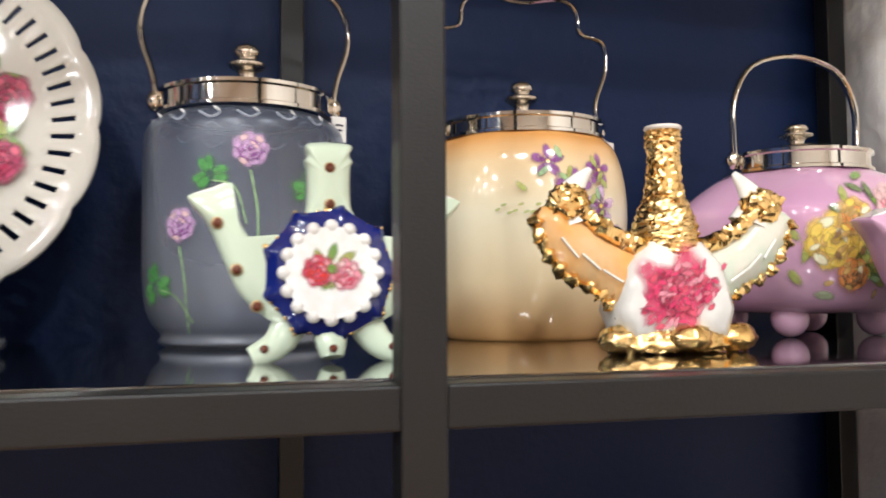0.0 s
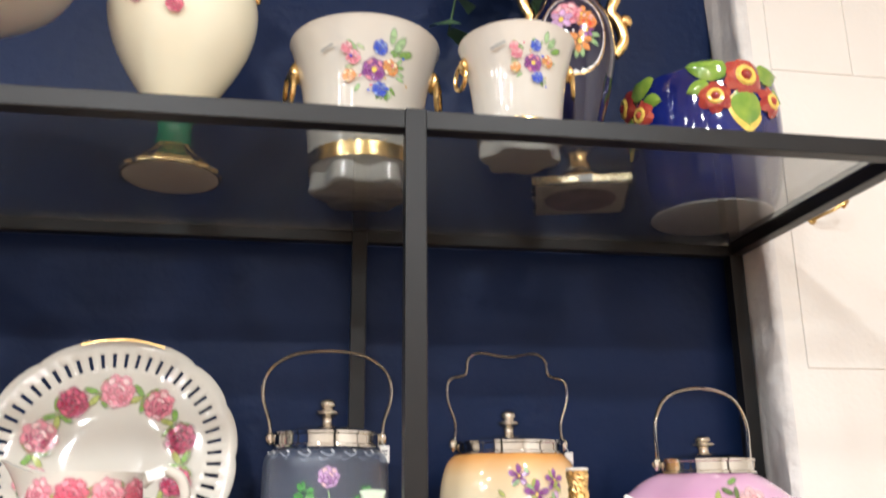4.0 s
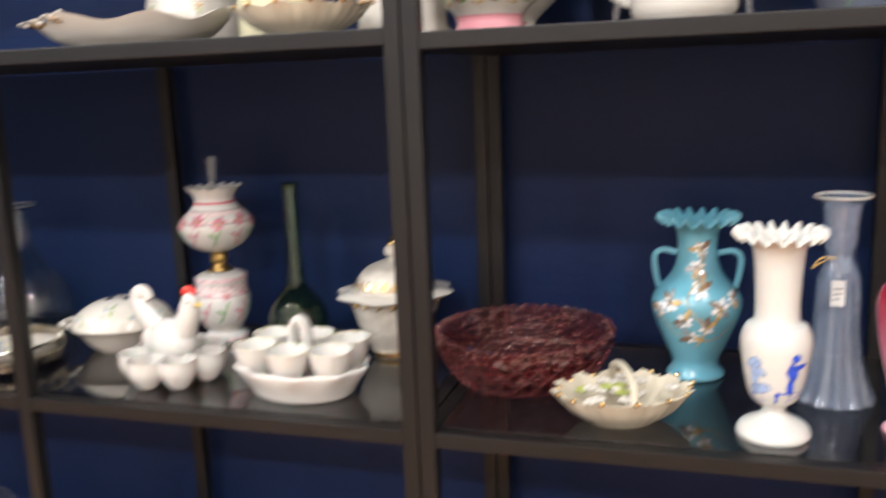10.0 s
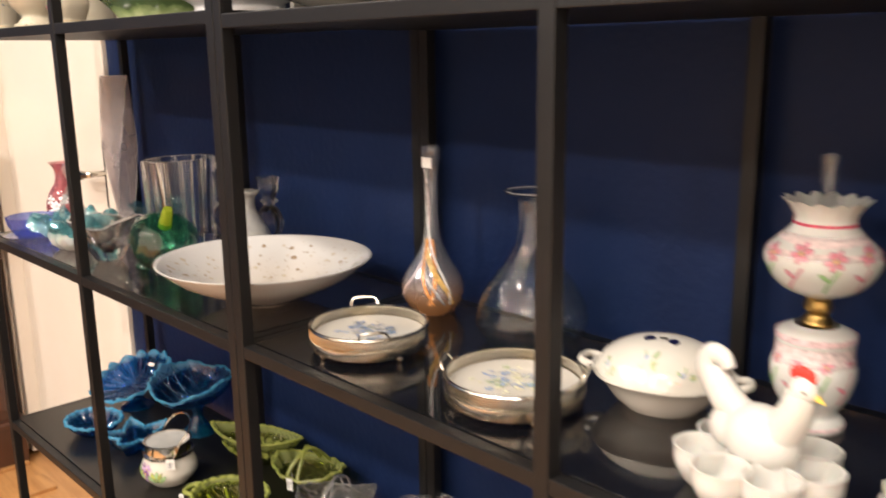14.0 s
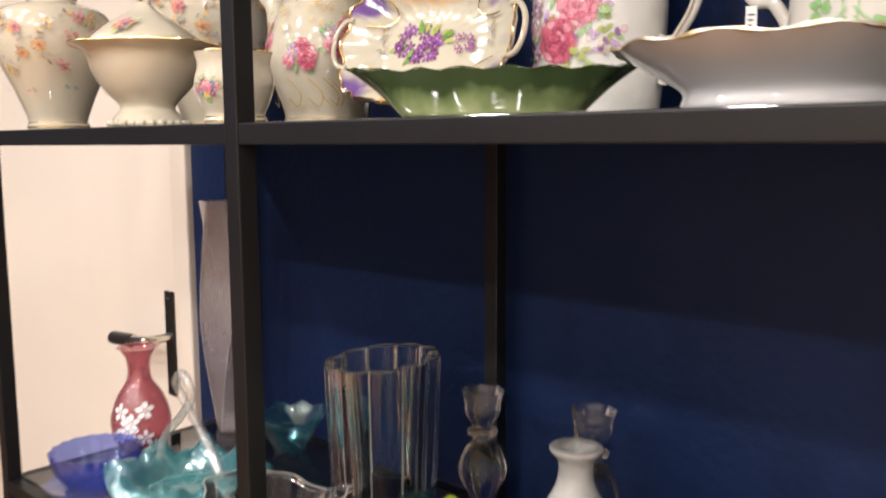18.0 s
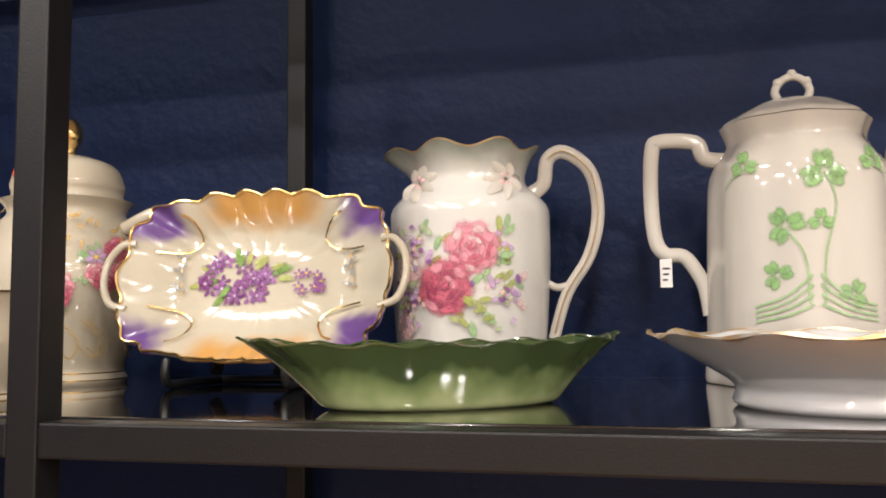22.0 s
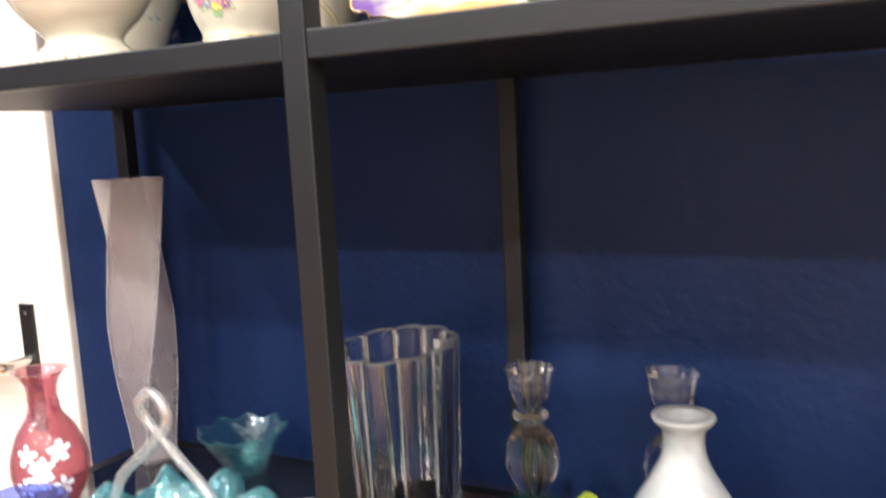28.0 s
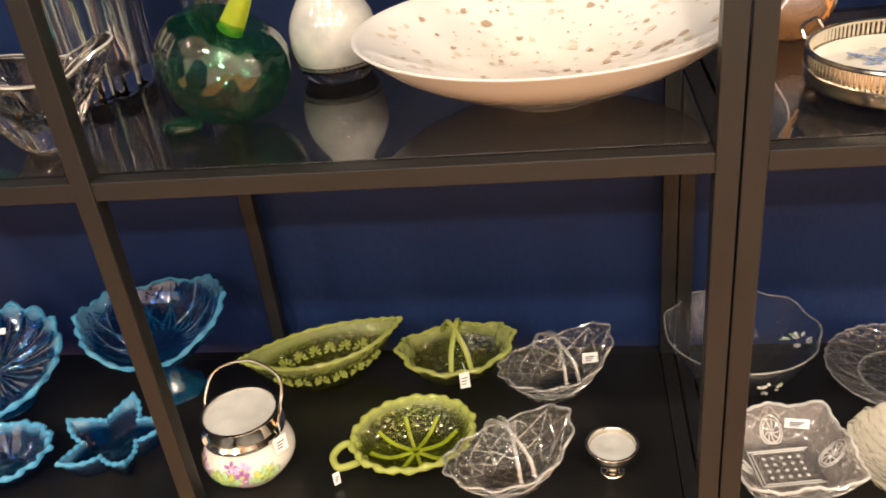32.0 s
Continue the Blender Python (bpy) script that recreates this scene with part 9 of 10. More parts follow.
def pressed_dish(name, x, y, label, prof, mod, mat, edge, category, rz=0, tilt=0, lift=0.0, edge_r=0.0028, edge_pts=96, thick=0.0035, group="", pattern=0):
    """A pressed glass dish with a paler opal edge along its rim."""
    t = thing(name, x, y, L4, label, category, rz, group)
    zt = prof[-1][1]
    mat = {"blue_pressed": blue_opal_glass, "lime_pressed": lime_opal_glass}[mat](zt * 0.62, zt * 1.05)
    body = part("dish", lathe(prof, 120, mod=mod, thick=thick), mat, t)
    body.matrix_local = pose(0, 0, lift, tilt, 0, 0)
    if pattern:
        cut_pattern(body, prof, mod, pattern, "blue_pressed", 0.8, 0.0011, 0.15, 0.95)
        cut_pattern(body, prof, mod, pattern, "blue_pressed", 0.8, 0.0011, 0.2, 0.95, -0.0045)
    if edge:
        r, z = prof[-1]
        ring = [mod(a, r, z) if mod else (r * math.cos(a), r * math.sin(a), z) for a in np.linspace(0, 2 * math.pi, edge_pts + 1)]
        part("opal_edge", tube(ring, lambda u_: edge_r * (1 + 0.35 * math.cos(edge_pts / 4 * 2 * math.pi * u_)), segs=7, steps=1), edge, body, "pale opal edge")
    return t, body


def shell(a, r, z):
    k = min(r / 0.08, 1)
    rr = r * (1 + 0.035 * math.cos(16 * a) * k)
    return rr * math.cos(a) * 1.1, rr * math.sin(a), z + 0.004 * math.cos(16 * a) * k


t, body = pressed_dish("shell_dish", -1.862, 0.232, "turquoise blue opalescent glass shell dish on a foot, tilted", [(0.01, 0.0), (0.04, 0.004), (0.07, 0.014), (0.088, 0.026)], shell, "blue_pressed", "blue_opal", "dish", tilt=20, lift=0.05, edge_r=0.0034)
bm = bmesh.new()
for i in range(16):
    a = 2 * math.pi * (i + 0.5) / 16
    tube([Vector(shell(a, r, z)) + Vector((0, 0, 0.0052)) for r, z in ((0.012, 0.0004), (0.04, 0.004), (0.07, 0.014), (0.086, 0.025))], lambda u_: 0.0006 + 0.0016 * u_, bm, segs=5)
part("rib", bm, "blue_pressed", body, "raised shell ribs")["kind"] = "stuff"
part("foot", lathe([(0.034, 0), (0.036, 0.003), (0.02, 0.014), (0.012, 0.03), (0.018, 0.048)], 40), "blue_pressed", t)
sticker(t, (-0.01, 0.045, 0.085), 0.018, 0.008, 10, 0, -50)

t, body = pressed_dish("footed_dish", -1.637, 0.262, "blue opalescent pressed glass comport with scalloped rim", [(0.012, 0.0), (0.045, 0.006), (0.072, 0.024), (0.088, 0.05)], lambda a, r, z: (r * (1 + 0.015 * math.cos(8 * a + 0.4) + 0.014 * (z / 0.05) * math.cos(26 * a)) * math.cos(a), r * (1 + 0.015 * math.cos(8 * a + 0.4) + 0.014 * (z / 0.05) * math.cos(26 * a)) * math.sin(a) * 0.92, z + 0.003 * math.cos(8 * a + 0.4) * (z / 0.05) + 0.0012 * (z / 0.05) * math.cos(26 * a) + 0.012 * math.cos(2 * a) * (z / 0.05)), "blue_pressed", "blue_opal", "compote", rz=15, tilt=8, lift=0.07, pattern=13)
part("stem", lathe([(0.036, 0), (0.038, 0.003), (0.026, 0.012), (0.012, 0.034), (0.012, 0.055), (0.022, 0.073)], 40, mod=lobed(8, 0.1)), "blue_pressed", t)
pressed_dish("handled_dish", -1.79, 0.105, "small blue pressed glass dish with a tab handle", [(0.024, 0), (0.028, 0.003), (0.042, 0.014), (0.053, 0.032)], lambda a, r, z: (r * (1 + 0.04 * math.cos(14 * a)) * math.cos(a) * 1.15, r * (1 + 0.04 * math.cos(14 * a)) * math.sin(a), z), "blue_pressed", "blue_opal", "dish", rz=10, edge_r=0.0034)


def star(a, r, z):
    k = min(max(z / 0.03, 0), 1)
    t_ = (a * 5 / (2 * math.pi)) % 1
    tip = 1 - 2 * min(t_, 1 - t_)
    rr = r * (0.66 + 0.62 * tip**1.2)
    return rr * math.cos(a), rr * math.sin(a), z + 0.008 * k * tip**3


pressed_dish("star_dish", -1.66, 0.138, "blue opalescent glass dish shaped as a starfish", [(0.034, 0), (0.037, 0.003), (0.044, 0.014), (0.052, 0.03)], star, "blue_pressed", "blue_opal", "dish", rz=20, edge_pts=160)

vj = thing("lidded_preserve_jar", -1.487, 0.122, L4, "small white china jar with violets, silver rim and bail handle", "jar", rz=-10)
vjp = [(0.034, 0), (0.038, 0.003), (0.05, 0.02), (0.0505, 0.034), (0.044, 0.05), (0.042, 0.056)]
part("body", lathe(vjp, 52, thick=0.003), "porcelain", vj)
part("collar", lathe([(0.041, 0.056), (0.0455, 0.056), (0.046, 0.06), (0.042, 0.063), (0.0415, 0.078), (0.043, 0.081), (0.04, 0.081), (0.039, 0.06)], 52, smooth=False), "silver", vj, "silver plated collar")
part("lining", lathe([(0.0395, 0.079), (0.039, 0.05), (0.0, 0.045)], 40, smooth=False), "grey_lining", vj, "grey-white lining")
part("handle", tube([(-0.043, 0, 0.066), (-0.047, 0.008, 0.085), (-0.04, 0.03, 0.108), (0, 0.042, 0.118), (0.04, 0.03, 0.108), (0.047, 0.008, 0.085), (0.043, 0, 0.066)], 0.0016, segs=7), "silver", vj)
random.seed(71)
q = Paint(round_surf(outer(vjp)))
for a in (-0.03, 0.014):
    for i in range(9):
        q.daisy(a + random.uniform(-0.009, 0.009), 0.032 + random.uniform(-0.011, 0.011), 0.0085, "d_violet" if i % 2 else "d_lilac", "d_yellow", 5)
for a in (-0.008, -0.05, 0.042, 0.0):
    for i in range(5):
        q.leaf(a, 0.018, 0.022, 0.6 + i * 0.5, "d_olive" if i % 2 else "d_mint")
q.done("painted_violet_spray", vj)
price_tag(vj, (0.05, -0.012, 0.062), 0.016, 0.02, 60, (0.045, 0, 0.07))

# lime pressed glass


def leafboat(a, r, z):
    k = min(max(z / 0.05, 0), 1)
    c, s_ = math.cos(a), math.sin(a)
    return r * c * (2.0 + 0.5 * k), r * s_ * abs(s_) ** 0.75, z * 1.06 + 0.010 * k * abs(c) ** 3


t, body = pressed_dish("boat_dish", -1.436, 0.278, "lime opalescent pressed glass boat-shaped dish with flower pattern", [(0.020, 0), (0.025, 0.003), (0.034, 0.02), (0.041, 0.05)], leafboat, "lime_pressed", "lime_opal", "dish", rz=24, edge_pts=120)
bm = bmesh.new()
side = outer([(0.020, 0), (0.025, 0.003), (0.034, 0.02), (0.041, 0.05)])
for row, off in ((0, 0.0008), (1, -0.0052)):
    for i in range(6):
        c = -0.72 + i * 0.288
        a0 = -math.acos(c) if row == 0 else math.acos(c)
        z0 = 0.020
        for k in range(7):
            t_ = -0.25 + k * (math.pi + 0.5) / 6
            line = []
            for d in (0.002, 0.0095):
                z = z0 + d * math.sin(t_) + 0.003
                a = a0 + d * math.cos(t_) / (0.085 * max(abs(math.sin(a0)), 0.35))
                line.append(leafboat(a, side(z) + off, z))
            tube(line, lambda u_: 0.0009 + 0.0012 * u_, bm, segs=5, steps=1)
part("flower_relief", bm, "lime_opal", body, "raised shell flowers")

t, body = pressed_dish("glass_basket", -1.268, 0.282, "lime pressed glass basket with crossed handles and price tag", [(0.02, 0), (0.024, 0.003), (0.038, 0.02), (0.05, 0.042)], lambda a, r, z: (r * (1 + 0.04 * math.cos(10 * a)) * math.cos(a) * 1.42, r * (1 + 0.04 * math.cos(10 * a)) * math.sin(a), z + 0.012 * (z / 0.042) * abs(math.cos(a)) ** 3), "lime_pressed", "lime_opal", "basket", rz=14)
for s in (-1, 1):
    part("handle", tube([(s * 0.012, -0.045, 0.042), (s * 0.008, -0.03, 0.062), (-s * 0.004, 0, 0.082), (-s * 0.01, 0.03, 0.06), (-s * 0.012, 0.045, 0.042)], 0.0032, segs=8), "lime_opal", t)
price_tag(t, (0.002, -0.054, 0.045), 0.012, 0.022, 5, (0.002, -0.044, 0.052))

t, body = pressed_dish("leaf_dish", -1.302, 0.14, "lime pressed glass leaf-shaped dish with a ring handle", [(0.03, 0), (0.034, 0.003), (0.046, 0.016), (0.057, 0.034)], lambda a, r, z: (r * (1 + 0.05 * abs(math.cos(7 * a)) * (z / 0.034)) * math.cos(a) * 1.15, r * (1 + 0.05 * abs(math.cos(7 * a)) * (z / 0.034)) * math.sin(a), z), "lime_pressed", "lime_opal", "dish", rz=22, edge_r=0.0036)
bm = bmesh.new()
for i in range(8):
    a = 2 * math.pi * i / 8
    tube([(0.004 * math.cos(a), 0.004 * math.sin(a), 0.005), (0.03 * math.cos(a), 0.03 * math.sin(a), 0.0062), (0.050 * math.cos(a), 0.045 * math.sin(a), 0.02)], 0.0024, bm, segs=6)
part("vein", bm, "d_dark_lime", body, "dark leaf veins")
part("handle", tube([(-0.06, 0.005, 0.03), (-0.075, 0.014, 0.03), (-0.09, 0.004, 0.027), (-0.088, -0.014, 0.025), (-0.07, -0.014, 0.024), (-0.056, -0.008, 0.022)], 0.0042, segs=9), "lime_opal", t)
price_tag(t, (-0.092, -0.018, 0.022), 0.008, 0.016, 20, (-0.087, -0.012, 0.026))


def cut_basket(x, y, rz, label, seed):
    t = thing("cut_glass_basket", x, y, L4, label, "basket", rz, "clear cut glass baskets")
    m = lambda a, r, z: (r * (1 + 0.04 * math.cos(12 * a)) * math.cos(a) * 1.5, r * (1 + 0.04 * math.cos(12 * a)) * math.sin(a), z + (z / 0.042) * (0.028 * max(math.cos(a), 0) ** 2 + 0.008 * max(-math.cos(a), 0) ** 3))
    part("bowl", lathe([(0.022, 0), (0.026, 0.003), (0.024, 0.008), (0.036, 0.022), (0.047, 0.042)], 84, mod=m, thick=0.004), "pressed", t)
    bpz = [(0.024, 0.008), (0.036, 0.022), (0.047, 0.042)]
    rim_line(t, bpz, m, "cut_line", 0.0013)
    cut_pattern(t, bpz, m, 11, twist=1.0, r=0.0009, lo=0.1)
    for s in (-1, 1):
        part("handle", tube([(s * 0.008, -0.042, 0.042), (s * 0.006, -0.032, 0.064), (-s * 0.002, 0, 0.08), (-s * 0.006, 0.032, 0.064), (-s * 0.008, 0.042, 0.042)], lambda u_: 0.0024 + 0.0004 * math.cos(60 * u_), segs=7), "cut_line", t, "twisted clear handle")
    return t


t = cut_basket(-1.146, 0.252, 28, "clear pressed glass basket with price tag", 1)
price_tag(t, (0.035, -0.02, 0.056), 0.018, 0.014, -20, (0.02, -0.03, 0.055))
cut_basket(-1.193, 0.098, 30, "clear pressed glass basket with a fan pattern", 2)

ts = thing("salt_cellar", -1.087, 0.118, L4, "small silver salt cellar on a slim stem", "salt cellar")
part("bowl", lathe([(0.004, 0.013), (0.015, 0.0155), (0.0245, 0.027), (0.0265, 0.036), (0.0275, 0.0375), (0.0245, 0.0375), (0.021, 0.028), (0.0, 0.025)], 40), "silver", ts)
part("salt", lathe([(0.0235, 0.0325), (0.015, 0.034), (0.0, 0.0325)], 28), "grey_lining", ts, "pale lining")
part("stem", lathe([(0.012, 0), (0.0125, 0.0012), (0.006, 0.004), (0.0035, 0.008), (0.005, 0.011), (0.009, 0.015)], 28), "silver", ts)

# ======== lower shelf, middle unit ========
t = thing("glass_bowl", -0.935, 0.266, L4, "clear etched glass bowl with a wavy rim", "bowl", group="clear glass bowls")
cbp = [(0.034, 0), (0.037, 0.003), (0.062, 0.028), (0.08, 0.062), (0.085, 0.076)]
cbm = frill(9, 0.018, 0.0018, 0.048, 0.026)
part("bowl", lathe(cbp, 80, mod=cbm, thick=0.0025), "clear", t)
part("rim", tube([cbm(a, 0.0845, 0.0765) for a in np.linspace(0, 2 * math.pi, 73)], 0.0011, segs=6, steps=1), "cut_line", t)
random.seed(73)
q = Paint(round_surf(outer(cbp)))
for a in (-0.11, 0.02, 0.13):
    q.spray(a, 0.044, 0.018, 3, ["d_white"], "d_white", 0.8, 0.26)
q.done("etched_flower_spray", t, "white etched flowers")["kind"] = "stuff"

t = thing("cut_glass_plate", -0.752, 0.27, L4, "round cut glass plate with a honeycomb pattern and price sticker", "plate", group="round cut glass plates")
plp = [(0.04, 0.003), (0.045, 0.004), (0.07, 0.011), (0.082, 0.017)]
plm = frill(30, 0.012, 0.0005, 0.006, 0.01)
part("plate", lathe(plp, 96, mod=plm, thick=0.0034), "pressed", t)
part("foot_ring", lathe([(0.044, 0), (0.046, 0), (0.046, 0.0045), (0.044, 0.0045)], 48, smooth=False), "glass_edge", t)
cut_pattern(t, plp, plm, 18, twist=1.2, r=0.0006, straight=False)
rim_line(t, [(0.0825, 0.0175)], plm, "cut_line", 0.0011)
sticker(t, (0.02, 0.01, 0.0075), 0.02, 0.012, 15, 0, -80)

sq = thing("square_dish", -0.912, 0.118, L4, "square cut glass dish with star pattern and price tag", "dish", rz=8)
sqm = lambda a, r, z: tuple([*(Vector((math.cos(a), math.sin(a))) * r * (1 / max(abs(math.cos(a)), abs(math.sin(a)))) ** 0.75 * (1 + 0.015 * math.cos(28 * a))), z + 0.003 * math.cos(8 * a) * (z / 0.036)])
part("dish", lathe([(0.04, 0), (0.044, 0.003), (0.052, 0.016), (0.062, 0.036)], 112, mod=sqm, thick=0.005), "pressed_warm", sq)
bm = bmesh.new()
slope = lambda x, y: float(np.interp(max(abs(x), abs(y)), [0.036, 0.048, 0.058], [0.0062, 0.018, 0.034])) + 0.0012
for h in (0.031, 0.0275):
    c4 = [(-h, -h * 0.8), (h, -h * 0.8), (h, h * 0.8), (-h, h * 0.8), (-h, -h * 0.8)]
    tube([(x, y, 0.0064) for x, y in c4], 0.0011, bm, segs=4, steps=1)
for ix in range(5):
    for iy in range(4):
        ball(bm, (-0.018 + ix * 0.009, -0.0135 + iy * 0.009, 0.0064), 0.0021, (1, 1, 0.6), 7, 4)
for cx, cy in ((0.0, 0.044), (0.0, -0.044), (0.046, 0.0), (-0.046, 0.0)):
    for rr in (0.0115, 0.0092):
        tube([(cx + rr * math.cos(a), cy + rr * math.sin(a) * 0.9, slope(cx + rr * math.cos(a), cy + rr * math.sin(a) * 0.9)) for a in np.linspace(0, 6.283, 22)], 0.0008, bm, segs=4, steps=1)
    for k in range(9):
        a = k * 0.698
        tube([(cx + r_ * math.cos(a + d_), cy + r_ * math.sin(a + d_), slope(cx + r_ * math.cos(a + d_), cy + r_ * math.sin(a + d_))) for r_, d_ in ((0.001, 0), (0.005, 0.5), (0.0088, 0.7))], 0.0007, bm, segs=4, steps=1)
rim_line(sq, [(0.062, 0.036)], sqm, r=0.0018)
cut_pattern(sq, [(0.044, 0.003), (0.052, 0.016), (0.062, 0.036)], sqm, 16, twist=0.9, r=0.0009)
part("star_cut", bm, "glass_edge", sq, "cut star and rosettes")
price_tag(sq, (0.02, 0.03, 0.042), 0.024, 0.012, -15)

t = thing("cream_bowl", -0.778, 0.116, L4, "wide flat cream patterned glass bowl with a scalloped rim", "bowl")
crp = [(0.034, 0), (0.037, 0.003), (0.058, 0.012), (0.078, 0.027)]
part("bowl", lathe(crp, 112, mod=diamond(14, 0.025, 160, 16, 0.0045, 1, 0.021), thick=0.004), thin_glass("pearly_glass", (0.9, 0.88, 0.8), gloss=1.4, milk=0.42, milk_color=(0.72, 0.67, 0.57), rough=0.1, wave=0.8, wave_scale=120, facets=True), t)
bm = bmesh.new()
for ix in range(-4, 5):
    for iy in range(-4, 5):
        px, py = (ix + 0.5 * (iy % 2)) * 0.008, iy * 0.007
        if math.hypot(px, py) < 0.031:
            ball(bm, (px, py, 0.0044), 0.0035, (1, 1, 0.5), 7, 5)
part("raised_pattern", bm, "glass_edge", t, "white honeycomb centre")

sp2 = thing("striped_vase", -0.59, 0.126, L4, "small black glass bottle vase with green spiral stripes", "vase")
spp = [(0.022, 0), (0.026, 0.003), (0.04, 0.024), (0.0395, 0.045), (0.022, 0.068), (0.009, 0.084), (0.0075, 0.1), (0.0105, 0.108)]
part("body", lathe(spp, 48, thick=0.002), "black_stripe", sp2)
R = outer(spp)
bm = bmesh.new()
for k in range(7):
    z0 = 0.008 + k * 0.0092
    tube([((R(z0 + 0.008 * i / 48) - 0.0001) * math.cos(2 * math.pi * i / 48), (R(z0 + 0.008 * i / 48) + 0.0002) * math.sin(2 * math.pi * i / 48), z0 + 0.008 * i / 48) for i in range(49)], 0.0008, bm, segs=5, steps=1)
part("spiral_stripe", bm, "mint_stripe", sp2, "pale green spiral stripes")

bd = thing("bird_goblet", -0.573, 0.254, L4, "smoky glass bird ornament on a thick amber stem", "ornament")
part("foot", lathe([(0.0, 0), (0.036, 0), (0.038, 0.002), (0.03, 0.005), (0.012, 0.008), (0.0, 0.0085)], 40), "crystal", bd, "clear disc foot")
part("stem", lathe([(0.012, 0.008), (0.0095, 0.014), (0.008, 0.026), (0.0095, 0.04), (0.013, 0.052), (0.014, 0.058), (0.0, 0.06)], 32), "amber_clear", bd, "thick amber stem")
bm = ball(bmesh.new(), (0.004, 0, 0.088), 0.033, (1.05, 0.95, 0.95), 28, 18)
tube([(-0.016, 0, 0.104), (-0.024, 0, 0.118), (-0.026, 0, 0.128)], lambda u_: 0.0125 - 0.004 * u_, bm, segs=12)
ball(bm, (-0.027, 0, 0.131), 0.0095, (1.1, 0.9, 0.95), 12, 9)
tube([(-0.034, 0, 0.131), (-0.048, 0, 0.129)], lambda u_: 0.0036 * (1 - 0.8 * u_), bm, segs=8, steps=2)
tube([(0.03, 0, 0.094), (0.046, 0, 0.106), (0.052, 0, 0.118)], lambda u_: 0.014 - 0.008 * u_, bm, segs=9, flat=0.5)
part("bird", bm, "amber_clear", bd)

t = thing("cut_crystal_bowl", -0.378, 0.218, L4, "large cut crystal bowl with toothed scalloped rim", "bowl")


def fans(a, r, z):
    """Eight fan-shaped lobes with a toothed edge over a diamond-cut wall."""
    f = min(max((z - 0.02) / 0.035, 0), 1)
    w_ = math.sin(24 * a + 170 * z) * math.sin(24 * a - 170 * z)
    lobe = abs(math.cos(4 * a))
    k = 1 + 0.02 * w_ * (1 - f) - 0.05 * f * (1 - lobe)
    return r * k * math.cos(a), r * k * math.sin(a), z + f * (0.012 * lobe - 0.005 + 0.002 * math.cos(48 * a))


cbz = [(0.045, 0), (0.05, 0.004), (0.078, 0.024), (0.096, 0.046), (0.102, 0.056)]
part("bowl", lathe(cbz, 192, mod=fans, thick=0.006), "pressed", t)
bm = bmesh.new()
for i in range(12):
    a = 2 * math.pi * i / 12
    tube([(0.006 * math.cos(a), 0.006 * math.sin(a), 0.0082), (0.04 * math.cos(a), 0.04 * math.sin(a), 0.0082)], 0.0012, bm, segs=4, steps=1)
for i in range(8):
    for k in range(-3, 4):
        a = 2 * math.pi * i / 8 + k * 0.1
        tube([fans(2 * math.pi * i / 8 + k * 0.03, 0.083, 0.029), fans(a, 0.1025, 0.0555)], 0.0008, bm, segs=4, steps=1)
cut_pattern(t, cbz[1:4], fans, 24, twist=1.5, r=0.0007, straight=False)
rim_line(t, [(0.101, 0.056)], fans, "cut_line", 0.0011, n=192)
part("star_cut", bm, "cut_line", t, "cut star and fans")
price_tag(t, (-0.02, -0.03, 0.03), 0.022, 0.01, 10)
t = thing("cut_glass_plate", -0.215, 0.165, L4, "round cut glass plate with sawtooth edge", "plate")
part("plate", lathe([(0.04, 0), (0.046, 0.003), (0.075, 0.012), (0.09, 0.02)], 96, mod=diamond(16, 0.02, 200, 48, 0.003, 1, 0.017), thick=0.004), "pressed", t)
cut_pattern(t, [(0.046, 0.003), (0.075, 0.012), (0.09, 0.02)], None, 20, twist=1.0, r=0.0009)
rim_line(t, [(0.09, 0.0205)], None)

# ======== lower shelf, right unit ========
t = thing("glass_pitcher", 0.078, 0.252, L4, "clear cut glass pitcher with a thick handle", "jug")
part("body", lathe([(0.034, 0), (0.038, 0.004), (0.04, 0.03), (0.036, 0.07), (0.039, 0.098)], 64, mod=lambda a, r, z: pouring(0.014, 0.006, 0.07, 0.098)(a, r * (1 + 0.02 * math.cos(14 * a)), z), thick=0.0035), "pressed", t)
part("handle", tube([(0.037, 0, 0.088), (0.06, 0, 0.09), (0.066, 0, 0.06), (0.04, 0, 0.03)], 0.005, segs=8), "crystal", t)
t = thing("celery_bowl", 0.21, 0.24, L4, "clear fluted pressed glass bowl", "bowl")
part("bowl", lathe([(0.03, 0), (0.033, 0.003), (0.045, 0.03), (0.056, 0.07)], 84, mod=lambda a, r, z: (r * (1 + 0.04 * math.cos(16 * a)) * math.cos(a), r * (1 + 0.04 * math.cos(16 * a)) * math.sin(a), z + 0.004 * math.cos(16 * a) * (z / 0.07)), thick=0.003), "pressed", t)

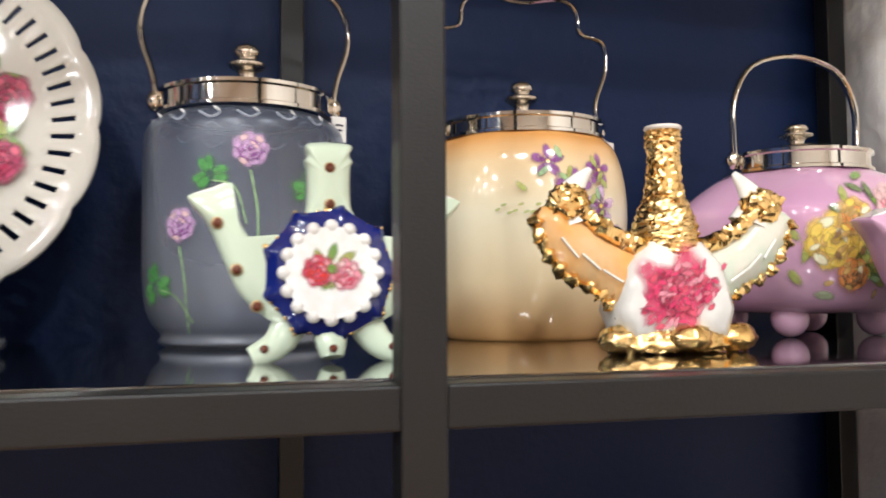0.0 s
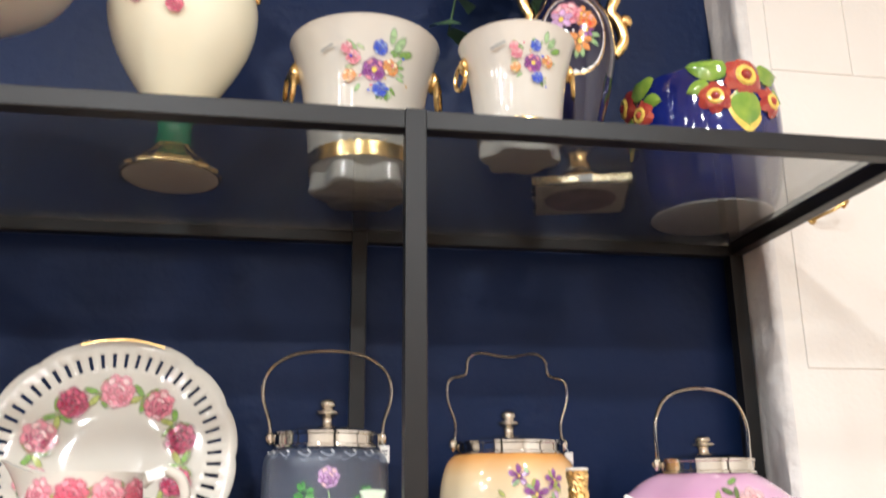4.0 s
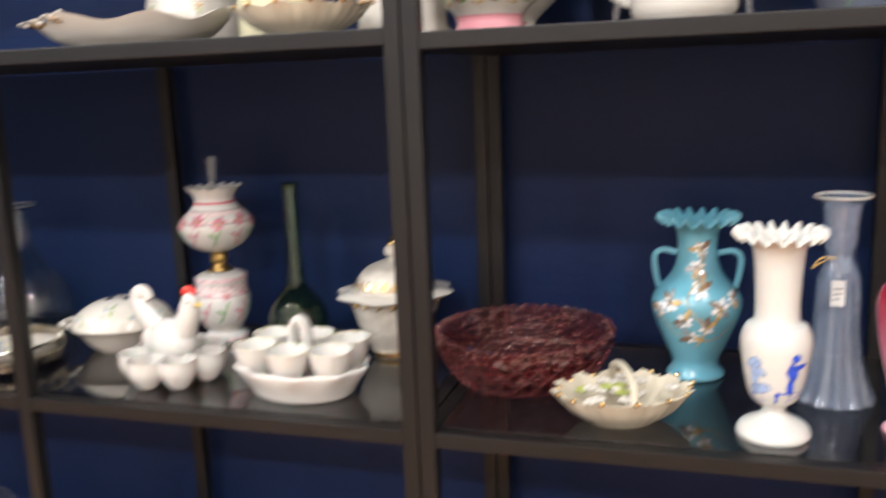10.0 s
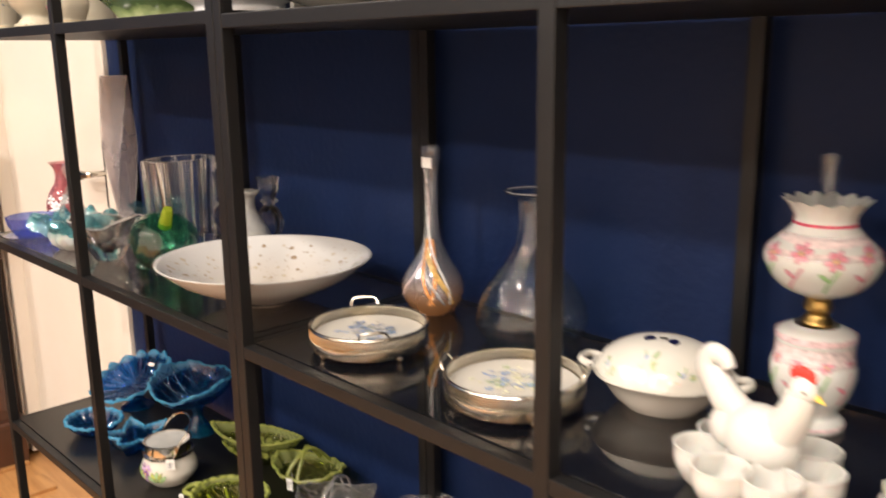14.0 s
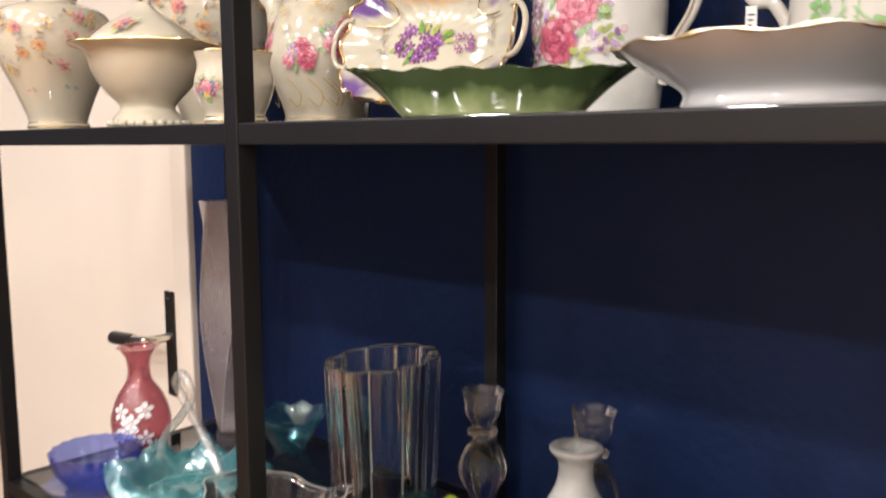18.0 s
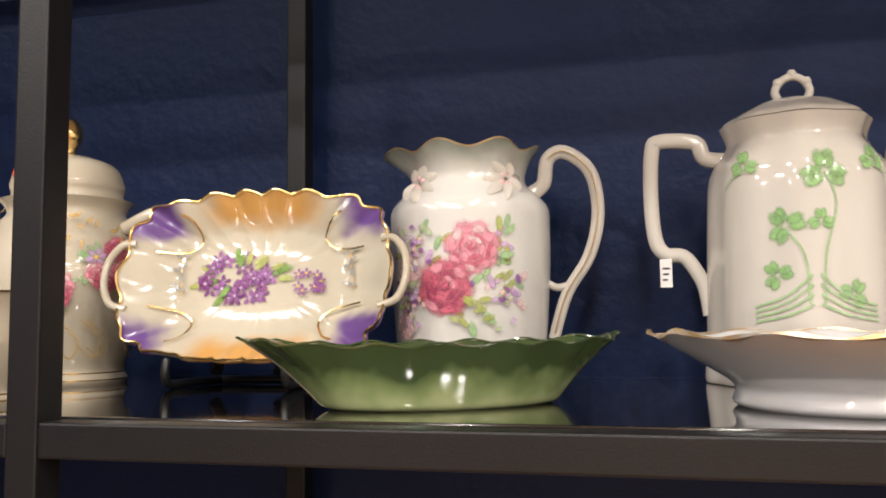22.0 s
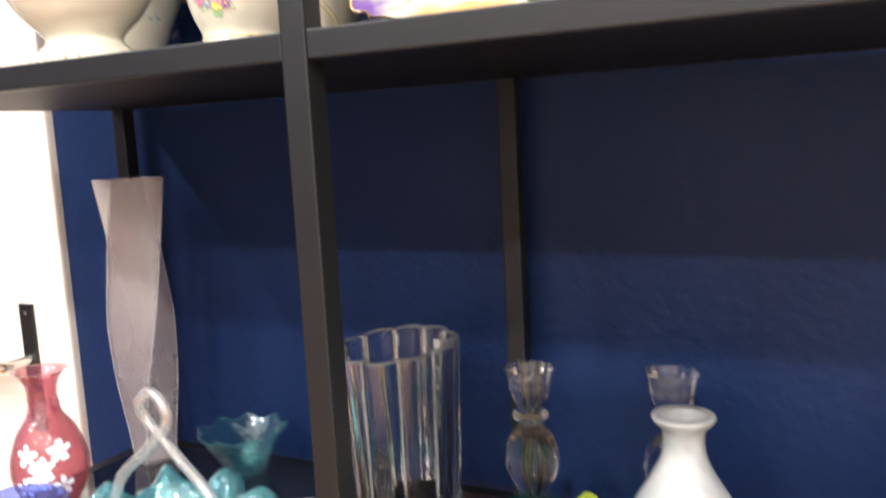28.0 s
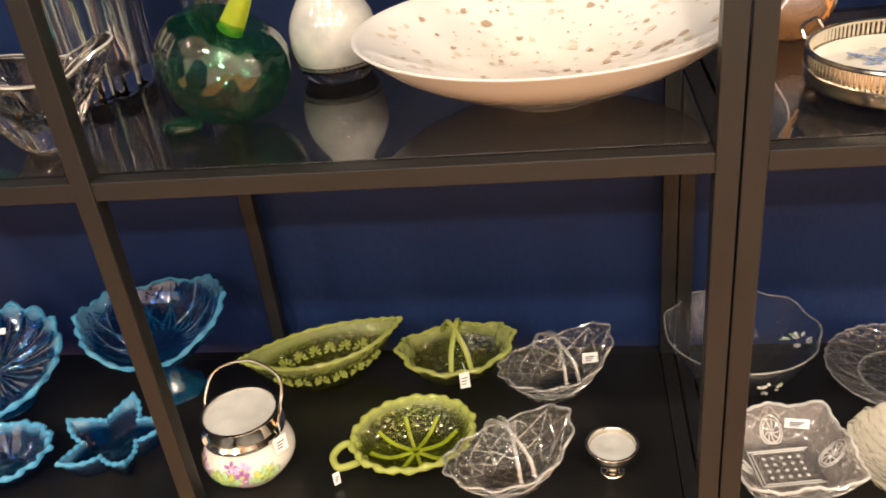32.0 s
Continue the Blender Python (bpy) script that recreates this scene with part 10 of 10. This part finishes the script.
# ======== lowest shelf ========
gm = thin_glass("bottle_green_glass", (0.14, 0.42, 0.20), milk=0.15, milk_color=(0.02, 0.16, 0.06), wave=0.5)
am = thin_glass("peach_lustre_glass", (0.90, 0.80, 0.66), gloss=1.8, milk=0.035, milk_color=(0.70, 0.46, 0.28), wave=0.4)
for x, y, h, r, mt, lab, cat in (
    (-1.63, 0.13, 0.24, 0.052, gm, "tall bottle green pressed glass vase", "vase"),
    (-1.45, 0.12, 0.255, 0.058, am, "peach tinted glass jug with a frilled rim", "jug"),
    (-1.56, 0.24, 0.2, 0.045, gm, "bottle green glass tumbler", "glass"),
    (-1.79, 0.15, 0.22, 0.05, am, "pale amber glass vase", "vase"),
    (-1.33, 0.14, 0.17, 0.05, "clear", "clear glass sweet jar", "jar"),
    (-1.08, 0.14, 0.27, 0.04, "clear", "tall clear glass vase", "vase"),
    (-0.93, 0.16, 0.25, 0.045, "clear", "clear etched glass vase", "vase"),
):
    t = thing("glass_vase", x, y, L5, lab, cat, group="glassware on the lowest shelf")
    part("body", lathe([(r * 0.7, 0), (r * 0.75, 0.004), (r * 0.95, h * 0.25), (r * 0.85, h * 0.6), (r * 0.9, h * 0.85), (r * 1.1, h)], 60, mod=frill(8, 0.06, 0.005, h * 0.8, h * 0.2), thick=0.003), mt, t)

# ======== mahogany display cabinet by the west wall ========
CX = -2.98
cb = thing("display_cabinet", (CX + WEST) / 2, -0.56, 0, "dark mahogany display cabinet with a glazed top drawer", "cabinet")
ox, oy = (CX + WEST) / 2, -0.56


def cab(name, x0, x1, y0, y1, z0, z1, mat="mahogany", bev=0.004, lab="", parent=None):
    return part(name, boxed(x0 - ox, x1 - ox, y0 - oy, y1 - oy, z0, z1, bev), mat, parent or cb, lab, smooth=False)


Y0, Y1 = -1.45, 0.33
cab("carcass", WEST + 0.01, CX - 0.02, Y0 + 0.02, Y1 - 0.02, 0.1, 0.86)
cab("plinth", WEST + 0.01, CX - 0.005, Y0 + 0.01, Y1 - 0.01, 0.0, 0.13)
cab("plinth_moulding", WEST + 0.02, CX + 0.004, Y0 + 0.002, Y1 - 0.002, 0.13, 0.155, bev=0.01)
cab("waist_moulding", WEST + 0.02, CX + 0.006, Y0, Y1, 0.86, 0.882, bev=0.008)
cab("waist_rail", WEST + 0.02, CX - 0.006, Y0 + 0.01, Y1 - 0.01, 0.882, 0.9, bev=0.003)
cab("frieze", WEST + 0.01, CX - 0.012, Y0 + 0.012, Y1 - 0.012, 0.70, 0.86, bev=0.003)
for a, b in ((Y0 + 0.06, -0.86), (-0.82, -0.3), (-0.26, Y1 - 0.06)):
    d = cab("door", CX - 0.02, CX - 0.008, a, b, 0.19, 0.67, bev=0.006)
    cab("raised_panel", CX - 0.009, CX - 0.002, a + 0.07, b - 0.07, 0.26, 0.6, bev=0.01, parent=d)
# glazed case on top
for a, b in ((Y0 + 0.01, Y0 + 0.05), (-0.58, -0.54), (Y1 - 0.05, Y1 - 0.01)):
    cab("case_post", CX - 0.045, CX - 0.008, a, b, 0.9, 1.03, bev=0.003)
cab("case_back", WEST + 0.01, WEST + 0.03, Y0 + 0.01, Y1 - 0.01, 0.9, 1.03, bev=0.002)
cab("case_floor", WEST + 0.03, CX - 0.01, Y0 + 0.01, Y1 - 0.01, 0.9, 0.908, bev=0.001)
cab("case_end", WEST + 0.03, CX - 0.045, Y1 - 0.03, Y1 - 0.01, 0.908, 1.03, bev=0.002)
cab("case_top_rail", CX - 0.05, CX - 0.002, Y0, Y1, 1.03, 1.052, bev=0.004)
cab("case_back_rail", WEST + 0.01, WEST + 0.05, Y0, Y1, 1.03, 1.052, bev=0.004)
cab("case_side_rail", WEST + 0.05, CX - 0.05, Y1 - 0.05, Y1, 1.03, 1.052, bev=0.004)
g = cab("glass_top", WEST + 0.03, CX - 0.02, Y0 + 0.01, Y1 - 0.02, 1.0525, 1.0585, "shelf_glass", 0.0008, "glass top")
g.visible_shadow = False
g = cab("glass_front", CX - 0.02, CX - 0.015, Y0 + 0.05, Y1 - 0.05, 0.91, 1.029, "clear", 0.0, "glass front")
random.seed(81)
for i in range(22):
    y = -1.35 + i * 0.074
    k = thing("trinket", CX - 0.11 - 0.05 * (i % 2), y, 0.908, "small dark silver trinket in the glazed case", "trinket", group="trinkets in the case")
    s = random.uniform(0.016, 0.026)
    bm = ball(bmesh.new(), (0, 0, s * 0.55), s, (1.2, 1.1, 0.55), 10, 7)
    ball(bm, (s * 0.5, 0.2 * s, s * 1.2), s * 0.5, u=8, v=6)
    part("body", bm, "silver" if i % 3 else "black_stand", k)

TOPZ = 1.0585
rd = thing("radio", CX - 0.13, 0.135, TOPZ, "small pale grey portable radio with a lit blue display", "radio", rz=78)
part("case", boxed(-0.045, 0.045, -0.02, 0.02, 0, 0.165, 0.006), "radio_grey", rd, smooth=False)
em, nt, N, L, p_ = shader("lit_blue_display")
p_.inputs["Base Color"].default_value = (0.02, 0.05, 0.3, 1)
p_.inputs["Emission Color"].default_value = (0.08, 0.22, 1.0, 1)
p_.inputs["Emission Strength"].default_value = 1.4
part("display", boxed(-0.026, 0.026, -0.0215, -0.0195, 0.115, 0.15, 0.0), em, rd, "lit blue display", False)
part("grille", boxed(-0.034, 0.034, -0.0212, -0.0195, 0.012, 0.08, 0.0), "d_grey", rd, smooth=False)
part("handle", tube([(-0.042, 0.005, 0.156), (-0.04, 0.005, 0.185), (0, 0.005, 0.2), (0.04, 0.005, 0.185), (0.042, 0.005, 0.156)], 0.004, segs=7), "black_stand", rd)
bm = bmesh.new()
for i in range(4):
    box(bm, -0.03 + i * 0.017, -0.02 + i * 0.017, -0.0225, -0.0195, 0.092, 0.1)
part("button", bm, "black_stand", rd, smooth=False)
cd_ = thing("framed_card", CX - 0.12, 0.27, TOPZ, "cream notice card in a small black frame", "picture frame", rz=80)
part("frame", boxed(-0.052, 0.052, -0.003, 0.006, 0, 0.152, 0.002), "black_stand", cd_, smooth=False).matrix_local = pose(0, 0, 0.002, -10)
part("card", boxed(-0.048, 0.048, -0.0045, -0.003, 0.005, 0.148), "card", cd_, smooth=False).matrix_local = pose(0, 0, 0.002, -10)
bm = bmesh.new()
for i in range(5):
    box(bm, -0.03, 0.03 - 0.012 * (i % 2), -0.0052, -0.0045, 0.045 + i * 0.016, 0.048 + i * 0.016)
part("writing", bm, "d_grey", cd_, smooth=False).matrix_local = pose(0, 0, 0.002, -10)

vs = thing("glass_vase", CX - 0.10, 0.05, TOPZ, "tall clear glass vase of pale green eucalyptus", "vase")
part("vase", lathe([(0.042, 0), (0.045, 0.004), (0.05, 0.05), (0.03, 0.1), (0.022, 0.15), (0.03, 0.2)], 40, thick=0.002), "clear", vs)
random.seed(82)
stems, leaves = bmesh.new(), bmesh.new()
for k in range(14):
    a = k * 0.9
    r = random.uniform(0.05, 0.17)
    pts = [(0.01 * math.cos(a), 0.01 * math.sin(a), 0.02), (0.012 * math.cos(a), 0.012 * math.sin(a), 0.18), (r * 0.5 * math.cos(a), r * 0.5 * math.sin(a), 0.32), (r * math.cos(a), r * math.sin(a), random.uniform(0.36, 0.52))]
    tube(pts, 0.0016, stems, segs=5)
    for p0 in spline(pts, 5)[7:]:
        for s in (-1, 1):
            d = Vector((random.uniform(-1, 1), random.uniform(-1, 1), random.uniform(-0.3, 0.8))).normalized()
            ln = random.uniform(0.022, 0.036)
            sd_ = d.orthogonal().normalized() * ln * 0.42
            V = [leaves.verts.new(w_) for w_ in (p0, p0 + d * ln * 0.5 + sd_, p0 + d * ln, p0 + d * ln * 0.5 - sd_)]
            leaves.faces.new(V)
part("stem", stems, "leaf", vs)
part("foliage", leaves, surface("eucalyptus", (0.22, 0.30, 0.22), 0.5, second=(0.16, 0.24, 0.15), scale=30), vs, "round grey-green leaves")
fr = thing("fruit_bowl", CX - 0.14, -0.32, TOPZ, "dark bowl heaped with red fruit and leaves", "bowl")
part("bowl", lathe([(0.05, 0), (0.055, 0.004), (0.085, 0.03), (0.095, 0.045)], 40, thick=0.003), "ink_glaze", fr)
bm = bmesh.new()
for i in range(11):
    a = i * 2.4
    r = 0.02 * math.sqrt(i)
    ball(bm, (r * math.cos(a), r * math.sin(a), 0.05 + 0.012 * (i % 3)), 0.026, (1, 1, 0.95), 12, 8)
part("fruit", bm, "d_red", fr, "red apples")
# ---- boards of the floor ----
k = 0
for i in range(13):
    for j in range(2):
        ob = new("board", plank_mesh)
        ob.location = (-3.45 + i * 0.12, -2.45 + (0.4 if i % 2 else 0.0) + j * 1.184, 0)
        ob.parent = floor
